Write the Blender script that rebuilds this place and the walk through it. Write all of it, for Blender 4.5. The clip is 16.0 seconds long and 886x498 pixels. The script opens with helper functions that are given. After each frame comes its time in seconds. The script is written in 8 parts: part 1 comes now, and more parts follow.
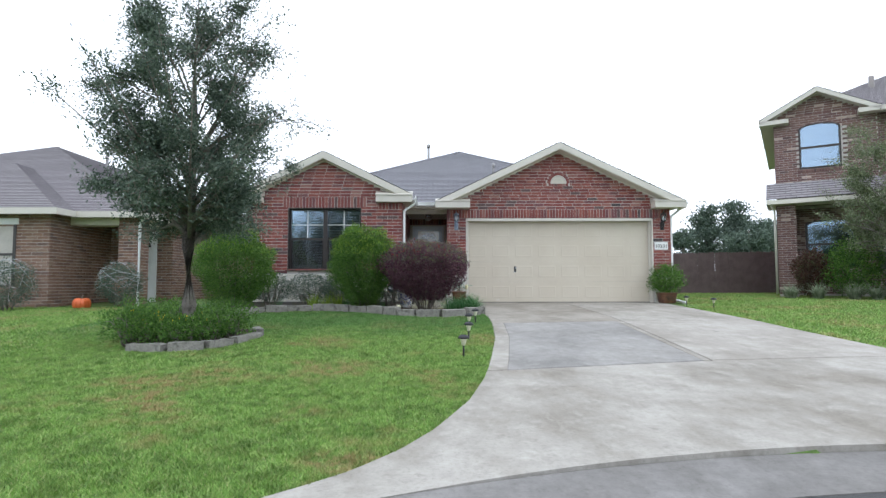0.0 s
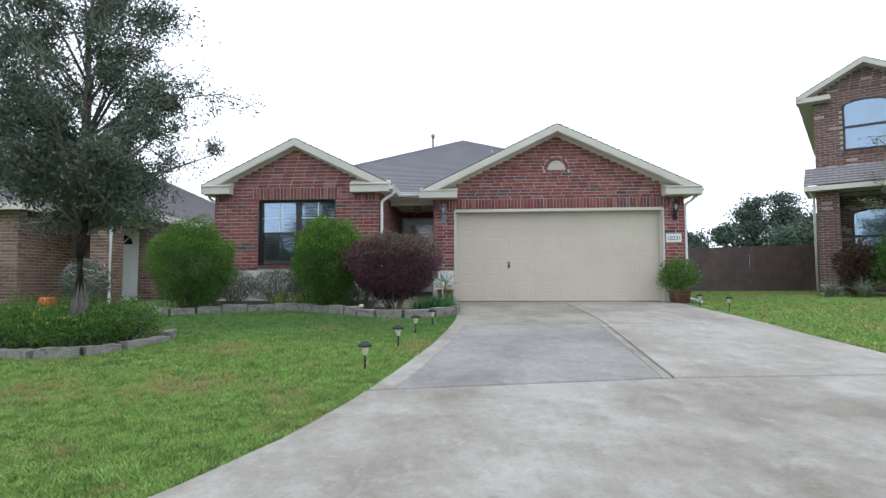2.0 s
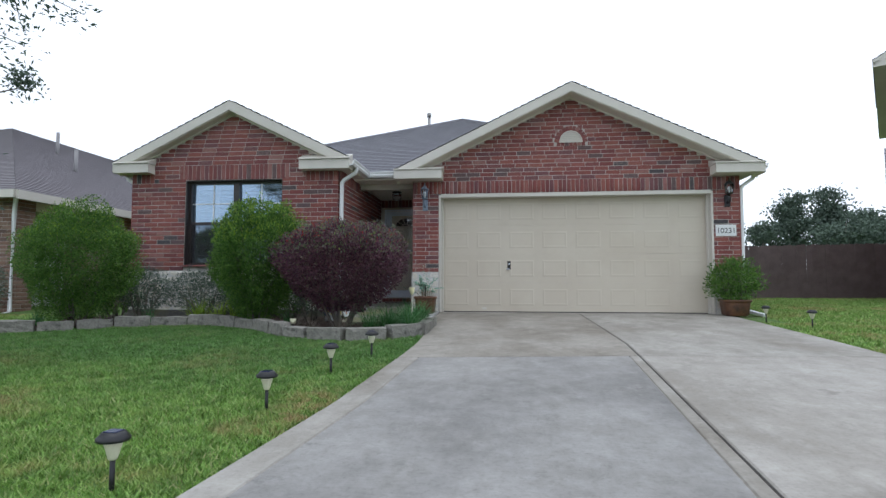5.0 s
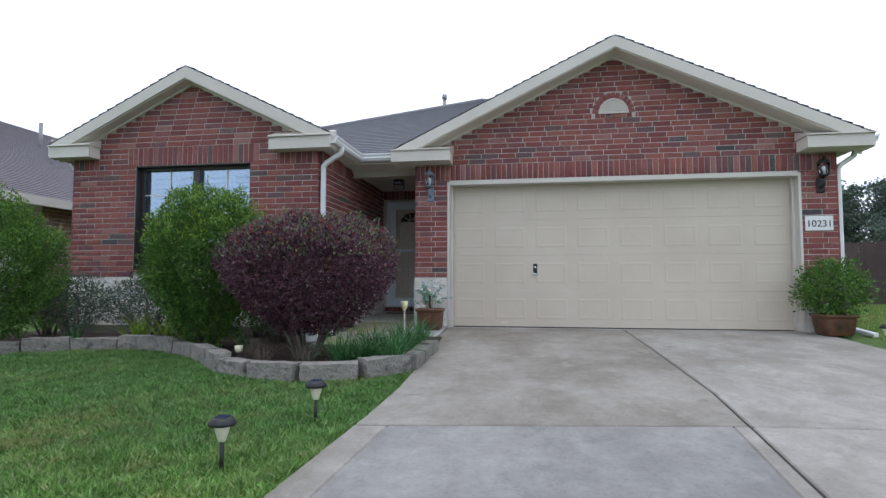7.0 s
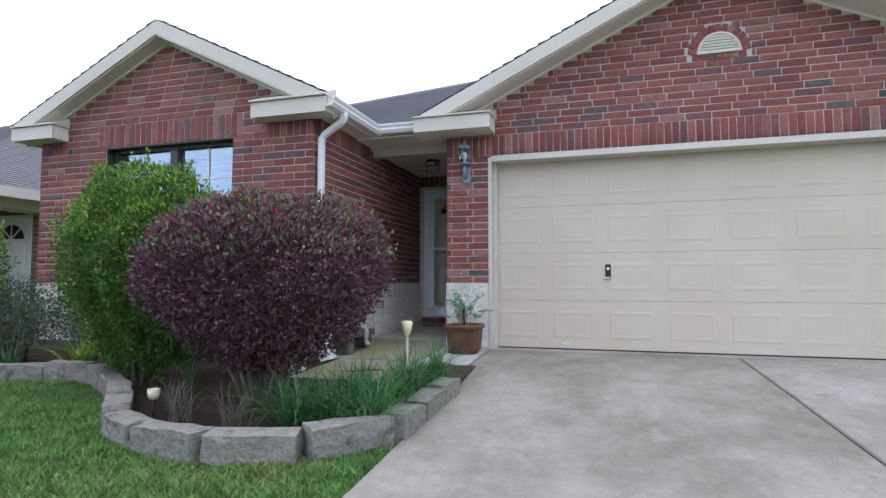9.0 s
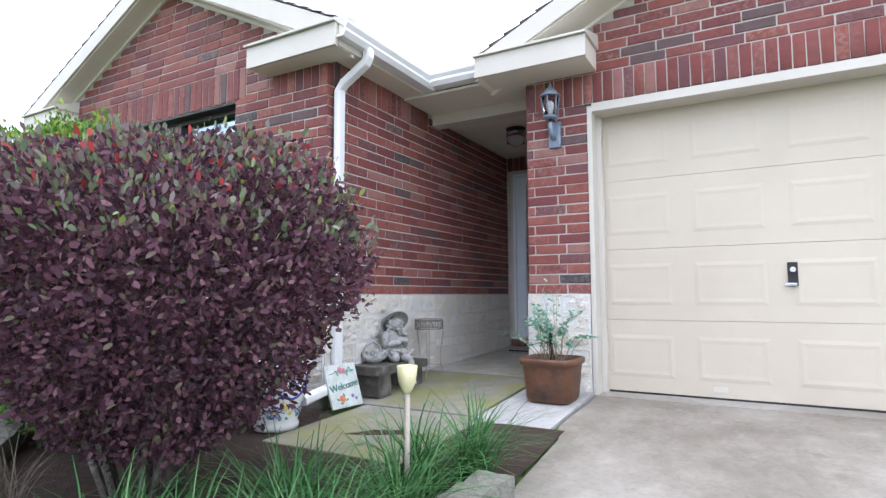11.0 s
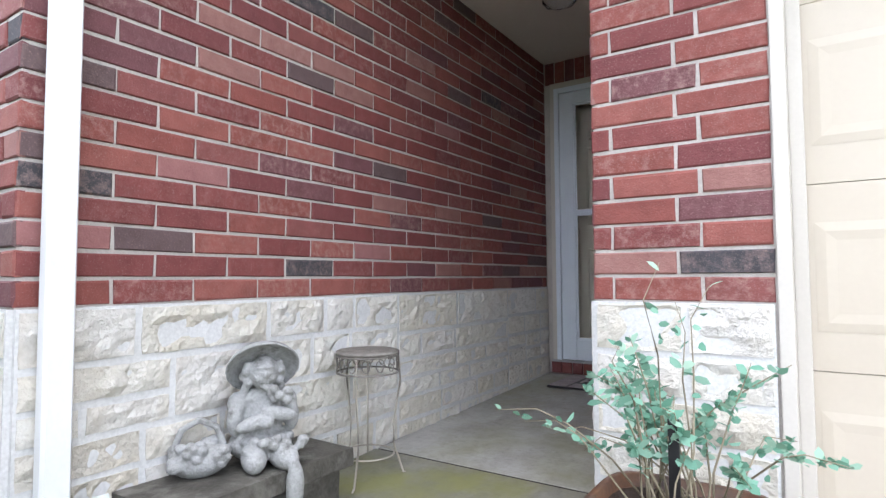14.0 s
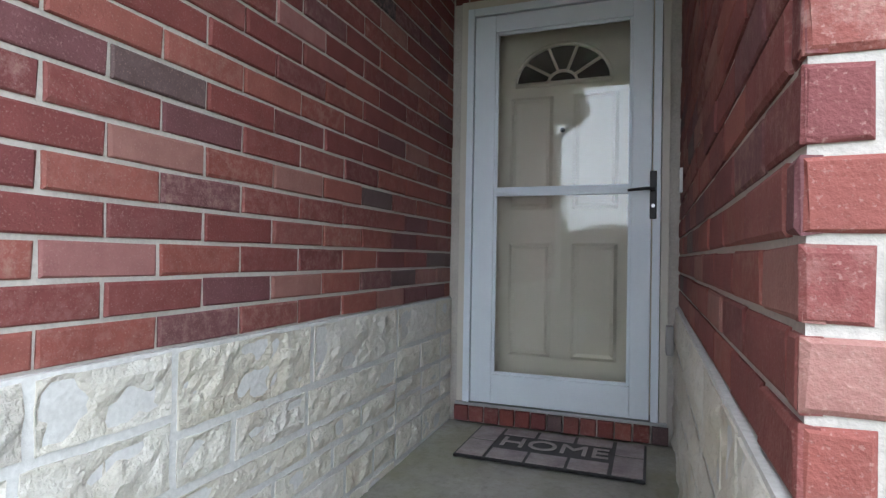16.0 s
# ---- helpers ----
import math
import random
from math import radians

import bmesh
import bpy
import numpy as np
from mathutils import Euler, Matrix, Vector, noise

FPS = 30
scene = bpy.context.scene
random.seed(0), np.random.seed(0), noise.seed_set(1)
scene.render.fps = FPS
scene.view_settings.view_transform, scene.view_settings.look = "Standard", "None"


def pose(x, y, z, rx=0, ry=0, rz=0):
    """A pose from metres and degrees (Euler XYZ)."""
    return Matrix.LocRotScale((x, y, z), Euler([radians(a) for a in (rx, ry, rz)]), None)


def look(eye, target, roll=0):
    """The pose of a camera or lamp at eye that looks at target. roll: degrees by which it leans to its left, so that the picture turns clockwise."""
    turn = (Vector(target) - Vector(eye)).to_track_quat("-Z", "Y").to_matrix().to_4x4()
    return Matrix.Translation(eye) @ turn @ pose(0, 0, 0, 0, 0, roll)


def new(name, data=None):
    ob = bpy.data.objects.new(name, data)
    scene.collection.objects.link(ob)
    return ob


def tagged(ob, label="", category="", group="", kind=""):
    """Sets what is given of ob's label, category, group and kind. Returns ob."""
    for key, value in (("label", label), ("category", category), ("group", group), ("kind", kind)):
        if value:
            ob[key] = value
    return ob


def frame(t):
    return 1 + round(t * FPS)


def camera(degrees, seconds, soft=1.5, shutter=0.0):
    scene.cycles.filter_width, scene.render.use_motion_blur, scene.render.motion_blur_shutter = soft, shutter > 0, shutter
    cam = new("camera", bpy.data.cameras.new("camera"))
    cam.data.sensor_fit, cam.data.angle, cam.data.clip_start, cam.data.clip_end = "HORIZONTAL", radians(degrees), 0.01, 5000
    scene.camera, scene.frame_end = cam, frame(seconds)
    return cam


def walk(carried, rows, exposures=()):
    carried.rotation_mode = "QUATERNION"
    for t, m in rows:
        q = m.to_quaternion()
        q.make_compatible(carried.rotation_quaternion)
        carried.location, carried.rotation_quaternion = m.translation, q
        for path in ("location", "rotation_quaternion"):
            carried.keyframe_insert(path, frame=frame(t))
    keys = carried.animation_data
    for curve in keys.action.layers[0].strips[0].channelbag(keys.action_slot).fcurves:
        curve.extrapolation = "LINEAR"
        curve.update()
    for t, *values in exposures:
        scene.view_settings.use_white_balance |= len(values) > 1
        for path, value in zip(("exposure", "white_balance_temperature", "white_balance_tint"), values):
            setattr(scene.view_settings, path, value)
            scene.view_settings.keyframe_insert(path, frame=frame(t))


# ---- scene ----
cam = camera(76.6, 16.0, soft=1.4)
METRES, EYE, TILT, LEAN, TURN = 15.6, 0.0, 0.0, 0.0, -1.2
PATH = [
    (0, (0.249, -0.939, 0.462), (0.254, 1.057, 0.59), -0.1),
    (0.5, (0.66, -0.735, 0.467), (0.615, 1.261, 0.593), -0.1),
    (1, (1.056, -0.421, 0.453), (0.968, 1.573, 0.578), -0.1),
    (1.5, (1.402, -0.055, 0.46), (1.299, 1.939, 0.587), -0.2),
    (2, (1.633, 0.341, 0.434), (1.482, 2.332, 0.557), -0.2),
    (2.5, (1.805, 0.79, 0.411), (1.617, 2.778, 0.53), -0.1),
    (3, (1.926, 1.257, 0.399), (1.713, 3.242, 0.517), -0.1),
    (3.5, (1.997, 1.758, 0.411), (1.779, 3.743, 0.529), 0.0),
    (4, (2.07, 2.3, 0.409), (1.851, 4.284, 0.535), 0.1),
    (4.5, (2.118, 2.807, 0.444), (1.892, 4.79, 0.573), 0.0),
    (5, (2.15, 3.334, 0.503), (1.924, 5.317, 0.631), 0.1),
    (7.5, (2.185, 5.917, 0.668), (1.789, 7.874, 0.79), 0.0),
    (8, (2.203, 6.447, 0.679), (1.73, 8.386, 0.806), 0.0),
    (8.5, (2.251, 6.935, 0.731), (1.757, 8.87, 0.848), 0.0),
    (9, (2.24, 7.438, 0.749), (1.662, 9.348, 0.868), 0.0),
    (11.5, (1.887, 9.919, 0.738), (0.855, 11.624, 0.907), -0.3),
    (12, (1.761, 10.341, 0.746), (0.701, 12.029, 0.915), -0.4),
    (12.5, (1.617, 10.774, 0.755), (0.527, 12.442, 0.919), -0.4),
    (13, (1.423, 11.182, 0.784), (0.316, 12.84, 0.947), -0.4),
    (13.5, (1.218, 11.604, 0.79), (0.091, 13.248, 0.948), -0.3),
    (14, (0.977, 11.966, 0.817), (-0.129, 13.628, 0.919), -0.3),
    (14.5, (0.773, 12.345, 0.865), (-0.284, 14.042, 0.914), 0.0),
    (15, (0.555, 12.67, 0.903), (-0.454, 14.396, 0.938), 0.2),
    (15.5, (0.369, 12.929, 0.936), (-0.506, 14.727, 0.965), 0.5),
    (16, (0.274, 13.142, 0.954), (-0.422, 15.017, 0.979), 1.0),
]
EXPOSURE = 0.62
walk(cam, [(t, look(eye, target, roll)) for t, eye, target, roll in PATH], exposures=[(0.0, EXPOSURE + 0.38, 6200, 10), (1.5, EXPOSURE + 0.22, 6200, 10), (3.0, EXPOSURE + 0.06, 6150, 10), (5.0, EXPOSURE - 0.06, 6100, 10), (7.5, EXPOSURE + 0.04, 5950, 14), (9.0, EXPOSURE + 0.36, 5900, 16), (11.5, EXPOSURE + 1.24, 6100, 16), (13.5, EXPOSURE + 1.48, 6150, 15), (14.5, EXPOSURE + 1.64, 6300, 15), (15.5, EXPOSURE + 1.9, 6250, 11), (16.0, EXPOSURE + 1.94, 6200, 9)])

# ---- sky and sun: bright, hazy overcast ----
world = bpy.data.worlds.new("sky")
scene.world = world
world.use_nodes = True
wn, wl = world.node_tree.nodes, world.node_tree.links
wn.clear()
sky = wn.new("ShaderNodeTexSky")
sky.sky_type, sky.sun_disc, sky.sun_elevation, sky.sun_rotation = "NISHITA", False, radians(83), radians(157)
tc = wn.new("ShaderNodeTexCoord")
cloud = wn.new("ShaderNodeTexNoise")
cloud.inputs["Scale"].default_value, cloud.inputs["Detail"].default_value = 2.2, 6
ramp = wn.new("ShaderNodeValToRGB")
ramp.color_ramp.elements[0].position, ramp.color_ramp.elements[0].color = 0.15, (0.6, 0.6, 0.6, 1)
ramp.color_ramp.elements[1].position, ramp.color_ramp.elements[1].color = 0.5, (0.96, 0.96, 0.96, 1)
gain = wn.new("ShaderNodeMix")
gain.data_type, gain.blend_type = "RGBA", "MULTIPLY"
gain.inputs["Factor"].default_value = 1
gain.inputs["B"].default_value = (0.12, 0.12, 0.12, 1)
mix = wn.new("ShaderNodeMix")
mix.data_type = "RGBA"
mix.inputs["B"].default_value = (0.9, 0.955, 1.04, 1)
bg = wn.new("ShaderNodeBackground")
bg.inputs["Strength"].default_value = 0.95
out = wn.new("ShaderNodeOutputWorld")
wl.new(tc.outputs["Generated"], cloud.inputs["Vector"])
wl.new(cloud.outputs["Fac"], ramp.inputs["Fac"])
wl.new(ramp.outputs["Color"], mix.inputs["Factor"])
wl.new(sky.outputs["Color"], gain.inputs["A"])
wl.new(gain.outputs["Result"], mix.inputs["A"])
wl.new(mix.outputs["Result"], bg.inputs["Color"])
wl.new(bg.outputs["Background"], out.inputs["Surface"])
sun = new("sun", bpy.data.lights.new("sun", "SUN"))
sun.data.energy, sun.data.angle, sun.data.color = 0.5, radians(40), (1, 0.97, 0.92)
sun.matrix_world = look((1.6, 4.6, 12), (1, 6, 0))

# ---- materials ----
def shader(name):
    m = bpy.data.materials.new(name)
    m.use_nodes = True
    n, l = m.node_tree.nodes, m.node_tree.links
    return m, n, l, n["Principled BSDF"]


def noise_node(n, l, scale, detail=4, rough=0.6, vec=None):
    t = n.new("ShaderNodeTexNoise")
    t.inputs["Scale"].default_value, t.inputs["Detail"].default_value, t.inputs["Roughness"].default_value = scale, detail, rough
    if vec is None:
        vec = n.new("ShaderNodeNewGeometry").outputs["Position"]
    l.new(vec, t.inputs["Vector"])
    return t.outputs["Fac"]


def ramp_node(n, l, fac, stops, constant=False):
    r = n.new("ShaderNodeValToRGB")
    e = r.color_ramp.elements
    while len(e) < len(stops):
        e.new(0.5)
    for k, (p, c) in zip(e, stops):
        k.position, k.color = p, (*c, 1)
    if constant:
        r.color_ramp.interpolation = "CONSTANT"
    l.new(fac, r.inputs["Fac"])
    return r.outputs["Color"]


def mixc(n, l, fac, a, b, blend="MIX"):
    x = n.new("ShaderNodeMix")
    x.data_type, x.blend_type = "RGBA", blend
    for key, v in (("Factor", fac), ("A", a), ("B", b)):
        s = x.inputs[key]
        if isinstance(v, (int, float)):
            s.default_value = v
        elif isinstance(v, tuple):
            s.default_value = (*v, 1)
        else:
            l.new(v, s)
    return x.outputs["Result"]


def math_node(n, l, op, a, b=0.0):
    x = n.new("ShaderNodeMath")
    x.operation = op
    for s, v in zip(x.inputs, (a, b)):
        if isinstance(v, (int, float)):
            s.default_value = v
        else:
            l.new(v, s)
    return x.outputs[0]


def add_bump(n, l, bsdf, height, strength=0.3, dist=0.01):
    b = n.new("ShaderNodeBump")
    b.inputs["Strength"].default_value, b.inputs["Distance"].default_value = strength, dist
    l.new(height, b.inputs["Height"])
    l.new(b.outputs["Normal"], bsdf.inputs["Normal"])


def piece_random(n, l):
    """A random number that differs from piece to piece, single or joined."""
    a = n.new("ShaderNodeObjectInfo").outputs["Random"]
    b = n.new("ShaderNodeNewGeometry").outputs["Random Per Island"]
    return math_node(n, l, "FRACT", math_node(n, l, "ADD", a, b))


def worn(name, c1, c2, scale=3.0, fine=60.0, rough=0.7, bump=0.2, dist=0.004, metal=0.0, stain=None, stain_scale=1.2, stain_amt=0.5, grain=0.25):
    """A painted, cast or natural surface: two colours by coarse and fine noise, optional stains, fine relief."""
    m, n, l, b = shader(name)
    big, small = noise_node(n, l, scale), noise_node(n, l, fine, 3)
    c = mixc(n, l, ramp_node(n, l, big, [(0.35, (0, 0, 0)), (0.65, (1, 1, 1))]), c1, c2)
    c = mixc(n, l, grain, c, ramp_node(n, l, small, [(0.3, tuple(v * 0.6 for v in c1)), (0.7, tuple(min(1, v * 1.25) for v in c2))]))
    if stain:
        s = ramp_node(n, l, noise_node(n, l, stain_scale, 6, 0.65), [(0.5, (0, 0, 0)), (0.68, (stain_amt,) * 3)])
        c = mixc(n, l, s, c, stain)
    l.new(c, b.inputs["Base Color"])
    b.inputs["Roughness"].default_value, b.inputs["Metallic"].default_value = rough, metal
    if bump:
        add_bump(n, l, b, small, bump, dist)
    return m


def brick_material(name, stops, dust):
    m, n, l, b = shader(name)
    r = piece_random(n, l)
    c = ramp_node(n, l, r, stops, True)
    pos = n.new("ShaderNodeNewGeometry").outputs["Position"]
    big, small = noise_node(n, l, 14, 4, 0.6, pos), noise_node(n, l, 160, 3, 0.6, pos)
    c = mixc(n, l, math_node(n, l, "MULTIPLY", ramp_node(n, l, big, [(0.35, (0, 0, 0)), (0.75, (1, 1, 1))]), 0.5), c, mixc(n, l, 1.0, c, (0.5, 0.42, 0.42), "MULTIPLY"))
    own = math_node(n, l, "FRACT", math_node(n, l, "MULTIPLY", r, 17.31))
    smear = math_node(n, l, "MULTIPLY", math_node(n, l, "POWER", own, 2.0), 0.55)
    c = mixc(n, l, math_node(n, l, "MULTIPLY", ramp_node(n, l, noise_node(n, l, 34, 6, 0.75, pos), [(0.46, (0, 0, 0)), (0.68, (1, 1, 1))]), smear), c, dust)
    speck = ramp_node(n, l, noise_node(n, l, 240, 2, 0.5, pos), [(0.6, (0, 0, 0)), (0.72, (0.35,) * 3)])
    c = mixc(n, l, speck, c, dust)
    l.new(c, b.inputs["Base Color"])
    b.inputs["Roughness"].default_value = 0.8
    rough = math_node(n, l, "ADD", small, math_node(n, l, "MULTIPLY", noise_node(n, l, 32, 4, 0.6, pos), 1.6))
    add_bump(n, l, b, rough, 0.5, 0.004)
    return m


RED_STOPS = [(0.0, (0.217, 0.060, 0.053)), (0.14, (0.254, 0.076, 0.059)), (0.28, (0.179, 0.051, 0.050)), (0.42, (0.292, 0.098, 0.076)), (0.54, (0.200, 0.055, 0.050)),
             (0.66, (0.238, 0.079, 0.069)), (0.76, (0.163, 0.064, 0.069)), (0.87, (0.31, 0.155, 0.13)), (0.92, (0.125, 0.085, 0.083)), (0.962, (0.056, 0.056, 0.062)), (0.985, (0.325, 0.151, 0.139))]
M_BRICK = brick_material("red_brick", [(p, (r * 0.92, g * 0.86, b * 0.88)) for p, (r, g, b) in RED_STOPS], (0.4, 0.27, 0.23))
TAN_STOPS = [(0.0, (0.22, 0.13, 0.09)), (0.3, (0.26, 0.16, 0.115)), (0.55, (0.19, 0.115, 0.085)), (0.75, (0.28, 0.19, 0.14)), (0.92, (0.15, 0.1, 0.08))]
M_TANBRICK = brick_material("tan_brick", TAN_STOPS, (0.32, 0.22, 0.17))
DUSK_STOPS = [(0.0, (0.185, 0.105, 0.095)), (0.3, (0.155, 0.09, 0.085)), (0.6, (0.21, 0.125, 0.11)), (0.9, (0.48, 0.38, 0.32)), (0.955, (0.12, 0.08, 0.075))]
M_DUSKBRICK = brick_material("brown_brick", DUSK_STOPS, (0.3, 0.2, 0.16))
M_MORTAR = worn("mortar", (0.42, 0.39, 0.355), (0.52, 0.485, 0.445), 5, 120, 0.9, 0.5, 0.004)
def limestone():
    """Pale rock-faced stone: cream and grey blocks, ochre stains, pitted relief."""
    m, n, l, b = shader("limestone")
    pos = n.new("ShaderNodeNewGeometry").outputs["Position"]
    c = ramp_node(n, l, piece_random(n, l), [(0.0, (0.706, 0.685, 0.621)), (0.3, (0.749, 0.728, 0.663)), (0.55, (0.663, 0.626, 0.535)), (0.8, (0.738, 0.717, 0.674)), (1.0, (0.621, 0.583, 0.503))])
    c = mixc(n, l, ramp_node(n, l, noise_node(n, l, 4.5, 6, 0.65, pos), [(0.45, (0, 0, 0)), (0.85, (0.6,) * 3)]), c, (0.54, 0.45, 0.3))
    pits = noise_node(n, l, 38, 6, 0.7, pos)
    c = mixc(n, l, ramp_node(n, l, pits, [(0.28, (0.4,) * 3), (0.5, (0, 0, 0))]), c, (0.44, 0.41, 0.35))
    l.new(c, b.inputs["Base Color"])
    b.inputs["Roughness"].default_value = 0.9
    add_bump(n, l, b, math_node(n, l, "ADD", pits, math_node(n, l, "MULTIPLY", noise_node(n, l, 13, 5, 0.6, pos), 1.5)), 0.9, 0.02)
    return m


M_STONE = limestone()
M_STONEBED = worn("pale_mortar", (0.56, 0.56, 0.54), (0.66, 0.66, 0.645), 6, 90, 0.9, 0.5, 0.004)
M_BORDER = worn("weathered_limestone", (0.16, 0.152, 0.13), (0.33, 0.315, 0.28), 7, 45, 0.9, 1.0, 0.014, stain=(0.06, 0.058, 0.05), stain_scale=7, stain_amt=0.9)
M_TRIM = worn("cream_paint", (0.54, 0.51, 0.45), (0.58, 0.55, 0.49), 2, 90, 0.5, 0.02, 0.002, grain=0.06)
M_SOFFIT = worn("soffit_paint", (0.68, 0.64, 0.56), (0.72, 0.68, 0.6), 2, 80, 0.6, 0.02, 0.002, grain=0.06)
M_GARAGE = worn("garage_door_paint", (0.53, 0.47, 0.375), (0.56, 0.505, 0.41), 1.2, 60, 0.45, 0.0, 0.001, grain=0.03, stain=(0.42, 0.36, 0.28), stain_scale=1.5, stain_amt=0.2)
M_WHITE = worn("white_paint", (0.72, 0.74, 0.74), (0.78, 0.79, 0.79), 3, 80, 0.4, 0.02, 0.002, grain=0.06)
M_STORM = worn("storm_door_enamel", (0.7, 0.77, 0.84), (0.74, 0.81, 0.87), 3, 80, 0.35, 0.0, 0.001, grain=0.03)
M_BEIGE = worn("beige_door_paint", (0.66, 0.6, 0.49), (0.7, 0.64, 0.53), 2, 80, 0.4, 0.02, 0.002, grain=0.05)
M_BRONZE = worn("dark_window_frame", (0.025, 0.02, 0.02), (0.04, 0.032, 0.03), 8, 90, 0.4, 0.05, 0.001)
M_BLACK = worn("black_metal", (0.015, 0.015, 0.016), (0.03, 0.03, 0.032), 8, 90, 0.45, 0.1, 0.001, metal=0.3)
M_MULCH = worn("dark_mulch", (0.035, 0.02, 0.014), (0.07, 0.042, 0.03), 18, 90, 0.95, 1.0, 0.03)
M_ASPHALT = worn("asphalt", (0.045, 0.045, 0.047), (0.065, 0.064, 0.063), 3, 220, 0.9, 0.8, 0.006)
M_FENCE = worn("weathered_fence_board", (0.1, 0.072, 0.07), (0.15, 0.11, 0.107), 3, 60, 0.85, 0.5, 0.006)
M_BARK = worn("grey_bark", (0.13, 0.115, 0.095), (0.22, 0.2, 0.17), 9, 60, 0.95, 1.0, 0.02)
M_TERRA = worn("stained_terracotta", (0.085, 0.034, 0.02), (0.15, 0.068, 0.03), 7, 70, 0.5, 0.2, 0.004, stain=(0.03, 0.018, 0.013), stain_scale=5, stain_amt=0.95)
M_STATUE = worn("cast_stone", (0.27, 0.275, 0.27), (0.43, 0.435, 0.42), 14, 90, 0.85, 0.7, 0.008, stain=(0.07, 0.068, 0.06), stain_scale=14, stain_amt=0.85)
M_BENCH = worn("mossy_bench_stone", (0.04, 0.037, 0.03), (0.1, 0.093, 0.078), 9, 80, 0.9, 0.7, 0.008, stain=(0.3, 0.29, 0.26), stain_scale=6, stain_amt=0.5)
M_WIRE = worn("pale_wire", (0.36, 0.33, 0.27), (0.46, 0.42, 0.35), 20, 120, 0.5, 0.1, 0.001, metal=0.2)
M_IRONTOP = worn("rusty_cast_top", (0.13, 0.115, 0.1), (0.26, 0.24, 0.21), 30, 160, 0.7, 0.8, 0.006)
M_DIRT = worn("potting_soil", (0.05, 0.032, 0.024), (0.1, 0.07, 0.05), 20, 90, 0.95, 0.9, 0.02)
# lantern metal with reflected sky put into its colour as a paler blue
M_SKYLITMETAL = worn("blue_grey_lantern_metal", (0.16, 0.21, 0.28), (0.26, 0.32, 0.39), 20, 120, 0.45, 0.1, 0.001, metal=0.4)


def concrete_material(name, c1, c2, dark, amt, sc, green=0.0):
    m, n, l, b = shader(name)
    pos = n.new("ShaderNodeNewGeometry").outputs["Position"]
    stretch = n.new("ShaderNodeMapping")
    stretch.inputs["Scale"].default_value = (1.2, 0.75, 1)
    l.new(pos, stretch.inputs["Vector"])
    broom = n.new("ShaderNodeMapping")
    broom.inputs["Scale"].default_value = (4, 90, 4)
    l.new(pos, broom.inputs["Vector"])
    big = noise_node(n, l, sc, 7, 0.62, stretch.outputs["Vector"])
    mid, small = noise_node(n, l, 9, 5, 0.65, pos), noise_node(n, l, 190, 3, 0.7, pos)
    lines = noise_node(n, l, 1.6, 3, 0.6, broom.outputs["Vector"])
    c = mixc(n, l, ramp_node(n, l, mid, [(0.35, (0, 0, 0)), (0.68, (1, 1, 1))]), c1, c2)
    c = mixc(n, l, ramp_node(n, l, big, [(0.42, (0, 0, 0)), (0.74, (amt,) * 3)]), c, dark)
    cloudy = ramp_node(n, l, noise_node(n, l, 2.2, 9, 0.72, stretch.outputs["Vector"]), [(0.42, (0, 0, 0)), (0.64, (0.6,) * 3)])
    c = mixc(n, l, cloudy, c, mixc(n, l, 1.0, c, (0.6, 0.585, 0.55), "MULTIPLY"))
    fleck = ramp_node(n, l, noise_node(n, l, 38, 6, 0.75, pos), [(0.36, (0.5,) * 3), (0.5, (0, 0, 0))])
    c = mixc(n, l, fleck, c, mixc(n, l, 1.0, c, (0.62, 0.61, 0.59), "MULTIPLY"))
    pale = ramp_node(n, l, noise_node(n, l, 4.3, 8, 0.7, stretch.outputs["Vector"]), [(0.55, (0, 0, 0)), (0.7, (0.4,) * 3)])
    c = mixc(n, l, pale, c, tuple(min(1, v * 1.2) for v in c2))
    spots = ramp_node(n, l, noise_node(n, l, 3.1, 8, 0.75, pos), [(0.6, (0, 0, 0)), (0.7, (0.55, 0.5, 0.45))])
    c = mixc(n, l, spots, c, tuple(v * 0.5 for v in dark))
    c = mixc(n, l, math_node(n, l, "MULTIPLY", small, 0.35), c, tuple(v * 0.62 for v in c1))
    c = mixc(n, l, ramp_node(n, l, lines, [(0.4, (0, 0, 0)), (0.7, (0.18,) * 3)]), c, tuple(v * 0.6 for v in c1))
    if green:
        c = mixc(n, l, ramp_node(n, l, noise_node(n, l, 2.4, 5, 0.6, pos), [(0.42, (0, 0, 0)), (0.62, (green,) * 3)]), c, (0.2, 0.2, 0.05))
    l.new(c, b.inputs["Base Color"])
    b.inputs["Roughness"].default_value = 0.82
    add_bump(n, l, b, math_node(n, l, "ADD", small, lines), 0.3, 0.003)
    return m


M_CONC = concrete_material("driveway_concrete", (0.35, 0.33, 0.295), (0.42, 0.4, 0.36), (0.16, 0.135, 0.1), 1.0, 0.9)
M_CONCDARK = concrete_material("driveway_concrete_stained", (0.27, 0.26, 0.245), (0.34, 0.33, 0.312), (0.13, 0.125, 0.12), 0.85, 0.8)
M_CONCLIGHT = concrete_material("driveway_concrete_pale", (0.375, 0.352, 0.315), (0.435, 0.412, 0.375), (0.19, 0.165, 0.13), 0.85, 0.8)
M_CONCWARM = concrete_material("driveway_concrete_damp", (0.3, 0.277, 0.238), (0.37, 0.342, 0.3), (0.13, 0.108, 0.078), 1.0, 0.9)
M_KERB = concrete_material("gutter_concrete", (0.18, 0.172, 0.163), (0.25, 0.24, 0.228), (0.1, 0.093, 0.085), 0.6, 1.4)
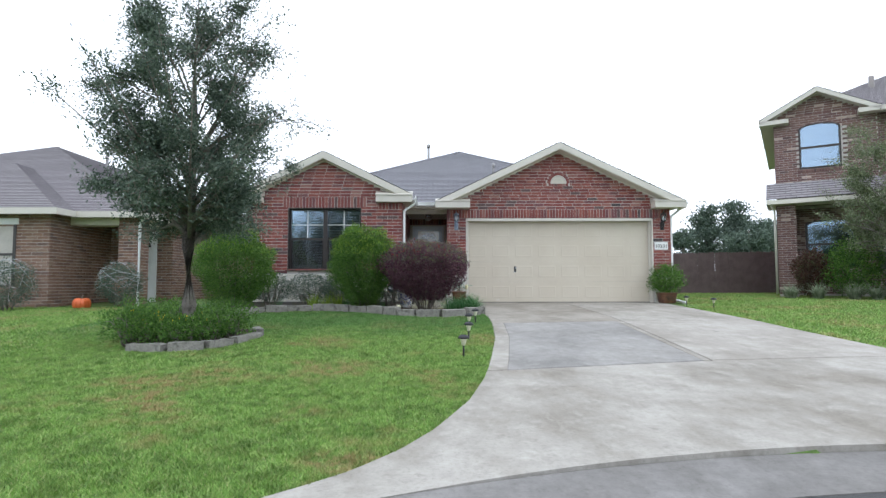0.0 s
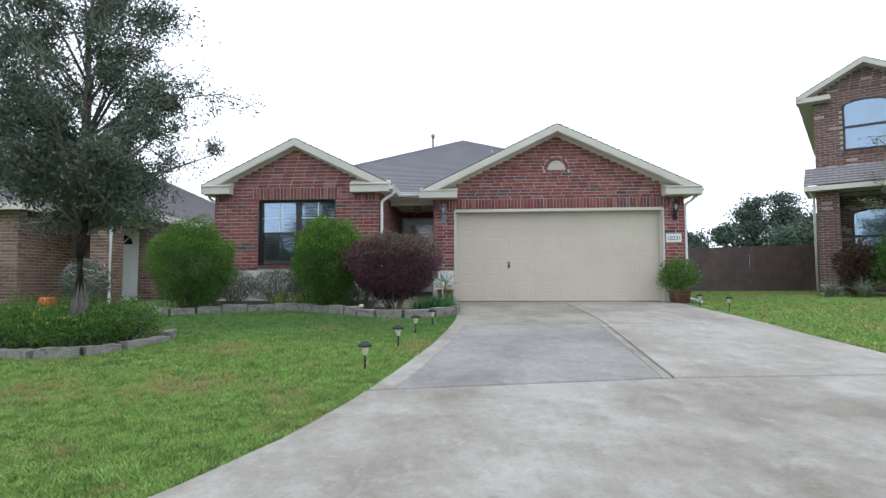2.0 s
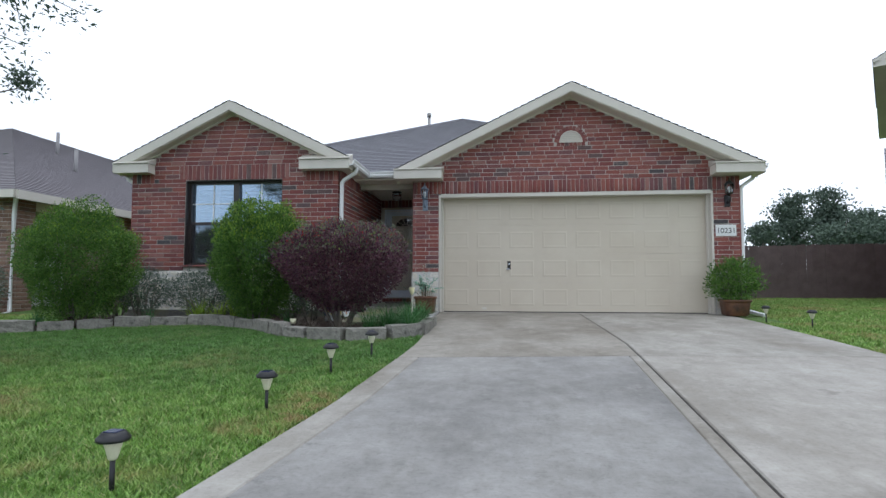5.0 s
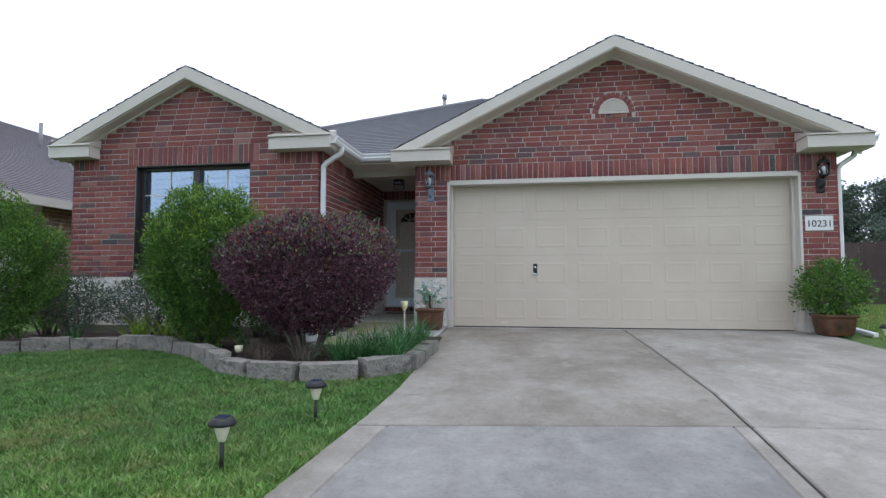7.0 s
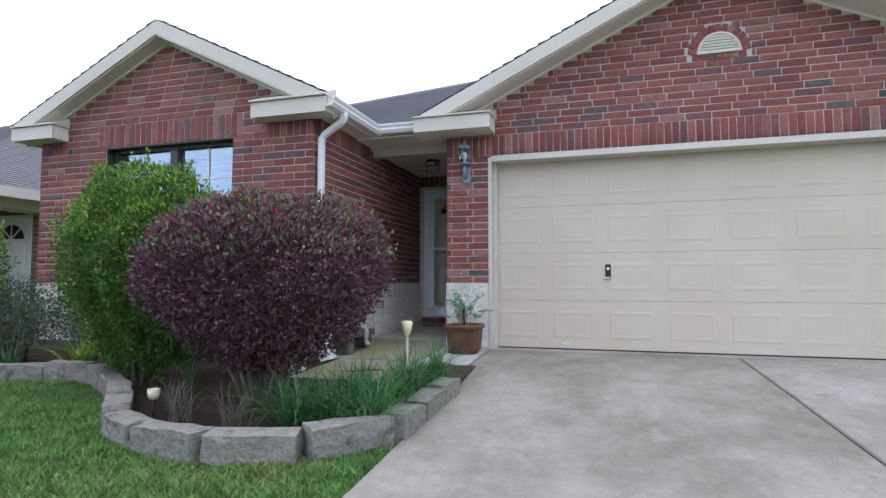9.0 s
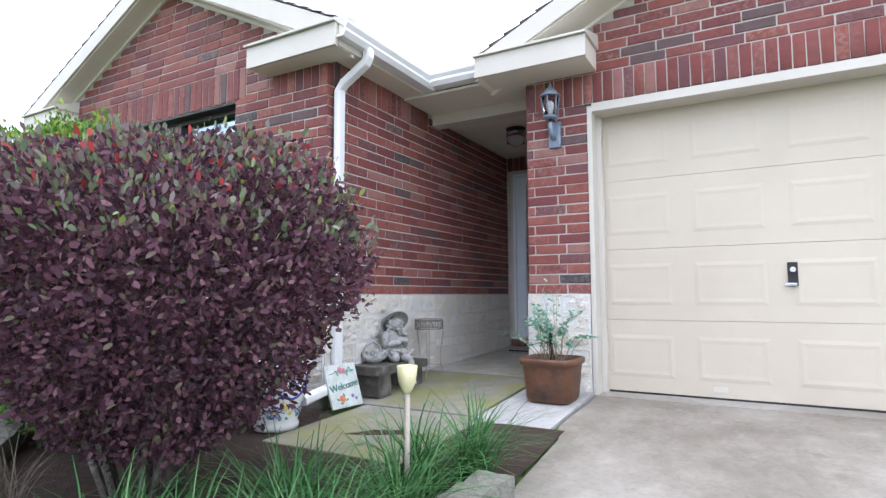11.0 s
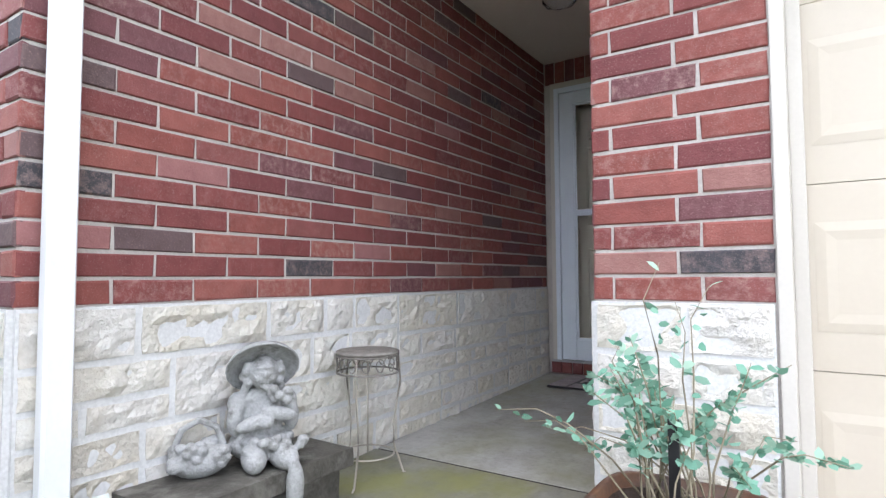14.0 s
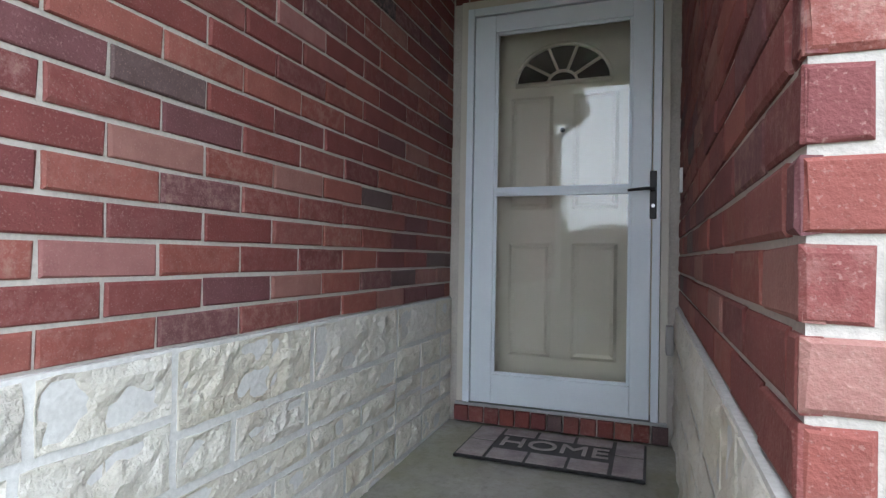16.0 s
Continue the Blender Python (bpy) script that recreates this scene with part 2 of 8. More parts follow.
M_PORCH = concrete_material("porch_concrete", (0.255, 0.248, 0.212), (0.325, 0.317, 0.275), (0.15, 0.148, 0.1), 0.85, 1.2, 0.7)
M_PORCHIN = concrete_material("sheltered_porch_concrete", (0.42, 0.41, 0.38), (0.5, 0.49, 0.455), (0.22, 0.215, 0.16), 0.6, 1.2, 0.35)
M_PATCH = concrete_material("pale_patch_concrete", (0.43, 0.43, 0.43), (0.52, 0.52, 0.52), (0.3, 0.295, 0.28), 0.6, 3.0)


def lawn_material():
    m, n, l, b = shader("lawn_soil")
    pos = n.new("ShaderNodeNewGeometry").outputs["Position"]
    big, small = noise_node(n, l, 0.7, 5, 0.6, pos), noise_node(n, l, 45, 4, 0.7, pos)
    c = mixc(n, l, ramp_node(n, l, small, [(0.3, (0, 0, 0)), (0.7, (1, 1, 1))]), (0.05, 0.1, 0.018), (0.14, 0.25, 0.05))
    c = mixc(n, l, ramp_node(n, l, big, [(0.52, (0, 0, 0)), (0.72, (0.45,) * 3)]), c, (0.22, 0.2, 0.08))
    l.new(c, b.inputs["Base Color"])
    b.inputs["Roughness"].default_value = 0.95
    add_bump(n, l, b, small, 1.0, 0.03)
    return m


M_LAWN = lawn_material()


def leaf_material(name, stops, rough=0.5, patch=None, patch_scale=0.8, trans=0.25):
    """Leaves or blades: a colour for each island, patches of another, light through the blade."""
    m, n, l, b = shader(name)
    c = ramp_node(n, l, n.new("ShaderNodeNewGeometry").outputs["Random Per Island"], stops)
    if patch:
        f = ramp_node(n, l, noise_node(n, l, patch_scale, 5, 0.6), [(0.5, (0, 0, 0)), (0.68, (0.75,) * 3)])
        c = mixc(n, l, f, c, patch)
    l.new(c, b.inputs["Base Color"])
    b.inputs["Roughness"].default_value, b.inputs["Specular IOR Level"].default_value = rough, 0.22
    if trans:
        t = n.new("ShaderNodeBsdfTranslucent")
        l.new(c, t.inputs["Color"])
        x = n.new("ShaderNodeMixShader")
        x.inputs["Fac"].default_value = trans
        l.new(b.outputs["BSDF"], x.inputs[1])
        l.new(t.outputs["BSDF"], x.inputs[2])
        l.new(x.outputs["Shader"], n["Material Output"].inputs["Surface"])
    return m




def grass_material():
    """Blades whose colour differs by blade, by tuft and in dry patches, with shade painted in near the house bed."""
    m, n, l, b = shader("grass_blades")
    c = ramp_node(n, l, n.new("ShaderNodeNewGeometry").outputs["Random Per Island"], [(0, (0.13, 0.26, 0.045)), (0.5, (0.23, 0.4, 0.08)), (0.85, (0.34, 0.5, 0.13)), (1, (0.46, 0.45, 0.22))])
    tufts = noise_node(n, l, 7, 4, 0.7)
    c = mixc(n, l, ramp_node(n, l, tufts, [(0.38, (0.75,) * 3), (0.56, (0, 0, 0))]), c, mixc(n, l, 1.0, c, (0.42, 0.46, 0.36), "MULTIPLY"))
    c = mixc(n, l, ramp_node(n, l, noise_node(n, l, 3.2, 5, 0.65), [(0.55, (0, 0, 0)), (0.7, (0.45,) * 3)]), c, (0.34, 0.42, 0.12))
    sep = n.new("ShaderNodeSeparateXYZ")
    l.new(n.new("ShaderNodeNewGeometry").outputs["Position"], sep.inputs[0])
    # painted shade: a darker, bluer green towards the house, around the bed only
    house_shade = math_node(n, l, "MULTIPLY", ramp_node(n, l, math_node(n, l, "ADD", math_node(n, l, "MULTIPLY", sep.outputs["Y"], 0.1), math_node(n, l, "MULTIPLY", noise_node(n, l, 0.9, 4), 0.25)), [(0.8, (0, 0, 0)), (1.0, (1, 1, 1))]), 0.8)
    near_bed = math_node(n, l, "LESS_THAN", math_node(n, l, "ABSOLUTE", math_node(n, l, "ADD", sep.outputs["X"], 1.2)), 4.6)
    house_shade = math_node(n, l, "MULTIPLY", house_shade, near_bed)
    c = mixc(n, l, house_shade, c, mixc(n, l, 1.0, c, (0.42, 0.6, 0.62), "MULTIPLY"))
    dry = math_node(n, l, "MULTIPLY", ramp_node(n, l, noise_node(n, l, 0.8, 4, 0.6), [(0.5, (0, 0, 0)), (0.62, (1, 1, 1))]), ramp_node(n, l, noise_node(n, l, 11, 3, 0.6), [(0.4, (0, 0, 0)), (0.58, (0.85,) * 3)]))
    dry = math_node(n, l, "MULTIPLY", dry, math_node(n, l, "SUBTRACT", 1.0, house_shade))
    c = mixc(n, l, dry, c, (0.4, 0.29, 0.14))
    l.new(c, b.inputs["Base Color"])
    b.inputs["Roughness"].default_value = 0.6
    t = n.new("ShaderNodeBsdfTranslucent")
    l.new(c, t.inputs["Color"])
    x = n.new("ShaderNodeMixShader")
    x.inputs["Fac"].default_value = 0.25
    l.new(b.outputs["BSDF"], x.inputs[1])
    l.new(t.outputs["BSDF"], x.inputs[2])
    l.new(x.outputs["Shader"], n["Material Output"].inputs["Surface"])
    return m


M_GRASS = grass_material()
M_OAK = leaf_material("oak_leaves", [(0, (0.055, 0.085, 0.065)), (0.6, (0.11, 0.15, 0.11)), (1, (0.18, 0.225, 0.165))], 0.45)
M_SHRUB = leaf_material("green_shrub_leaves", [(0, (0.045, 0.105, 0.022)), (0.6, (0.09, 0.19, 0.038)), (1, (0.18, 0.32, 0.065))], 0.45)
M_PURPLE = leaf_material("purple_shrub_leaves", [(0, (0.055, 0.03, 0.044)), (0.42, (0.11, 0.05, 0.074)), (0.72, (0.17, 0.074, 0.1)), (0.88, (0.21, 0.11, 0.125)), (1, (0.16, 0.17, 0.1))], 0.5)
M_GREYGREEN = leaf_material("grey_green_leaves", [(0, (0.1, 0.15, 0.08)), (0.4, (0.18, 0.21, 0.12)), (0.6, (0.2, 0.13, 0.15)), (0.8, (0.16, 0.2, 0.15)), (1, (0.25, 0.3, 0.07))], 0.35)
M_RED = leaf_material("red_shoot_leaves", [(0, (0.22, 0.03, 0.03)), (1, (0.42, 0.06, 0.05))], 0.4)
M_SAGE = leaf_material("pale_green_leaves", [(0, (0.13, 0.31, 0.22)), (0.6, (0.24, 0.44, 0.33)), (1, (0.38, 0.54, 0.42))], 0.6)
M_LIRIOPE = leaf_material("strap_leaves", [(0, (0.035, 0.11, 0.035)), (0.7, (0.07, 0.2, 0.065)), (1, (0.15, 0.28, 0.11))], 0.4)
M_DRYGRASS = leaf_material("dry_strap_leaves", [(0, (0.12, 0.1, 0.075)), (1, (0.24, 0.21, 0.17))], 0.7)
M_RUST = leaf_material("rusty_shrub_leaves", [(0, (0.06, 0.035, 0.03)), (0.6, (0.12, 0.06, 0.045)), (1, (0.1, 0.12, 0.06))], 0.5)
M_OLIVE = leaf_material("olive_tree_leaves", [(0, (0.1, 0.13, 0.07)), (0.6, (0.17, 0.21, 0.11)), (1, (0.26, 0.3, 0.17))], 0.5)
M_SAGEGRASS = leaf_material("pale_grass_blades", [(0, (0.16, 0.22, 0.13)), (1, (0.34, 0.38, 0.27))], 0.6)
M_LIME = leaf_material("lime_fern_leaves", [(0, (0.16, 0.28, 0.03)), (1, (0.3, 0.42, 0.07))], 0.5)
M_FARTREE = leaf_material("far_tree_leaves", [(0, (0.07, 0.1, 0.08)), (1, (0.13, 0.17, 0.13))], 0.9, trans=0.1)
M_YELLOW = leaf_material("yellow_petals", [(0, (0.7, 0.5, 0.02)), (1, (0.85, 0.65, 0.05))], 0.6)


def shingle_material(name, c1, c2):
    m, n, l, b = shader(name)
    uv = n.new("ShaderNodeUVMap")
    br = n.new("ShaderNodeTexBrick")
    br.inputs["Scale"].default_value, br.inputs["Brick Width"].default_value, br.inputs["Row Height"].default_value = 1, 0.3, 0.14
    br.inputs["Mortar Size"].default_value, br.inputs["Bias"].default_value = 0.011, 0.0
    br.inputs["Color1"].default_value, br.inputs["Color2"].default_value, br.inputs["Mortar"].default_value = (*c1, 1), (*c2, 1), (*[v * 0.4 for v in c1], 1)
    l.new(uv.outputs["UV"], br.inputs["Vector"])
    small = noise_node(n, l, 90, 3)
    c = mixc(n, l, math_node(n, l, "MULTIPLY", noise_node(n, l, 1.5, 5), 0.5), br.outputs["Color"], tuple(v * 0.7 for v in c1))
    c = mixc(n, l, math_node(n, l, "MULTIPLY", small, 0.3), c, tuple(v * 1.6 for v in c2))
    l.new(c, b.inputs["Base Color"])
    b.inputs["Roughness"].default_value = 0.9
    add_bump(n, l, b, small, 0.5, 0.004)
    return m


M_SHINGLE = shingle_material("grey_shingles", (0.238, 0.235, 0.255), (0.315, 0.311, 0.336))
M_SHINGLE2 = shingle_material("brown_grey_shingles", (0.238, 0.217, 0.231), (0.315, 0.294, 0.308))


def plain(name, c, rough=0.5, metal=0.0):
    return worn(name, tuple(v * 0.93 for v in c), c, 6, 90, rough, 0.04, 0.001, metal, grain=0.1)


def glass_material(name, tint=(1, 1, 1), rough=0.0):
    m, n, l, b = shader(name)
    b.inputs["Base Color"].default_value = (*tint, 1)
    b.inputs["Roughness"].default_value, b.inputs["Transmission Weight"].default_value, b.inputs["IOR"].default_value = rough, 1.0, 1.45
    return m


M_GLASS = glass_material("clear_glass", (0.95, 0.97, 0.97))
M_LAMPGLASS = glass_material("lantern_glass", (0.9, 0.95, 1.0), 0.15)


def coated_glass():
    """Window glass with a reflective low-e coat: mirrors the sky, lets a part of the light through."""
    m, n, l, b = shader("coated_window_glass")
    b.inputs["Base Color"].default_value = (0.42, 0.55, 0.68, 1)
    b.inputs["Metallic"].default_value, b.inputs["Roughness"].default_value = 1.0, 0.03
    t = n.new("ShaderNodeBsdfTransparent")
    x = n.new("ShaderNodeMixShader")
    x.inputs["Fac"].default_value = 0.42
    l.new(t.outputs["BSDF"], x.inputs[1])
    l.new(b.outputs["BSDF"], x.inputs[2])
    l.new(x.outputs["Shader"], n["Material Output"].inputs["Surface"])
    return m


M_COATED = coated_glass()


# ---- mesh helpers ----
def part(name, bm, material, parent=None, label=""):
    """Links a bmesh as one mesh object, under a thing or a part."""
    me = bpy.data.meshes.new(name)
    bm.normal_update()
    bm.to_mesh(me)
    bm.free()
    me.materials.append(material)
    ob = new(name, me)
    ob.parent = parent
    if label:
        ob["label"] = label
    return ob


def arrays(name, verts, faces, material, parent=None, uv=None, smooth=False, label=""):
    """Links vertices and faces (all of one size, as arrays) as one mesh object."""
    verts, faces = np.asarray(verts, float), np.asarray(faces, int)
    me = bpy.data.meshes.new(name)
    k = faces.shape[1]
    me.vertices.add(len(verts))
    me.vertices.foreach_set("co", verts.astype(np.float32).ravel())
    me.loops.add(faces.size)
    me.loops.foreach_set("vertex_index", faces.ravel().astype(np.int32))
    me.polygons.add(len(faces))
    me.polygons.foreach_set("loop_start", np.arange(0, faces.size, k, dtype=np.int32))
    me.update(calc_edges=True)
    if smooth:
        me.polygons.foreach_set("use_smooth", np.ones(len(faces), bool))
    if uv is not None:
        me.uv_layers.new(name="UVMap").data.foreach_set("uv", np.asarray(uv, np.float32)[faces.ravel()].ravel())
    me.materials.append(material)
    ob = new(name, me)
    ob.parent = parent
    if label:
        ob["label"] = label
    return ob


def thing(name, label, category, at=(0, 0, 0), group="", kind="", turn=0.0):
    ob = new(name)
    ob.empty_display_size = 0.1
    ob.matrix_world = pose(*at, 0, 0, turn)
    return tagged(ob, label, category, group, kind)


def box(bm, a, b, bevel=0.0, m=None):
    """A box from corner a to corner b, with bevelled edges."""
    a, b = Vector(a), Vector(b)
    r = bmesh.ops.create_cube(bm, size=1, matrix=Matrix.Translation((a + b) / 2) @ Matrix.Diagonal((*(b - a), 1)))
    vs = r["verts"]
    if bevel:
        es = list({e for v in vs for e in v.link_edges})
        r = bmesh.ops.bevel(bm, geom=es, offset=bevel, segments=2, affect="EDGES", profile=0.7)
        vs = r["verts"]
    if m is not None:
        bmesh.ops.transform(bm, matrix=m, verts=list({v for v in vs}))
    return bm


def boxes(*items, bevel=0.0):
    bm = bmesh.new()
    for a, b in items:
        box(bm, a, b, bevel)
    return bm


def lathe(bm, profile, at=(0, 0, 0), seg=24, square=0.0):
    """Turns a profile of (radius, height) round the z axis; square > 0 draws the round towards a square."""
    rings = []
    for r, z in profile:
        ring = []
        for k in range(seg):
            a = 2 * math.pi * (k + 0.5) / seg
            c, s = math.cos(a), math.sin(a)
            f = 1.0
            if square:
                f = (abs(c) ** (2 + square * 8) + abs(s) ** (2 + square * 8)) ** (-1 / (2 + square * 8))
            ring.append(bm.verts.new((at[0] + r * f * c, at[1] + r * f * s, at[2] + z)))
        rings.append(ring)
    for p, q in zip(rings, rings[1:]):
        for k in range(seg):
            f = bm.faces.new((p[k], p[(k + 1) % seg], q[(k + 1) % seg], q[k]))
            f.smooth = True
    for ring, flip in ((rings[0], True), (rings[-1], False)):
        bm.faces.new(ring[::-1] if flip else ring)
    return bm


def tube(bm, pts, radii, seg=8):
    """A round bar along points, with a radius for each."""
    pts = [Vector(p) for p in pts]
    if isinstance(radii, (int, float)):
        radii = [radii] * len(pts)
    rings = []
    for i, p in enumerate(pts):
        d = (pts[min(i + 1, len(pts) - 1)] - pts[max(i - 1, 0)]).normalized()
        q = d.to_track_quat("Z", "Y")
        rings.append([bm.verts.new(p + q @ Vector((math.cos(2 * math.pi * k / seg) * radii[i], math.sin(2 * math.pi * k / seg) * radii[i], 0))) for k in range(seg)])
    for a, b in zip(rings, rings[1:]):
        for k in range(seg):
            f = bm.faces.new((a[k], a[(k + 1) % seg], b[(k + 1) % seg], b[k]))
            f.smooth = True
    bm.faces.new(rings[0][::-1])
    bm.faces.new(rings[-1])
    return bm


def prism(bm, outline, d0, d1, axis="y"):
    """A slab with an outline of (u, z) points, from d0 to d1 along the axis."""
    def at(u, z, d):
        return (u, d, z) if axis == "y" else (d, u, z)
    lo, hi = [bm.verts.new(at(u, z, d0)) for u, z in outline], [bm.verts.new(at(u, z, d1)) for u, z in outline]
    bm.faces.new(lo)
    bm.faces.new(hi[::-1])
    for k in range(len(lo)):
        j = (k + 1) % len(lo)
        bm.faces.new((lo[j], lo[k], hi[k], hi[j]))
    bmesh.ops.recalc_face_normals(bm, faces=bm.faces)
    return bm


def writing(name, body, size, m, material, parent, label=""):
    cu = bpy.data.curves.new(name, "FONT")
    cu.body, cu.size, cu.align_x, cu.align_y, cu.extrude = body, size, "CENTER", "CENTER", 0.002
    tmp = bpy.data.objects.new(name, cu)
    scene.collection.objects.link(tmp)
    me = bpy.data.meshes.new_from_object(tmp.evaluated_get(bpy.context.evaluated_depsgraph_get()))
    bpy.data.objects.remove(tmp)
    me.materials.clear()
    me.materials.append(material)
    ob = new(name, me)
    ob.parent = parent
    ob.matrix_local = m
    if label:
        ob["label"] = label
    return ob


# ---- ground ----
def slope(y):
    d = 13.9 - y
    if d < 0:
        return min(0.12, -0.015 * d)
    return -0.037 * d if d < 5.12 else -0.19 - 0.052 * (d - 5.12)


CUL = (3.35, -5.46, 8.0)  # turning circle: centre and radius
STREET = -0.6


def level(x, y):
    r = math.hypot(x - CUL[0], y - CUL[1])
    z = max(slope(y), -0.57)
    if r < CUL[2]:
        return STREET - 0.1
    return z


def spread(*stretches):
    return np.unique(np.round(np.concatenate([np.linspace(a, b, k) for a, b, k in stretches]), 4))


gx = spread((-1500, -60, 12), (-60, -12, 17), (-12, 12, 97), (12, 60, 17), (60, 1500, 12))
gy = spread((-1500, -40, 12), (-40, 0, 21), (0, 16, 65), (16, 60, 23), (60, 1500, 12))
nx, ny = len(gx), len(gy)
gv = [(x, y, level(x, y) - 0.012) for y in gy for x in gx]
gf = [(j * nx + i, j * nx + i + 1, (j + 1) * nx + i + 1, (j + 1) * nx + i) for j in range(ny - 1) for i in range(nx - 1)]
tagged(arrays("ground", gv, gf, M_LAWN), "sloping green lawn with dry patches", "lawn", kind="structure")


def ring(name, r0, r1, z0, z1, thick, material, a0=60, a1=120, seg=60):
    bm = bmesh.new()
    rows = []
    for k in range(seg + 1):
        a = radians(a0 + (a1 - a0) * k / seg)
        c, s = math.cos(a), math.sin(a)
        rows.append([bm.verts.new((CUL[0] + r * c, CUL[1] + r * s, z)) for r, z in ((r0, z0), (r1, z1), (r1, z1 - thick), (r0, z0 - thick))])
    for p, q in zip(rows, rows[1:]):
        for k in range(4):
            bm.faces.new((p[k], q[k], q[(k + 1) % 4], p[(k + 1) % 4]))
    bmesh.ops.recalc_face_normals(bm, faces=bm.faces)
    return part(name, bm, material)


road = bmesh.new()
bmesh.ops.create_circle(road, cap_ends=True, radius=CUL[2] - 0.46, segments=96, matrix=pose(CUL[0], CUL[1], STREET))
tagged(part("road", road, M_ASPHALT), "dark grey asphalt street of a cul-de-sac", "road", kind="structure")
tagged(ring("gutter", CUL[2] - 0.5, CUL[2] - 0.008, STREET + 0.006, STREET + 0.055, 0.15, M_KERB, 0, 360, 260), "stained concrete gutter along the street", "gutter", kind="structure")
for a_, b_ in ((-180, 54), (127, 180)):
    tagged(ring("kerb", CUL[2], CUL[2] + 0.12, STREET + 0.06, STREET + 0.1, 0.2, M_KERB, a_, b_, 120), "low rolled concrete kerb of the street", "kerb", kind="structure")

# driveway: left edge as (x, y), right edge, and the joints
LEFT_EDGE = [(-1.2, 1.12), (-0.88, 1.5), (-0.55, 1.84), (-0.24, 2.13), (0.0, 2.46), (0.2, 2.85), (0.47, 3.6), (0.66, 4.45), (0.8, 5.4), (0.9, 6.2), (1.0, 7.0), (1.12, 8.9), (1.13, 9.7), (1.1, 10.4), (1.06, 11.6), (1.0, 12.5), (0.918, 12.72), (0.912, 13.68)]


def edge_x(pts, y):
    return float(np.interp(y, [p[1] for p in pts], [p[0] for p in pts]))


RIGHT_EDGE = [(8.0, 1.05), (7.3, 1.9), (6.6, 2.8), (6.0, 4.2), (5.75, 6.0), (5.74, 8.0), (5.86, 10.0), (5.92, 12.0), (5.95, 13.68)]


JOINT_LOW = [(-2.0, 4.2), (0.69, 4.72), (3.25, 5.27), (4.8, 5.44), (7.0, 5.6)]
JOINT_HIGH = [(-1.0, 8.45), (1.15, 8.68), (3.4, 8.97), (7.0, 9.2)]


def joint_y(line, x):
    return float(np.interp(x, [p[0] for p in line], [p[1] for p in line]))


def slab(name, x0, x1, y0, y1, material):
    """A concrete slab between two edges (x by y) and two ends (y by x), with rounded rims; it follows the slope."""
    n, m = 34, 14
    bm = bmesh.new()
    top = []
    for j in range(n + 1):
        row = []
        for i in range(m + 1):
            u, v = i / m, j / n
            x, y = 3.0, 7.0
            for _ in range(4):
                y = y0(x) + (y1(x) - y0(x)) * v
                x = x0(y) + (x1(y) - x0(y)) * u
            row.append(bm.verts.new((x, y, slope(y) + 0.008)))
        top.append(row)
    for p, q in zip(top, top[1:]):
        for i in range(m):
            bm.faces.new((p[i], p[i + 1], q[i + 1], q[i]))
    r = bmesh.ops.extrude_face_region(bm, geom=bm.faces[:])
    low = [v for v in r["geom"] if isinstance(v, bmesh.types.BMVert)]
    for v in low:
        v.co.z -= 0.12
    bmesh.ops.recalc_face_normals(bm, faces=bm.faces)
    rim = [e for e in bm.edges if abs(e.calc_face_angle(0)) > 1.0]
    bmesh.ops.bevel(bm, geom=rim, offset=0.008, segments=1, affect="EDGES")
    return part(name, bm, material, drive)


drive = thing("driveway", "wide grey concrete driveway with stained slabs and joints", "driveway", kind="structure")
left, right = (lambda y: edge_x(LEFT_EDGE, y)), (lambda y: edge_x(RIGHT_EDGE, y))
mid = lambda y: float(np.interp(y, (5.0, 9.0, 9.8, 12.0, 13.7), (3.2, 3.42, 3.47, 3.455, 3.43)))
low_end, low_start = (lambda x: joint_y(JOINT_LOW, x) - 0.022), (lambda x: joint_y(JOINT_LOW, x) + 0.022)
high_end, high_start = (lambda x: joint_y(JOINT_HIGH, x) - 0.01), (lambda x: joint_y(JOINT_HIGH, x) + 0.01)
back_end = lambda x: 13.655
slab("slab", left, lambda y: mid(y) - 0.009, high_start, back_end, M_CONCWARM)
slab("slab", lambda y: mid(y) + 0.009, right, high_start, back_end, M_CONC)
slab("slab", lambda y: left(y) + 0.2, lambda y: mid(y) - 0.1, low_start, high_end, M_CONCDARK)
slab("slab_edge", left, lambda y: left(y) + 0.2, low_start, high_end, M_CONC)
slab("slab_edge", lambda y: mid(y) - 0.1, lambda y: mid(y) - 0.009, low_start, high_end, M_CONC)
slab("slab", lambda y: mid(y) + 0.009, right, low_start, high_end, M_CONCLIGHT)


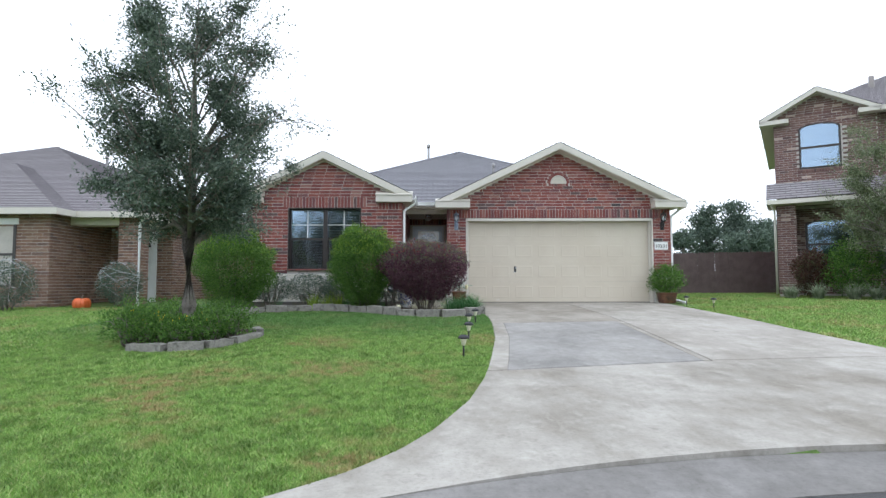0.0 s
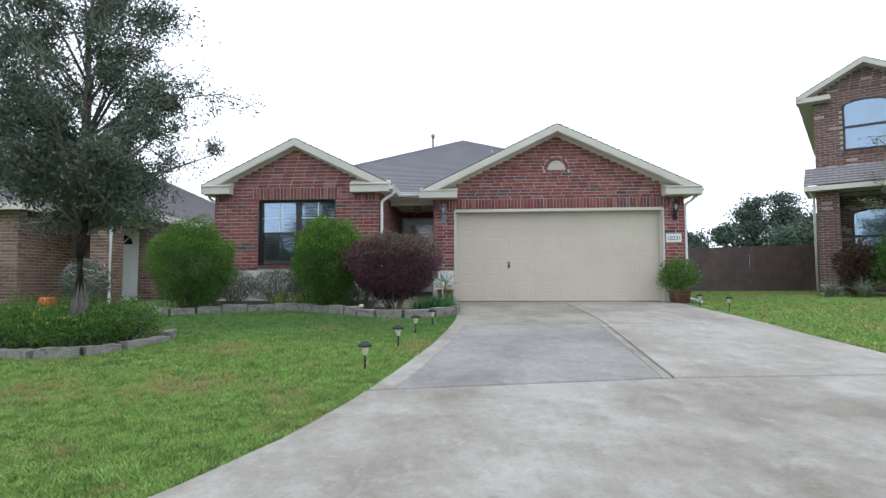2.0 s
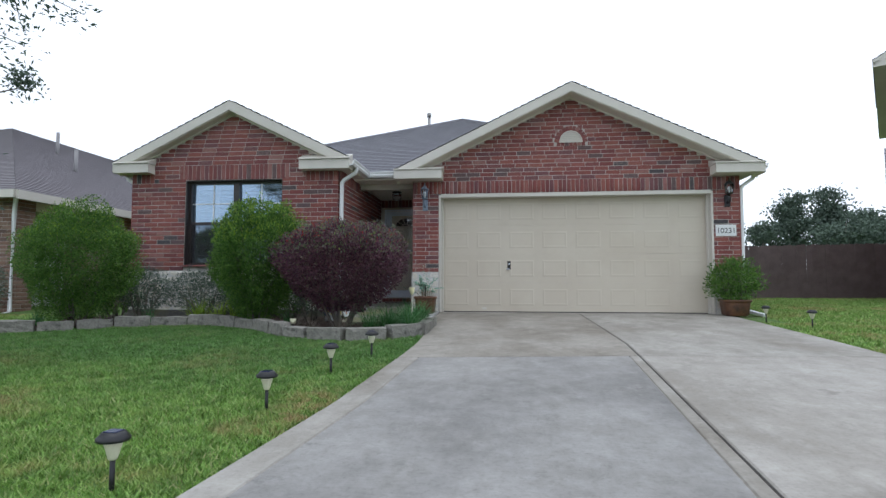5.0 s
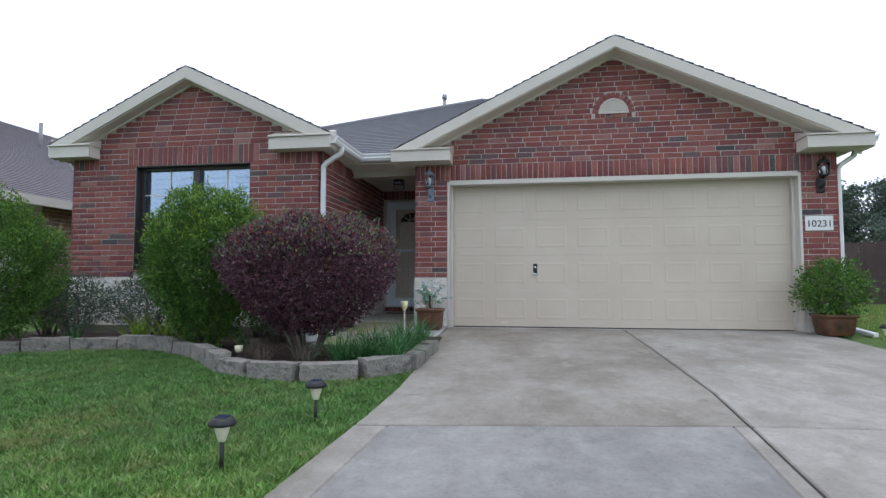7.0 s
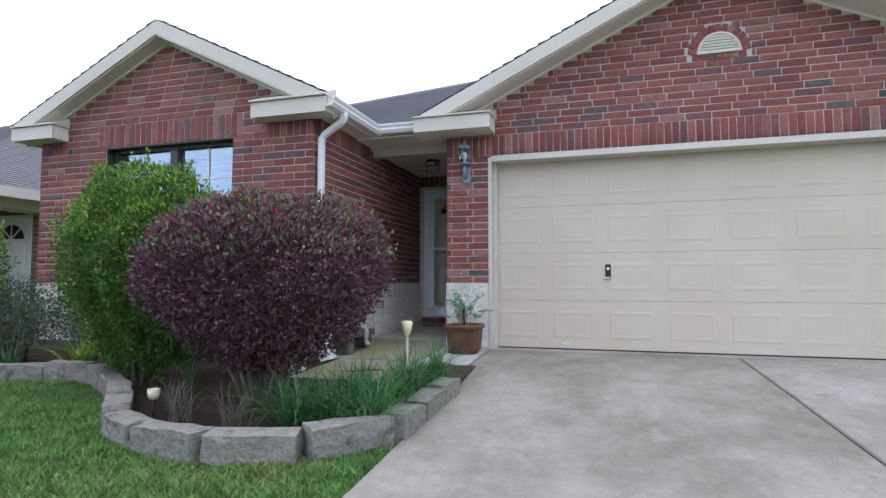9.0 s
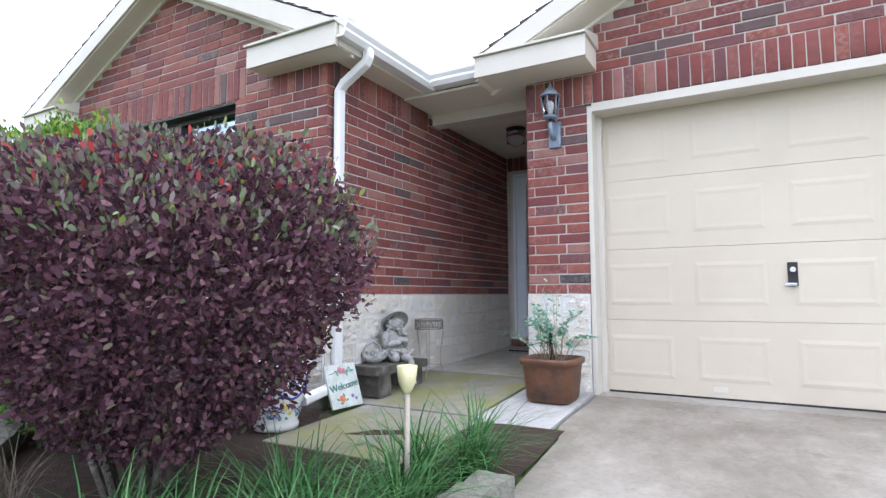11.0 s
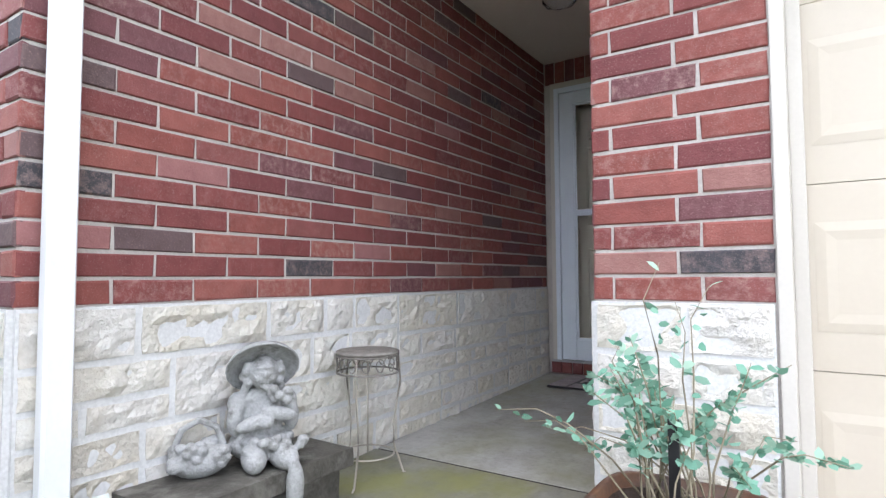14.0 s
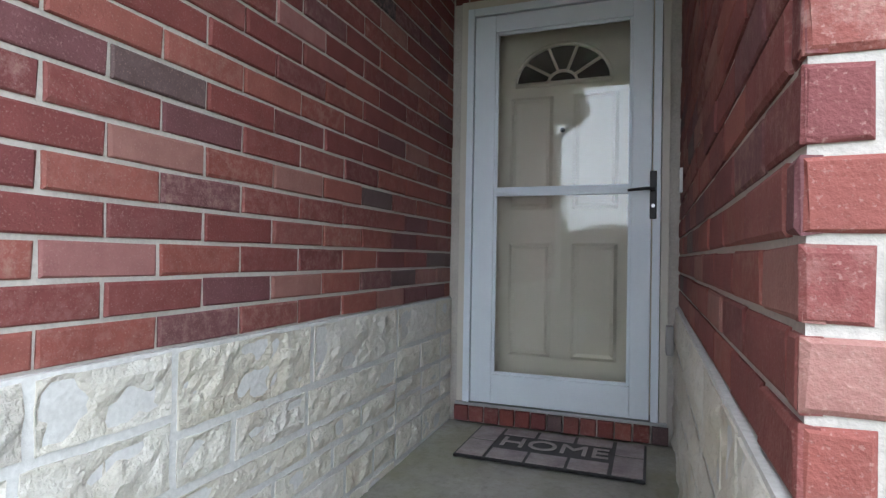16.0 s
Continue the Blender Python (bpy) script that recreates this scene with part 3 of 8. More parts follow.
def apron():
    """The flared lowest slab, from the first joint down to the lip at the gutter."""
    def lip(x):
        return CUL[1] + math.sqrt(CUL[2] ** 2 - (x - CUL[0]) ** 2) + 0.004
    n, m = 40, 60
    ends = [next(y for y in np.linspace(4.0, 5.9, 400) if y > low_end(edge(y))) for edge in (left, right)]
    xl, xr, tl, tr = -1.2, 8.0, left(ends[0]), right(ends[1])
    bm = bmesh.new()
    rows = []
    for j in range(n + 1):
        v = j / n
        yl, yr = lip(xl) + (ends[0] - lip(xl)) * v, lip(xr) + (ends[1] - lip(xr)) * v
        row = []
        for i in range(m + 1):
            u = i / m
            xb, xt = xl + (xr - xl) * u, tl + (tr - tl) * u
            x = xb + (xt - xb) * v + (1 - u) * (left(yl) - xl - (tl - xl) * v) + u * (right(yr) - xr - (tr - xr) * v)
            y = lip(xb) + (low_end(xt) - lip(xb)) * v
            row.append(bm.verts.new((x, y, max(slope(y) + 0.008, STREET + 0.058 + 0.012 * v))))
        rows.append(row)
    for p, q in zip(rows, rows[1:]):
        for i in range(m):
            bm.faces.new((p[i], p[i + 1], q[i + 1], q[i]))
    r = bmesh.ops.extrude_face_region(bm, geom=bm.faces[:])
    for v in r["geom"]:
        if isinstance(v, bmesh.types.BMVert):
            v.co.z -= 0.15
    bmesh.ops.recalc_face_normals(bm, faces=bm.faces)
    return part("slab", bm, M_CONC, drive)


apron()
M_JOINT = worn("joint_filler", (0.03, 0.026, 0.022), (0.06, 0.052, 0.045), 20, 90, 0.9, 0.3, 0.003)


def joint(pts, r=0.011):
    bm = bmesh.new()
    rows = []
    for x, y in pts:
        rows.append(Vector((x, y, slope(y) - 0.004)))
    tube(bm, rows, r, 4)
    for v in bm.verts:
        v.co.z = min(v.co.z, slope(v.co.y) + 0.004)
    part("joint", bm, M_JOINT, drive, "dark joint filler")


joint([(mid(y), y) for y in np.linspace(5.28, 13.6, 30)])
joint([(x, joint_y(JOINT_LOW, x)) for x in np.linspace(0.7, 5.8, 24)], 0.026)
joint([(x, joint_y(JOINT_HIGH, x)) for x in np.linspace(1.13, 5.78, 24)])
# porch floor
porch = thing("porch_floor", "grey-green concrete porch floor with a joint", "porch", kind="structure")


def porch_z(y):
    return float(np.interp(y, (11.7, 12.5, 13.2, 13.93, 15.9), (-0.06, -0.032, 0.0, 0.055, 0.11)))


def tilted(name, x0, x1, y0, y1, material, parent, dz=0.0, thick=0.14):
    bm = bmesh.new()
    box(bm, (x0, y0, -thick), (x1, y1, 0), 0.006)
    for v in bm.verts:
        v.co.z += porch_z(v.co.y) + dz
    return part(name, bm, material, parent)


tilted("slab", -0.7, 0.385, 12.712, 13.926, M_PORCH, porch)
tilted("slab", -0.7, 0.4, 13.94, 15.9, M_PORCHIN, porch)
tilted("slab", -0.45, 0.46, 11.75, 12.696, M_PORCH, porch, -0.004)
tilted("joint", -0.69, 0.395, 13.92, 13.946, M_JOINT, porch, -0.003, 0.05)
tilted("joint", -0.44, 0.385, 12.69, 12.718, M_JOINT, porch, -0.006, 0.05)
tilted("slab", 0.393, 0.9, 12.66, 13.68, M_PATCH, porch, -0.012)

# ---- brick and stone work ----
COURSE, BRICK = 0.0772, 0.254
STONE_TOP = 0.745


def flat(x0, y0, z, turn=0.0):
    return pose(x0, y0, z, 0, 0, turn)


def brick_shell(u0, u1, z0, z1, proud, rr=None):
    """Eight corners at the back, a small worn chamfer at the face; y is outwards towards -y."""
    c = min(0.005, (u1 - u0) * 0.2)
    shell = [(u0, 0.02, z0), (u1, 0.02, z0), (u1, 0.02, z1), (u0, 0.02, z1),
            (u0, -proud + c * 0.7, z0), (u1, -proud + c * 0.7, z0), (u1, -proud + c * 0.7, z1), (u0, -proud + c * 0.7, z1),
            (u0 + c, -proud, z0 + c), (u1 - c, -proud, z0 + c), (u1 - c, -proud, z1 - c), (u0 + c, -proud, z1 - c)]
    if rr is None:
        return shell
    return shell[:4] + [(x + rr.uniform(-0.0022, 0.0022), y + rr.uniform(-0.001, 0.001), z + rr.uniform(-0.0022, 0.0022)) for x, y, z in shell[4:]]


BRICK_FACES = [(0, 1, 5, 4), (1, 2, 6, 5), (2, 3, 7, 6), (3, 0, 4, 7), (4, 5, 9, 8), (5, 6, 10, 9), (6, 7, 11, 10), (7, 4, 8, 11), (8, 9, 10, 11)]


def courses(spans, z0, z1, rng, shift=(0.0, BRICK / 2)):
    """Bricks in running bond: (u0, u1, z0, z1). spans(zlow, zhigh) gives the free stretches of a course."""
    found, k, z = [], 0, z0
    while z + COURSE * 0.6 < z1 + 0.02:
        top = min(z + COURSE - 0.01, z1)
        for a, b in spans(z, top):
            u = a - shift[k % 2]
            while u < b:
                p, q = max(u, a), min(u + BRICK - 0.01, b)
                if q - p > 0.03:
                    found.append((p, q, z, top))
                u += BRICK
        z += COURSE
        k += 1
    return found


def soldiers(a, b, z0, z1):
    n = round((b - a) / COURSE)
    w = (b - a) / n
    return [(a + k * w + 0.004, a + (k + 1) * w - 0.004, z0, z1) for k in range(n)]


def lay(parent, bricks, m, material, near=0, name="brick", far_name="brickwork", rng=None):
    """Lays bricks on the plane of pose m (x along, -y outwards): the first `near` as single parts, the rest joined."""
    rng = rng or random.Random(len(bricks))
    shared = {}
    for u0, u1, z0, z1 in bricks[:near]:
        key = (round(u1 - u0, 3), round(z1 - z0, 3), rng.randrange(6))
        if key not in shared:
            me = bpy.data.meshes.new(name)
            w, h, _ = key
            me.from_pydata(brick_shell(-w / 2, w / 2, -h / 2, h / 2, 0.0, rng), [], BRICK_FACES)
            me.materials.append(material)
            shared[key] = me
        ob = new(name, shared[key])
        ob.parent = parent
        ob.matrix_local = m @ pose((u0 + u1) / 2, -0.001 - rng.random() * 0.004, (z0 + z1) / 2, 0, 0, rng.uniform(-0.4, 0.4))
    rest = bricks[near:]
    if rest:
        vs = np.array([v for b in rest for v in brick_shell(*b, 0.001 + rng.random() * 0.004, rng)])
        vs = (np.array(m.to_3x3()) @ vs.T).T + np.array(m.translation)
        fs = (np.array(BRICK_FACES)[None] + 12 * np.arange(len(rest))[:, None, None]).reshape(-1, 4)
        ob = arrays(far_name, vs, fs, material, parent)
        ob["kind"] = "stuff"


def ashlar(u0, z0, u1, z1, rng):
    """Splits a rectangle into blocks of random ashlar."""
    w, h = u1 - u0, z1 - z0
    if h > 0.24 or (h > 0.19 and rng.random() < 0.35):
        f = z0 + h * rng.uniform(0.38, 0.62)
        return ashlar(u0, z0, u1, f, rng) + ashlar(u0, f, u1, z1, rng)
    if w > 0.66 or (w > 0.4 and rng.random() < 0.5):
        f = u0 + w * rng.uniform(0.35, 0.65)
        return ashlar(u0, z0, f, z1, rng) + ashlar(f, z0, u1, z1, rng)
    return [(u0, u1, z0, z1)]


def stone_field(u0, u1, z0, z1, rng):
    found, u = [], u0
    while u < u1 - 0.01:
        w = rng.uniform(0.7, 1.2)
        e = u + w if u1 - u - w > 0.45 else u1
        found += ashlar(u, z0, e, z1, rng)
        u = e
    return found


def stone_mesh(w, h, rng, depth=0.03, cell=0.024):
    """A rock-faced block: a rough grid in front, squared sides behind."""
    nx, nz = max(3, int(w / cell)), max(3, int(h / cell))
    seed = Vector((rng.random() * 50, rng.random() * 50, rng.random() * 50))
    vs, fs = [], []
    tilt = rng.uniform(-0.012, 0.012)
    for j in range(nz + 1):
        for i in range(nx + 1):
            x, z = -w / 2 + w * i / nx, -h / 2 + h * j / nz
            rim = i in (0, nx) or j in (0, nz)
            d = noise.noise(Vector((x * 7, 0, z * 9)) + seed) * 0.016 + noise.noise(Vector((x * 22, 3, z * 26)) + seed) * 0.013 + tilt * x / w
            jx = jz = 0.0
            if rim:
                d = d * 0.4 - depth * 0.55
                jx = noise.noise(Vector((x * 20, 9, z * 20)) + seed) * 0.005
                jz = noise.noise(Vector((x * 20, 5, z * 20)) + seed) * 0.005
            vs.append((x + jx, -depth * 0.6 - d if not rim else -0.012 - abs(d) * 0.25, z + jz))
            if i < nx and j < nz:
                a = j * (nx + 1) + i
                fs.append((a, a + 1, a + nx + 2, a + nx + 1))
    k = len(vs)
    edge = [i for i in range(nx + 1)] + [j * (nx + 1) + nx for j in range(1, nz + 1)] + [nz * (nx + 1) + i for i in range(nx - 1, -1, -1)] + [j * (nx + 1) for j in range(nz - 1, 0, -1)]
    for e in edge:
        vs.append((vs[e][0], 0.03, vs[e][2]))
    for n_, e in enumerate(edge):
        q = (n_ + 1) % len(edge)
        fs.append((edge[q], e, k + n_, k + q))
    me = bpy.data.meshes.new("stone")
    me.from_pydata(vs, [], fs)
    return me


def lay_stones(parent, field, m, material, rng, gap=0.022):
    bed = part("mortar_bed", boxes(((min(f[0] for f in field) + 0.003, -0.0125, min(f[2] for f in field)), (max(f[1] for f in field) - 0.003, 0.003, max(f[3] for f in field) - 0.002))), M_STONEBED, parent)
    bed.matrix_local = m
    for u0, u1, z0, z1 in field:
        me = stone_mesh(u1 - u0 - gap, z1 - z0 - gap, rng)
        me.materials.append(material)
        ob = new("stone", me)
        ob.parent = parent
        ob.matrix_local = m @ pose((u0 + u1) / 2, 0.0, (z0 + z1) / 2)


# ---- the house: walls ----
BAY_L, BAY_R, BAY_Y = -4.47, -0.71, 12.545
GAR_L, GAR_R, GAR_Y = 0.395, 6.25, 13.70
DOOR_Y = 15.9
OPEN_L, OPEN_R, OPEN_T = 0.89, 5.79, 2.17
WIN = (-3.46, -1.69, 0.83, 2.33)
EAVE, PITCH = 2.6, 0.49
BACK_Y = 27.0
BAY_MID, GAR_MID = (BAY_L + BAY_R) / 2, (GAR_L + GAR_R) / 2
BAY_TOP, GAR_TOP = 3.52, 3.98


def wall(name, label, *parts, prisms=()):
    bm = bmesh.new()
    for a, b in parts:
        box(bm, a, b)
    for outline, d0, d1 in prisms:
        prism(bm, outline, d0, d1)
    return tagged(part(name, bm, M_MORTAR), label, "wall", kind="structure")


G = 0.004
wall_bay = wall("wall_bay", "red brick front wall with a stone base and a gable",
                ((BAY_L + G, BAY_Y + G, -0.4), (WIN[0], BAY_Y + 0.22, 2.55)), ((WIN[1], BAY_Y + G, -0.4), (BAY_R - G, BAY_Y + 0.22, 2.55)),
                ((WIN[0], BAY_Y + G, -0.4), (WIN[1], BAY_Y + 0.22, WIN[2])), ((WIN[0], BAY_Y + G, WIN[3]), (WIN[1], BAY_Y + 0.22, 2.55)),
                prisms=[([(BAY_L + G, 2.55), (BAY_R - G, 2.55), (BAY_MID, BAY_TOP)], BAY_Y + G, BAY_Y + 0.22)])
wall_west = wall("wall_west", "red brick side wall of the house", ((BAY_L + G, BAY_Y + 0.22, -0.4), (BAY_L + 0.2, BACK_Y, 2.6)))
wall_porch = wall("wall_porch", "red brick porch wall over a pale limestone base", ((BAY_R - 0.2, BAY_Y + 0.22, -0.4), (BAY_R - G, DOOR_Y + 0.2, 2.6)))
wall_entry = wall("wall_entry", "red brick wall beside the front door over limestone", ((GAR_L + G, GAR_Y + 0.2, -0.4), (GAR_L + 0.2, DOOR_Y + 0.2, 2.6)))
wall_garage = wall("wall_garage", "red brick garage front with a gable",
                   ((GAR_L + G, GAR_Y + G, -0.4), (OPEN_L, GAR_Y + 0.2, 2.55)), ((OPEN_R, GAR_Y + G, -0.4), (GAR_R - G, GAR_Y + 0.2, 2.55)),
                   ((OPEN_L, GAR_Y + G, OPEN_T), (OPEN_R, GAR_Y + 0.2, 2.55)),
                   prisms=[([(GAR_L + G, 2.55), (GAR_R - G, 2.55), (GAR_MID, GAR_TOP)], GAR_Y + G, GAR_Y + 0.2)])
wall_east = wall("wall_east", "red brick side wall of the garage", ((GAR_R - 0.2, GAR_Y + 0.2, -0.4), (GAR_R - G, BACK_Y, 2.6)))
wall_back = wall("wall_back", "plain back wall of the house", ((BAY_L + 0.2, BACK_Y - 0.2, -0.4), (GAR_R - 0.2, BACK_Y, 2.6)))
wall_door = wall("wall_door", "wall round the front door", ((BAY_R - G, DOOR_Y + 0.02, 0.0), (-0.66, DOOR_Y + 0.2, 2.6)), ((0.35, DOOR_Y + 0.02, 0.0), (GAR_L + G, DOOR_Y + 0.2, 2.6)),
                 ((-0.66, DOOR_Y + 0.02, 2.26), (0.35, DOOR_Y + 0.2, 2.6)), ((-0.66, DOOR_Y + 0.02, 0.0), (0.35, DOOR_Y + 0.2, 0.2)))
M_PARGE = concrete_material("parged_foundation", (0.13, 0.13, 0.125), (0.19, 0.19, 0.18), (0.06, 0.062, 0.055), 0.8, 1.6, 0.3)
tagged(part("foundation_bay", boxes(((BAY_L - 0.02, BAY_Y - 0.07, -0.4), (BAY_R + 0.03, BAY_Y + 0.02, 0.07)), bevel=0.012), M_PARGE), "dark parged concrete footing under the stone base", "foundation", kind="structure")
# dark room behind the bay window and the garage door
M_ROOM = worn("dim_room_wall", (0.3, 0.28, 0.25), (0.34, 0.32, 0.29), 2, 60, 0.8, 0.05)
tagged(part("room_floor", boxes(((BAY_L + 0.2, BAY_Y + 0.22, 0.05), (BAY_R - 0.2, 17.0, 0.12))), M_ROOM), "plain floor of the front room", "floor", kind="structure")
tagged(part("room_back_wall", boxes(((BAY_L + 0.2, 17.0, 0.0), (BAY_R - 0.2, 17.1, 2.5))), M_ROOM), "plain back wall of the front room", "wall", kind="structure")
tagged(part("room_ceiling", boxes(((BAY_L + 0.2, BAY_Y + 0.22, 2.5), (BAY_R - 0.2, 17.0, 2.55))), M_ROOM), "plain ceiling of the front room", "ceiling", kind="structure")
tagged(part("ceiling_porch", boxes(((BAY_R - G, 14.2, 2.44), (GAR_L + 0.01, DOOR_Y + 0.1, 2.5))), M_SOFFIT), "painted porch ceiling", "ceiling", kind="structure")
tagged(part("beam_porch", boxes(((BAY_R, 14.06, 2.37), (GAR_L + 0.05, 14.2, 2.62)), bevel=0.004), M_TRIM), "cream painted beam across the porch", "beam", kind="structure")

# ---- roofs ----
def roof_plane(name, a, b, c, d, material, parent, step=0.14, thick=0.02):
    """Shingle courses between the eave a-b and the top d-c, each a little proud of the next."""
    a, b, c, d = (np.array(p, float) for p in (a, b, c, d))
    n = max(1, int(np.linalg.norm((c + d - a - b) / 2) / step))
    nrm = np.cross(b - a, (d + c - a - b) / 2)
    nrm /= np.linalg.norm(nrm)
    if nrm[2] < 0:
        nrm = -nrm
    along = (b - a) / np.linalg.norm(b - a)
    vs, uv, fs = [], [], []
    for k in range(n):
        f0, f1 = k / n, (k + 1) / n
        p0, p1 = a + (d - a) * f0, b + (c - b) * f0
        q0, q1 = a + (d - a) * f1, b + (c - b) * f1
        row = [p0 + nrm * 0.0, p1 + nrm * 0.0, p1 + nrm * thick, p0 + nrm * thick, q1 + nrm * 0.002, q0 + nrm * 0.002]
        i = len(vs)
        vs += row
        uv += [(float(np.dot(p, along)), (f0 if m_ < 4 else f1) * n * 0.14 + (0.001 if m_ < 4 else -0.001)) for m_, p in enumerate(row)]
        fs += [(i, i + 1, i + 2, i + 3), (i + 3, i + 2, i + 4, i + 5)]
    return arrays(name, vs, fs, material, parent, uv)


roof = thing("roof", "grey asphalt shingle roof with hips and gables", "roof", kind="structure")
RL, RR, RF, RB = BAY_L - 0.32, GAR_R + 0.32, 13.74, BACK_Y + 0.3
RM, HALF = (RL + RR) / 2, (RR - RL) / 2
RZ = EAVE + 0.02 + 0.475 * HALF
A1, A2 = (RM, RF + HALF, RZ), (RM, RB - HALF, RZ)
roof_plane("shingles", (RL, RF, EAVE + 0.02), (RR, RF, EAVE + 0.02), A1, A1, M_SHINGLE, roof)
roof_plane("shingles", (RR, RF, EAVE + 0.02), (RR, RB, EAVE + 0.02), A2, A1, M_SHINGLE, roof)
roof_plane("shingles", (RL, RF, EAVE + 0.02), (RL, RB, EAVE + 0.02), A2, A1, M_SHINGLE, roof)
roof_plane("shingles", (RL, RB, EAVE + 0.02), (RR, RB, EAVE + 0.02), A2, A2, M_SHINGLE, roof)
roof_plane("shingles", (-0.62, 13.55, 2.55), (0.2, 13.55, 2.55), (0.2, 13.78, 2.65), (-0.62, 13.78, 2.65), M_SHINGLE, roof)
HIP = [((RL, RF, EAVE + 0.04), A1), ((RR, RF, EAVE + 0.04), A1), (A1, A2)]
for p, q in HIP:
    bm = bmesh.new()
    tube(bm, [p, q], 0.05, 6)
    part("ridge_cap", bm, M_SHINGLE, roof)


def gable_roof(mid_x, half, y0, y1, z0, z1):
    """Two slopes, from the rake at y0 back into the main roof."""
    for s in (-1, 1):
        roof_plane("shingles", (mid_x + s * half, y0, z0), (mid_x + s * half, y1, z0), (mid_x, y1, z1), (mid_x, y0, z1), M_SHINGLE, roof)
        nrm = Vector((s * (z1 - z0), 0, half)).normalized()
        # decking below the shingles
        bm = bmesh.new()
        prism(bm, [(mid_x + s * half, z0 - 0.002), (mid_x, z1 - 0.002), (mid_x, z1 - 0.04), (mid_x + s * half, z0 - 0.04)], y0 + 0.02, y1)
        part("decking", bm, M_SOFFIT, roof)


BAYF, GARF = 12.34, 13.36
BH, GH = (BAY_R - BAY_L) / 2 + 0.24, (GAR_R - GAR_L) / 2 + 0.3
BZ, GZ = 3.68, 4.15
BE, GE = BZ - 0.49 * BH, GZ - 0.475 * GH
gable_roof(BAY_MID, BH, BAYF, 13.6 + (BZ - EAVE) / 0.5 + 0.4, BE, BZ)
gable_roof(GAR_MID, GH, GARF, 13.6 + (GZ - EAVE) / 0.5 + 0.4, GE, GZ)


def rake(name, mid_x, half, y, ze, zp, wall_y, label):
    """Fascia boards along a gable with a lower shadow board, and the soffit behind them."""
    t = thing(name, label, "trim", kind="structure")
    for s in (-1, 1):
        bm = bmesh.new()
        d = 0.16
        prism(bm, [(mid_x + s * half, ze - 0.012), (mid_x, zp - 0.012), (mid_x, zp - 0.012 - d), (mid_x + s * half, ze - 0.012 - d)], y, y + 0.025)
        part("fascia_board", bm, M_TRIM, t)
        bm = bmesh.new()
        prism(bm, [(mid_x + s * half, ze - 0.16), (mid_x, zp - 0.16), (mid_x, zp - 0.185), (mid_x + s * half, ze - 0.185)], y + 0.025, wall_y + 0.02)
        part("soffit", bm, M_SOFFIT, t)
        bm = bmesh.new()
        prism(bm, [(mid_x + s * half, ze - 0.182), (mid_x, zp - 0.182), (mid_x, zp - 0.212), (mid_x + s * half, ze - 0.212)], wall_y - 0.022, wall_y + 0.01)
        part("frieze_board", bm, M_SOFFIT, t)
        xe = mid_x + s * half
        part("eave_fascia", boxes(((xe - 0.012, y + 0.03, 2.455), (xe + 0.012, y + 0.4, ze - 0.006))), M_TRIM, t)
    return t


rake("gable_trim", BAY_MID, BH, BAYF, BE, BZ, BAY_Y, "cream painted fascia boards of the small gable")
rake("gable_trim", GAR_MID, GH, GARF, GE, GZ, GAR_Y, "cream painted fascia boards of the garage gable")


def eave_return(x0, x1, y, wall_y):
    """A boxed eave return: soffit box, fascia face with a drip cap."""
    t = thing("eave_return", "boxed cream eave return at the gable foot", "trim", (x0, y, 2.44), kind="structure")
    w = x1 - x0
    part("box", boxes(((0.0, 0.02, 0.01), (w, wall_y - y + 0.02, 0.17)), bevel=0.004), M_SOFFIT, t)
    part("fascia_board", boxes(((-0.012, -0.014, 0.006), (w + 0.012, 0.008, 0.165)), bevel=0.004), M_TRIM, t)
    bm = bmesh.new()
    prism(bm, [(-0.04, 0.168), (wall_y - y - 0.004, 0.168), (wall_y - y - 0.004, 0.29), (-0.04, 0.184)], -0.02, w + 0.02, 'x')
    part("drip_cap", bm, M_TRIM, t)


eave_return(BAY_L - 0.2, BAY_L + 0.42, BAYF, BAY_Y)
eave_return(-1.31, -0.47, BAYF, BAY_Y)
eave_return(0.11, 0.97, GARF, GAR_Y)
eave_return(5.75, GAR_R + 0.28, GARF, GAR_Y)

# gutters along the porch side and right eaves: a K-shaped trough
def gutter(pts, name="rain_gutter"):
    t = thing(name, "white metal rain gutter along the eave", "gutter", kind="structure")
    for p, q in zip(pts, pts[1:]):
        p, q = Vector(p), Vector(q)
        d = (q - p)
        L = d.length
        bm = bmesh.new()
        prof = [(0.0, 0.0), (0.1, 0.0), (0.125, 0.035), (0.12, 0.055), (0.14, 0.085), (0.14, 0.1), (0.13, 0.1), (0.11, 0.06), (0.1, 0.015), (0.008, 0.015), (0.008, 0.1), (0.0, 0.1)]
        prism(bm, prof, 0, L)
        ob = part("trough", bm, M_WHITE, t)
        ang = math.atan2(d.y, d.x) - math.pi / 2
        ob.matrix_local = Matrix.Translation(p) @ Matrix.Rotation(ang, 4, "Z")
    return t


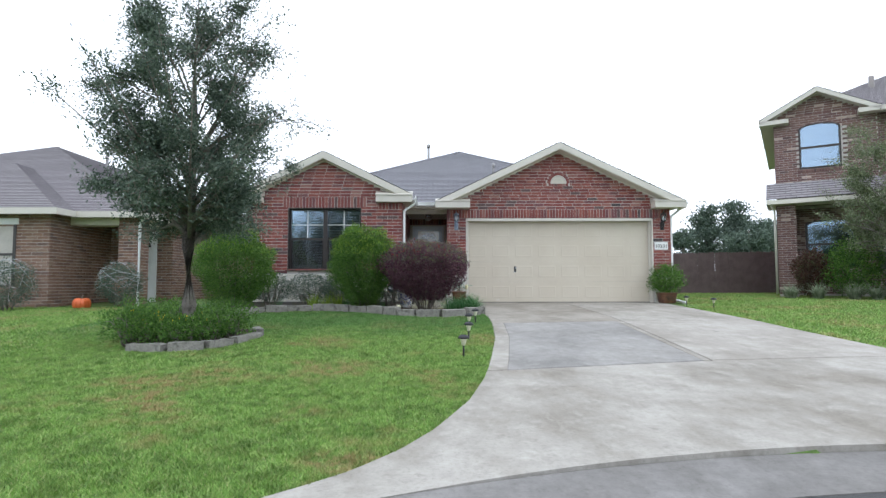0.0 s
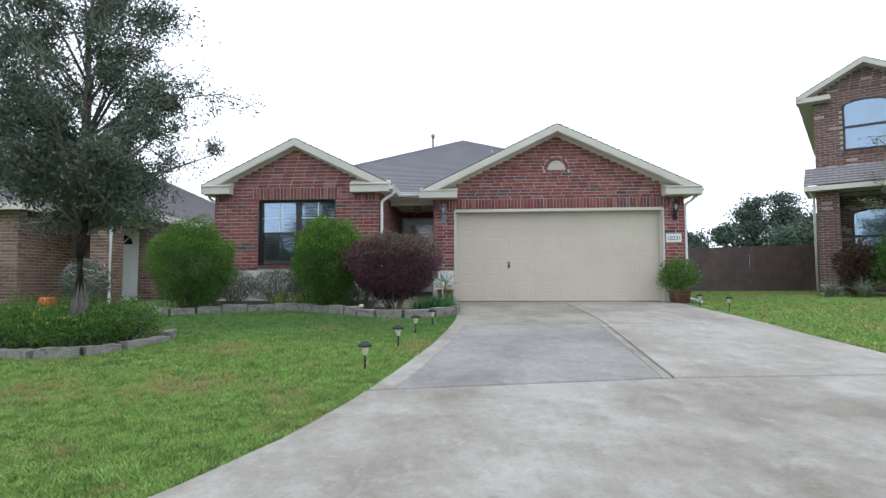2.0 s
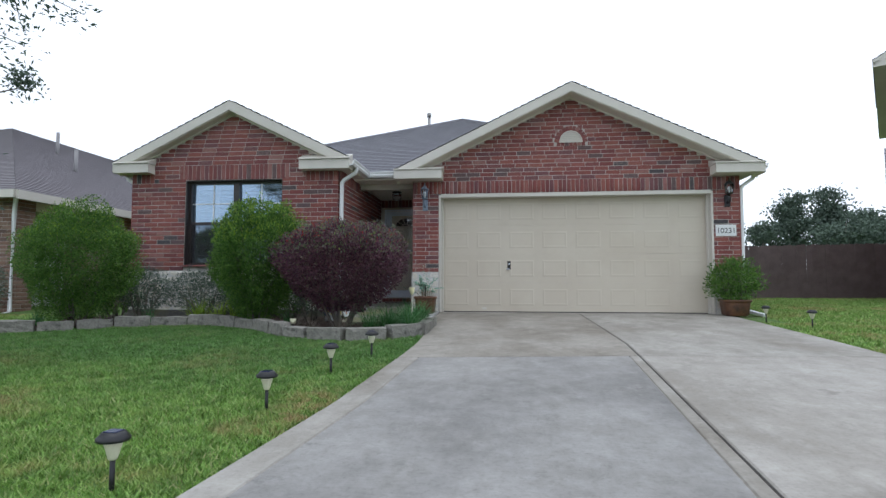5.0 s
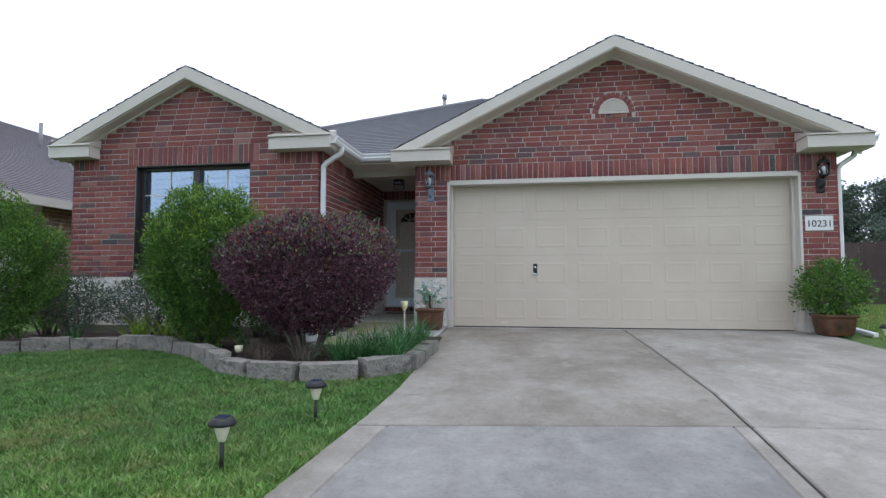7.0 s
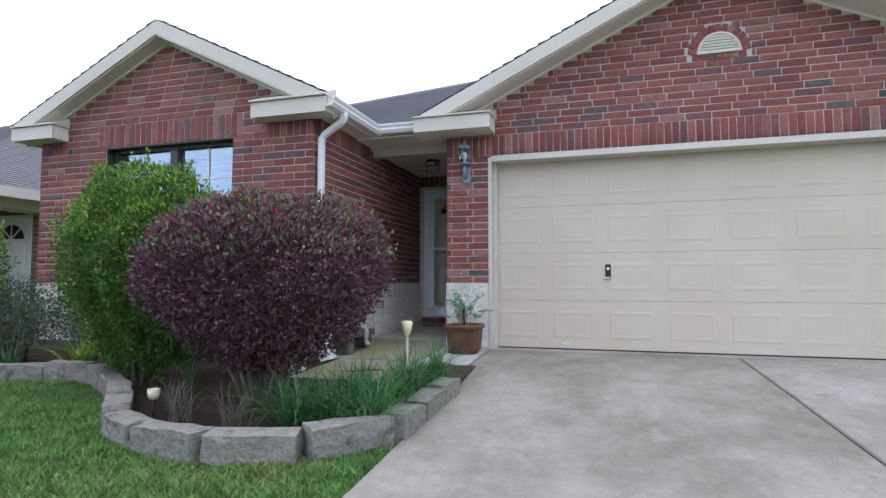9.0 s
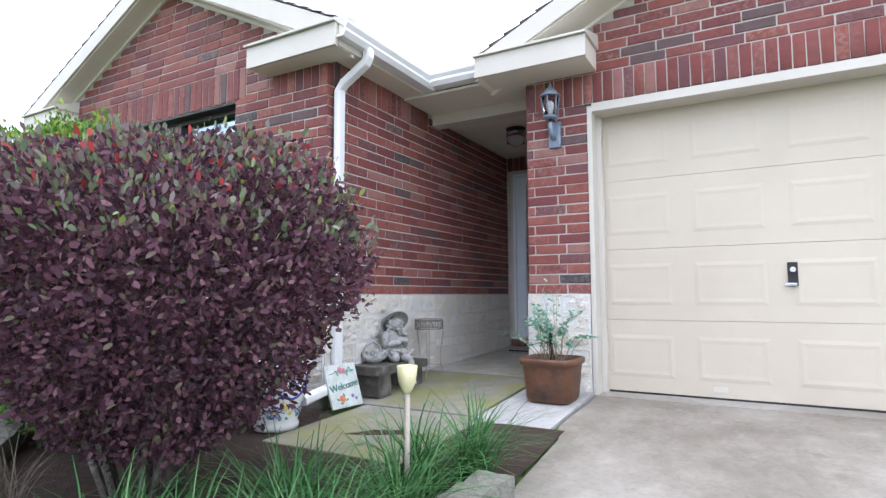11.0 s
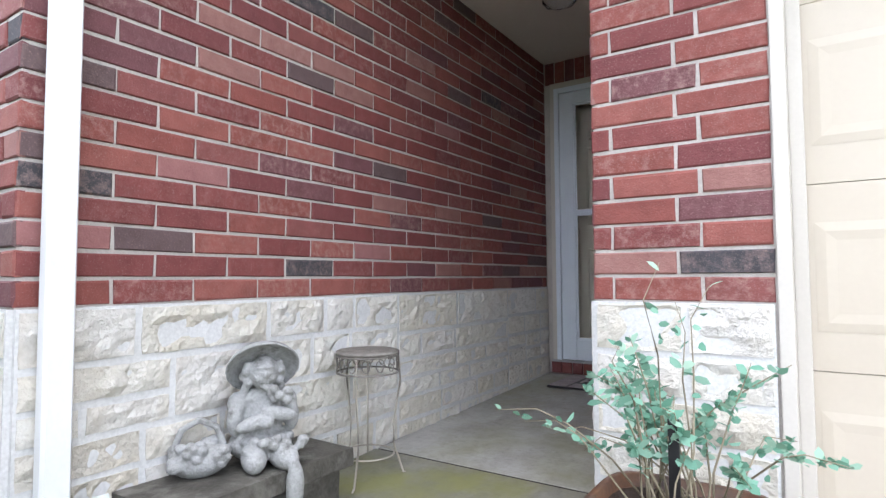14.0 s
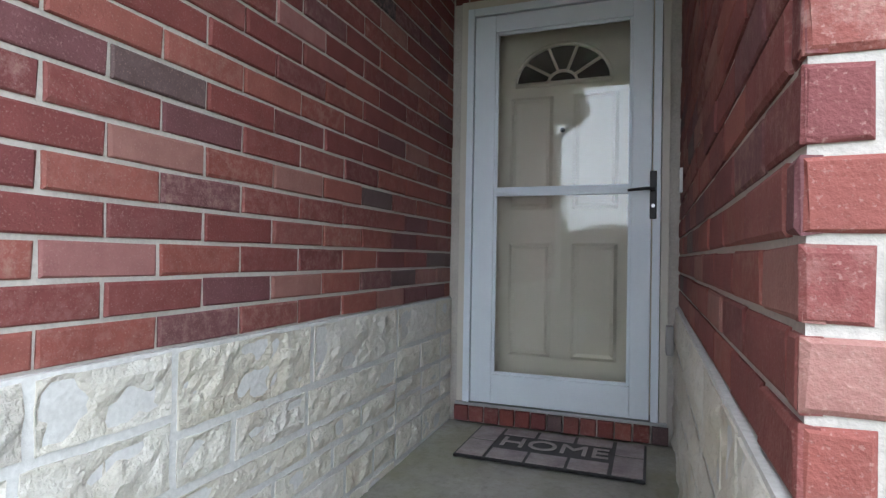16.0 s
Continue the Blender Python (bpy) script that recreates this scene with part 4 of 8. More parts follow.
gutter([(-0.5, BAYF + 0.0, 2.5), (-0.5, 13.58, 2.5)])
gutter([(0.26, 13.56, 2.5), (-0.5 + 0.14, 13.56, 2.5)][::-1])
gutter([(GAR_R + 0.22, GARF, 2.5), (GAR_R + 0.22, BACK_Y, 2.5)])
tagged(part("soffit_porch", boxes(((BAY_R, 12.4, 2.49), (-0.5, 13.7, 2.505)), ((BAY_R, 13.56, 2.47), (0.4, 14.07, 2.49))), M_SOFFIT), "painted soffit over the porch front", "soffit", kind="structure")
tagged(part("soffit_west", boxes(((BAY_L - 0.3, BAY_Y, 2.48), (BAY_L + 0.01, BACK_Y, 2.5)), ((BAY_L - 0.32, BAY_Y, 2.48), (BAY_L - 0.3, BACK_Y, 2.62))), M_TRIM), "painted eave along the side of the house", "soffit", kind="structure")
tagged(part("soffit_east", boxes(((GAR_R - 0.01, GAR_Y, 2.47), (GAR_R + 0.24, BACK_Y, 2.49))), M_TRIM), "painted eave along the garage side", "soffit", kind="structure")


# ---- garage door ----
def garage_door():
    t = thing("garage_door", "closed cream garage door of four panelled sections", "garage door", (OPEN_L + 0.01, 13.9, 0.0))
    w, n = OPEN_R - OPEN_L - 0.02, 8
    h = 0.535
    for k in range(4):
        z0, z1 = 0.012 + k * h, 0.012 + (k + 1) * h - 0.0025
        bm = bmesh.new()
        box(bm, (0, 0, z0), (w, 0.05, z1))
        pw = w / n
        for i in range(n):
            x0, x1 = i * pw + 0.075, (i + 1) * pw - 0.075
            a, b = z0 + 0.11, z1 - 0.11
            # raised panel with a groove round it
            for e, d0, d1 in ((0.0, -0.001, -0.004), (0.026, -0.004, -0.002)):
                o = [(x0 + e, a + e), (x1 - e, a + e), (x1 - e, b - e), (x0 + e, b - e)]
                i2 = [(x0 + e + 0.026, a + e + 0.026), (x1 - e - 0.026, a + e + 0.026), (x1 - e - 0.026, b - e - 0.026), (x0 + e + 0.026, b - e - 0.026)]
                vo, vi = [bm.verts.new((x, d0, z)) for x, z in o], [bm.verts.new((x, d1, z)) for x, z in i2]
                for q in range(4):
                    bm.faces.new((vo[q], vo[(q + 1) % 4], vi[(q + 1) % 4], vi[q]))
            bm.faces.new([bm.verts.new((x, -0.002, z)) for x, z in ((x0 + 0.052, a + 0.052), (x1 - 0.052, a + 0.052), (x1 - 0.052, b - 0.052), (x0 + 0.052, b - 0.052))])
        part("door_section", bm, M_GARAGE, t)
    part("weather_strip", boxes(((0, -0.004, 0.0), (w, 0.045, 0.014))), M_BLACK, t)
    hb = bmesh.new()
    box(hb, (1.26, -0.012, 0.79), (1.32, 0, 0.95), 0.004)
    handle = part("lock_plate", hb, M_BLACK, t)
    hb = bmesh.new()
    tube(hb, [(1.29, -0.01, 0.9), (1.29, -0.04, 0.9)], 0.018, 12)
    box(hb, (1.235, -0.05, 0.79), (1.31, -0.036, 0.81), 0.004)
    part("handle", hb, plain("chrome", (0.6, 0.6, 0.62), 0.25, 0.9), handle, "chrome T handle")
    part("lift_plate", boxes(((0.78, -0.006, 0.05), (0.87, 0, 0.085)), bevel=0.003), M_TRIM, t)


garage_door()
trim = thing("garage_door_trim", "cream wooden trim round the garage opening", "trim", kind="structure")
part("jamb", boxes(((OPEN_L, GAR_Y - 0.01, -0.01), (OPEN_L + 0.035, 13.9, OPEN_T)), ((OPEN_L + 0.035, GAR_Y + 0.12, 0.0), (OPEN_L + 0.07, 13.895, OPEN_T - 0.03)), bevel=0.004), M_TRIM, trim)
part("jamb", boxes(((OPEN_R - 0.035, GAR_Y - 0.01, -0.01), (OPEN_R, 13.9, OPEN_T)), ((OPEN_R - 0.07, GAR_Y + 0.12, 0.0), (OPEN_R - 0.035, 13.895, OPEN_T - 0.03)), bevel=0.004), M_TRIM, trim)
part("head", boxes(((OPEN_L + 0.035, GAR_Y - 0.01, OPEN_T - 0.035), (OPEN_R - 0.035, 13.9, OPEN_T + 0.03)), bevel=0.004), M_TRIM, trim)
part("steel_lintel", boxes(((OPEN_L - 0.1, GAR_Y - 0.008, 2.19), (OPEN_R + 0.1, GAR_Y + 0.05, 2.2))), M_BLACK, trim)
tagged(part("garage_floor_edge", boxes(((OPEN_L, 13.665, -0.15), (OPEN_R, 14.4, 0.0)), bevel=0.004), M_CONC), "concrete floor edge under the garage door", "floor", kind="structure")


# ---- bay window ----
def bay_window():
    t = thing("window_1", "dark framed double window with blinds behind", "window", (WIN[0], BAY_Y + 0.11, WIN[2]), kind="structure")
    w, h = WIN[1] - WIN[0], WIN[3] - WIN[2]
    part("window_frame", boxes(((0, 0, 0), (0.05, 0.1, h)), ((w - 0.05, 0, 0), (w, 0.1, h)), ((0.05, 0, h - 0.05), (w - 0.05, 0.1, h)), ((0.05, 0, 0), (w - 0.05, 0.1, 0.05)), ((w / 2 - 0.05, -0.005, 0.05), (w / 2 + 0.05, 0.1, h - 0.05)), bevel=0.004), M_BRONZE, t)
    part("reveal", boxes(((0.001, -0.098, 0.0), (0.014, 0.0, h)), ((w - 0.014, -0.098, 0.0), (w - 0.001, 0.0, h)), ((0.014, -0.098, h - 0.014), (w - 0.014, 0.0, h - 0.001))), M_BRONZE, t, "dark reveal of the opening")
    slat = plain("blind_slat", (0.62, 0.62, 0.6), 0.6)
    scr, n, l, b = shader("insect_screen")
    b.inputs["Base Color"].default_value, b.inputs["Roughness"].default_value = (0.03, 0.03, 0.035, 1), 0.8
    tr, mx = n.new("ShaderNodeBsdfTransparent"), n.new("ShaderNodeMixShader")
    mx.inputs["Fac"].default_value = 0.22
    l.new(tr.outputs["BSDF"], mx.inputs[1]), l.new(b.outputs["BSDF"], mx.inputs[2])
    l.new(mx.outputs["Shader"], n["Material Output"].inputs["Surface"])
    for x0, x1 in ((0.05, w / 2 - 0.05), (w / 2 + 0.05, w - 0.05)):
        zm = h / 2
        part("sash", boxes(((x0, 0.02, zm - 0.025), (x1, 0.07, zm + 0.025)), ((x0, 0.03, 0.05), (x0 + 0.03, 0.07, zm)), ((x1 - 0.03, 0.03, 0.05), (x1, 0.07, zm)), bevel=0.003), M_BRONZE, t)
        p = part("pane", boxes(((x0, 0.055, zm + 0.02), (x1, 0.06, h - 0.05))), M_COATED, t)
        p.visible_shadow = False
        p = part("pane", boxes(((x0 + 0.03, 0.06, 0.05), (x1 - 0.03, 0.065, zm - 0.02))), M_COATED, t)
        p.visible_shadow = False
        p = part("screen", boxes(((x0 + 0.005, 0.026, 0.05), (x1 - 0.005, 0.027, zm - 0.025))), scr, t)
        p.visible_shadow = False
        xm = (x0 + x1) / 2
        for a, b in ((x0 + 0.005, xm - 0.002), (xm + 0.002, x1 - 0.005)):
            sh = part("shutter", boxes(((a, 0.14, 0.06), (a + 0.05, 0.17, h - 0.06)), ((b - 0.05, 0.14, 0.06), (b, 0.17, h - 0.06)), ((a + 0.05, 0.14, 0.06), (b - 0.05, 0.17, 0.14)), ((a + 0.05, 0.14, h - 0.13), (b - 0.05, 0.17, h - 0.06)), ((a + 0.05, 0.14, zm - 0.035), (b - 0.05, 0.17, zm + 0.035)), bevel=0.003), slat, t, "white plantation shutter")
            bm = bmesh.new()
            for z in np.arange(0.18, h - 0.15, 0.066):
                if abs(z - zm) > 0.06:
                    box(bm, (-(b - a) / 2 + 0.052, -0.03, -0.004), ((b - a) / 2 - 0.052, 0.03, 0.004), 0, pose((a + b) / 2, 0.157, z, -22))
            part("louvre", bm, slat, sh)["kind"] = "stuff"
        part("muntin", boxes((((x0 + x1) / 2 - 0.009, 0.045, zm + 0.025), ((x0 + x1) / 2 + 0.009, 0.053, h - 0.05)), ((x0, 0.045, zm + 0.34), (x1, 0.053, zm + 0.358))), M_WHITE, t)


bay_window()


# ---- front door with storm door ----
def front_door():
    y = DOOR_Y
    t = thing("door_1", "closed storm door of pale enamel with full glass", "door", (0, y, 0), kind="structure")
    part("door_casing", boxes(((-0.66, -0.01, 0.2), (-0.625, 0.1, 2.27)), ((0.315, -0.01, 0.2), (0.35, 0.1, 2.27)), ((-0.625, -0.01, 2.225), (0.315, 0.1, 2.27)), bevel=0.004), M_TRIM, t)
    L, R, B, T = -0.622, 0.312, 0.215, 2.222
    bm = boxes(((L, -0.03, B), (L + 0.035, 0.0, T)), ((R - 0.035, -0.03, B), (R, 0.0, T)), ((L + 0.035, -0.03, T - 0.04), (R - 0.035, 0.0, T)), bevel=0.004)
    part("door_frame", bm, M_STORM, t)
    bm = boxes(((L + 0.04, -0.022, B + 0.005), (-0.475, 0.014, T - 0.045)), ((0.185, -0.022, B + 0.005), (R - 0.04, 0.014, T - 0.045)), ((-0.475, -0.022, 2.09), (0.185, 0.014, T - 0.045)), ((-0.475, -0.022, B + 0.005), (0.185, 0.014, 0.365)), ((-0.475, -0.018, 1.26), (0.185, 0.01, 1.305)), bevel=0.005)
    part("storm_door", bm, M_STORM, t)
    bead = boxes(((-0.475, -0.014, 0.365), (-0.46, 0.0, 2.09)), ((0.17, -0.014, 0.365), (0.185, 0.0, 2.09)), ((-0.46, -0.014, 2.075), (0.17, 0.0, 2.09)), ((-0.46, -0.014, 0.365), (0.17, 0.0, 0.38)), ((-0.46, -0.021, 1.278), (0.17, -0.017, 1.284)), bevel=0.003)
    part("glazing_bead", bead, M_STORM, t)
    for z0, z1 in ((0.38, 1.262), (1.303, 2.075)):
        p = part("pane", boxes(((-0.46, -0.004, z0), (0.17, 0.0, z1))), M_GLASS, t)
        p.visible_shadow = False
    bm = bmesh.new()
    box(bm, (0.265, -0.036, 1.14), (0.295, -0.022, 1.36), 0.006)
    hnd = part("handle", bm, M_BLACK, t, "black lever handle")
    bm = bmesh.new()
    tube(bm, [(0.28, -0.03, 1.275), (0.28, -0.07, 1.275), (0.25, -0.078, 1.275), (0.17, -0.075, 1.268)], [0.008, 0.008, 0.008, 0.006], 8)
    part("lever", bm, M_BLACK, hnd)
    bm = bmesh.new()
    tube(bm, [(0.28, -0.04, 1.2), (0.28, -0.03, 1.2)], 0.008, 10)
    part("lock_cylinder", bm, plain("steel", (0.6, 0.6, 0.6), 0.3, 0.9), hnd)
    # panelled door behind the glass
    bm = boxes(((L + 0.03, 0.1, B), (R - 0.03, 0.145, T)))

    def panel(x0, x1, z0, z1):
        for e, d0, d1 in ((0.0, 0.099, 0.088), (0.016, 0.088, 0.096)):
            o = [(x0 + e, z0 + e), (x1 - e, z0 + e), (x1 - e, z1 - e), (x0 + e, z1 - e)]
            i = [(x0 + e + 0.016, z0 + e + 0.016), (x1 - e - 0.016, z0 + e + 0.016), (x1 - e - 0.016, z1 - e - 0.016), (x0 + e + 0.016, z1 - e - 0.016)]
            vo, vi = [bm.verts.new((x, d0, z)) for x, z in o], [bm.verts.new((x, d1, z)) for x, z in i]
            for q in range(4):
                bm.faces.new((vo[q], vo[(q + 1) % 4], vi[(q + 1) % 4], vi[q]))
        bm.faces.new([bm.verts.new((x, 0.096, z)) for x, z in ((x0 + 0.032, z0 + 0.032), (x1 - 0.032, z0 + 0.032), (x1 - 0.032, z1 - 0.032), (x0 + 0.032, z1 - 0.032))])

    for x0, x1 in ((-0.42, -0.2), (-0.1, 0.12)):
        panel(x0, x1, 1.2, 1.78)
        panel(x0, x1, 0.45, 1.03)
    inner = part("inner_door", bm, M_BEIGE, t, "beige panelled entrance door with a fanlight")
    bm = bmesh.new()
    cx, cz, r = -0.155, 1.84, 0.24
    arc = [(cx + r * math.cos(a), cz + 0.82 * r * math.sin(a)) for a in np.linspace(0, math.pi, 25)]
    prism(bm, arc, 0.094, 0.099)
    dk, n, l, b = shader("fanlight_glass")
    b.inputs["Base Color"].default_value, b.inputs["Roughness"].default_value = (0.035, 0.032, 0.03, 1), 0.05
    part("fanlight", bm, dk, inner, "dark half-round glass")
    bm = bmesh.new()
    tube(bm, [(x, 0.09, z) for x, z in arc] + [(arc[0][0], 0.09, arc[0][1])], 0.012, 6)
    tube(bm, [(cx + 0.3 * (x - cx), 0.09, cz + 0.3 * (z - cz)) for x, z in arc], 0.008, 6)
    for a in (36, 72, 108, 144):
        a = radians(a)
        tube(bm, [(cx + 0.3 * r * math.cos(a), 0.09, cz + 0.25 * r * math.sin(a)), (cx + r * math.cos(a), 0.09, cz + 0.82 * r * math.sin(a))], 0.008, 6)
    part("muntin", bm, M_BEIGE, inner)
    bm = bmesh.new()
    tube(bm, [(-0.152, 0.1, 1.6), (-0.152, 0.09, 1.6)], 0.012, 12)
    part("peephole", bm, M_BLACK, inner)
    part("threshold", boxes(((-0.66, -0.03, 0.197), (0.35, 0.1, 0.214)), bevel=0.003), plain("aluminium", (0.45, 0.46, 0.48), 0.4, 0.7), t)


front_door()


# ---- downspouts ----
def downspout(pts, name="downspout"):
    t = thing(name, "white metal downspout with elbows", "downspout", pts[0], kind="structure")
    o = Vector(pts[0])
    bm = bmesh.new()
    P = [Vector(p) - o for p in pts]
    w, d = 0.036, 0.028
    rings = []
    for i, p in enumerate(P):
        dirn = (P[min(i + 1, len(P) - 1)] - P[max(i - 1, 0)]).normalized()
        side = Vector((0, 1, 0)) if abs(dirn.y) < 0.8 else Vector((1, 0, 0))
        up = dirn.cross(side).normalized()
        side = up.cross(dirn).normalized()
        rings.append([bm.verts.new(p + side * a + up * b) for a, b in ((-w, -d * 0.6), (-w * 0.8, -d), (w * 0.8, -d), (w, -d * 0.6), (w, d * 0.6), (w * 0.8, d), (-w * 0.8, d), (-w, d * 0.6))])
    for a, b in zip(rings, rings[1:]):
        for k in range(8):
            bm.faces.new((a[k], a[(k + 1) % 8], b[(k + 1) % 8], b[k]))
    bm.faces.new(rings[0]), bm.faces.new(rings[-1])
    bmesh.ops.recalc_face_normals(bm, faces=bm.faces)
    part("pipe", bm, M_WHITE, t)


downspout([(-0.41, 12.64, 2.52), (-0.41, 12.64, 2.46), (-0.43, 12.64, 2.42), (-0.62, 12.63, 2.3), (-0.66, 12.625, 2.25), (-0.66, 12.625, 1.2), (-0.66, 12.625, 0.2), (-0.65, 12.6, 0.14), (-0.62, 12.5, 0.1), (-0.6, 12.22, 0.06)])
downspout([(GAR_R + 0.27, 13.78, 2.5), (GAR_R + 0.27, 13.78, 2.45), (GAR_R + 0.25, 13.78, 2.4), (GAR_R + 0.08, 13.78, 2.28), (GAR_R + 0.045, 13.78, 2.22), (GAR_R + 0.045, 13.78, 1.2), (GAR_R + 0.045, 13.78, 0.15), (GAR_R + 0.06, 13.7, 0.06), (GAR_R + 0.2, 13.35, 0.0)])
downspout([(BAY_L - 0.28, 12.8, 2.5), (BAY_L - 0.26, 12.8, 2.42), (BAY_L - 0.06, 12.8, 2.28), (BAY_L - 0.045, 12.8, 2.2), (BAY_L - 0.045, 12.8, 1.2), (BAY_L - 0.045, 12.8, 0.1)])

# ---- half-round vent ----
def gable_vent():
    t = thing("gable_vent", "cream half-round louvred vent in the gable", "vent", (VX0, GAR_Y, VZ0))
    r = 0.195
    bm = bmesh.new()
    prism(bm, [(r * math.cos(a), r * math.sin(a)) for a in np.linspace(0, math.pi, 25)], -0.004, 0.004)
    part("backing", bm, M_SOFFIT, t)
    bm = bmesh.new()
    tube(bm, [(r * math.cos(a), -0.012, r * math.sin(a)) for a in np.linspace(0, math.pi, 25)], 0.018, 6)
    box(bm, (-r - 0.018, -0.028, -0.012), (r + 0.018, 0.0, 0.018), 0.003)
    part("frame", bm, M_TRIM, t)
    for k in range(1, 6):
        z = k * 0.031
        x = math.sqrt(r * r - (z + 0.02) ** 2)
        part("slat", boxes(((-x, -0.022, z), (x, -0.004, z + 0.016))), M_TRIM, t)


VX0, VZ0 = 3.33, 3.13
gable_vent()


# ---- wall lanterns ----
def wall_lantern(x, z, material, label):
    t = thing("wall_lantern", label, "lantern", (x, GAR_Y, z), "lanterns beside the garage door")
    bm = bmesh.new()
    box(bm, (-0.05, -0.02, -0.11), (0.05, 0.0, 0.1), 0.02)
    part("back_plate", bm, material, t)
    bm = bmesh.new()
    tube(bm, [(0, -0.01, -0.02), (0, -0.06, -0.05), (0, -0.11, -0.02), (0, -0.12, 0.04), (0, -0.115, 0.09)], [0.014, 0.016, 0.018, 0.02, 0.016], 10)
    bmesh.ops.create_uvsphere(bm, u_segments=10, v_segments=8, radius=0.024, matrix=pose(0, -0.115, 0.05))
    part("arm", bm, material, t)
    bm = bmesh.new()
    lathe(bm, [(0.02, 0.09), (0.055, 0.1), (0.06, 0.112), (0.055, 0.12)], (0, -0.115, 0), 6)
    lathe(bm, [(0.078, 0.27), (0.082, 0.28), (0.055, 0.315), (0.03, 0.335), (0.012, 0.35), (0.012, 0.37), (0.002, 0.39)], (0, -0.115, 0), 6)
    for k in range(6):
        a = 2 * math.pi * (k + 0.5) / 6
        tube(bm, [(0.054 * math.cos(a), -0.115 + 0.054 * math.sin(a), 0.115), (0.072 * math.cos(a), -0.115 + 0.072 * math.sin(a), 0.275)], 0.005, 5)
    part("cage", bm, material, t)
    bm = bmesh.new()
    lathe(bm, [(0.05, 0.12), (0.068, 0.27)], (0, -0.115, 0), 6)
    part("glass", bm, M_LAMPGLASS, t, "frosted lantern glass")
    bm = bmesh.new()
    lathe(bm, [(0.012, 0.12), (0.014, 0.16), (0.022, 0.19), (0.02, 0.215), (0.006, 0.23)], (0, -0.115, 0), 10)
    part("bulb", bm, M_WHITE, t)


wall_lantern(0.635, 2.0, M_SKYLITMETAL, "blue-grey metal coach lantern on a brick pier")
wall_lantern(6.03, 2.0, M_BLACK, "dark metal coach lantern on a brick pier")


# ---- house number ----
def number_plaque():
    t = thing("number_plaque", "white house number plaque with black digits", "plaque", (5.993, GAR_Y - 0.004, 1.474))
    bm = bmesh.new()
    box(bm, (-0.173, -0.018, -0.1), (0.173, 0.0, 0.1), 0.006)
    part("plate", bm, plain("white_marble", (0.75, 0.75, 0.74), 0.5), t)
    writing("digits", "10231", 0.13, pose(0, -0.02, -0.01, 90), M_BLACK, t, "black digits 10231")


number_plaque()


# ---- porch ceiling lamp ----
t_ = thing("ceiling_lamp", "small dark lantern under the porch ceiling", "lamp", (-0.12, 14.75, 2.44))
bm_ = bmesh.new()
lathe(bm_, [(0.03, 0.0), (0.1, -0.005), (0.1, -0.02), (0.02, -0.03)][::-1], seg=16)
part("canopy", bm_, M_BLACK, t_)
bm_ = bmesh.new()
lathe(bm_, [(0.02, -0.19), (0.09, -0.16), (0.1, -0.05), (0.03, -0.025)], seg=8)
part("shade", bm_, M_LAMPGLASS, t_)

# roof pipes
def roof_pipe(x, y, z, h, r=0.045):
    t = thing("roof_pipe", "grey metal vent pipe on the roof", "pipe", (x, y, z), "roof pipes")
    bm = bmesh.new()
    lathe(bm, [(r, 0), (r, h), (r * 0.8, h)], seg=12)
    part("pipe", bm, plain("galvanised", (0.3, 0.29, 0.28), 0.5, 0.5), t)
    bm = bmesh.new()
    lathe(bm, [(r * 1.5, h - 0.12), (r * 1.5, h), (r * 0.6, h + 0.02)], seg=12)
    part("cap", bm, plain("galvanised_cap", (0.33, 0.32, 0.31), 0.5, 0.5), t)


roof_pipe(-0.25, 20.5, 4.7, 1.18)
roof_pipe(1.7, 21.0, 4.7, 0.85)
roof_pipe(1.85, 16.2, 3.8, 0.4, 0.03)


# ---- plants: helpers ----
def leaf_arrays(pts, dirs, length, width, rng, fold=0.25, oval=False):
    """Folded leaves, diamond or oval, at points, pointing along dirs (arrays)."""
    n = len(pts)
    dirs = dirs / np.linalg.norm(dirs, axis=1, keepdims=True)
    ref = rng.normal(size=(n, 3))
    side = np.cross(dirs, ref)
    side /= np.linalg.norm(side, axis=1, keepdims=True)
    up = np.cross(side, dirs)
    L = length * rng.uniform(0.6, 1.3, (n, 1))
    W = width * rng.uniform(0.7, 1.2, (n, 1))
    a, c = pts, pts + dirs * L
    if oval:
        p, q = pts + dirs * L * 0.25, pts + dirs * L * 0.7 - up * L * 0.06
        rim = [a, p + side * W * 0.8 + up * W * fold, q + side * W + up * W * fold, c - up * L * 0.15, q - side * W + up * W * fold, p - side * W * 0.8 + up * W * fold]
        return np.stack(rim, 1).reshape(-1, 3), np.arange(6 * n).reshape(-1, 6)
    m = pts + dirs * L * 0.45
    b, d = m + side * W + up * W * fold, m - side * W + up * W * fold
    vs = np.stack([a, b, c, d], 1).reshape(-1, 3)
    fs = np.arange(4 * n).reshape(-1, 4)
    return vs, fs


def blades(name, roots, heights, widths, lean, material, parent=None, rng=None):
    """Single-triangle blades of grass."""
    n = len(roots)
    a = rng.uniform(0, 2 * math.pi, n)
    side = np.stack([np.cos(a), np.sin(a), np.zeros(n)], 1) * widths[:, None]
    b = rng.uniform(0, 2 * math.pi, n)
    tip = roots + np.stack([np.cos(b) * lean * heights, np.sin(b) * lean * heights, heights], 1)
    vs = np.stack([roots - side, roots + side, tip], 1).reshape(-1, 3)
    return arrays(name, vs, np.arange(3 * n).reshape(-1, 3), material, parent)


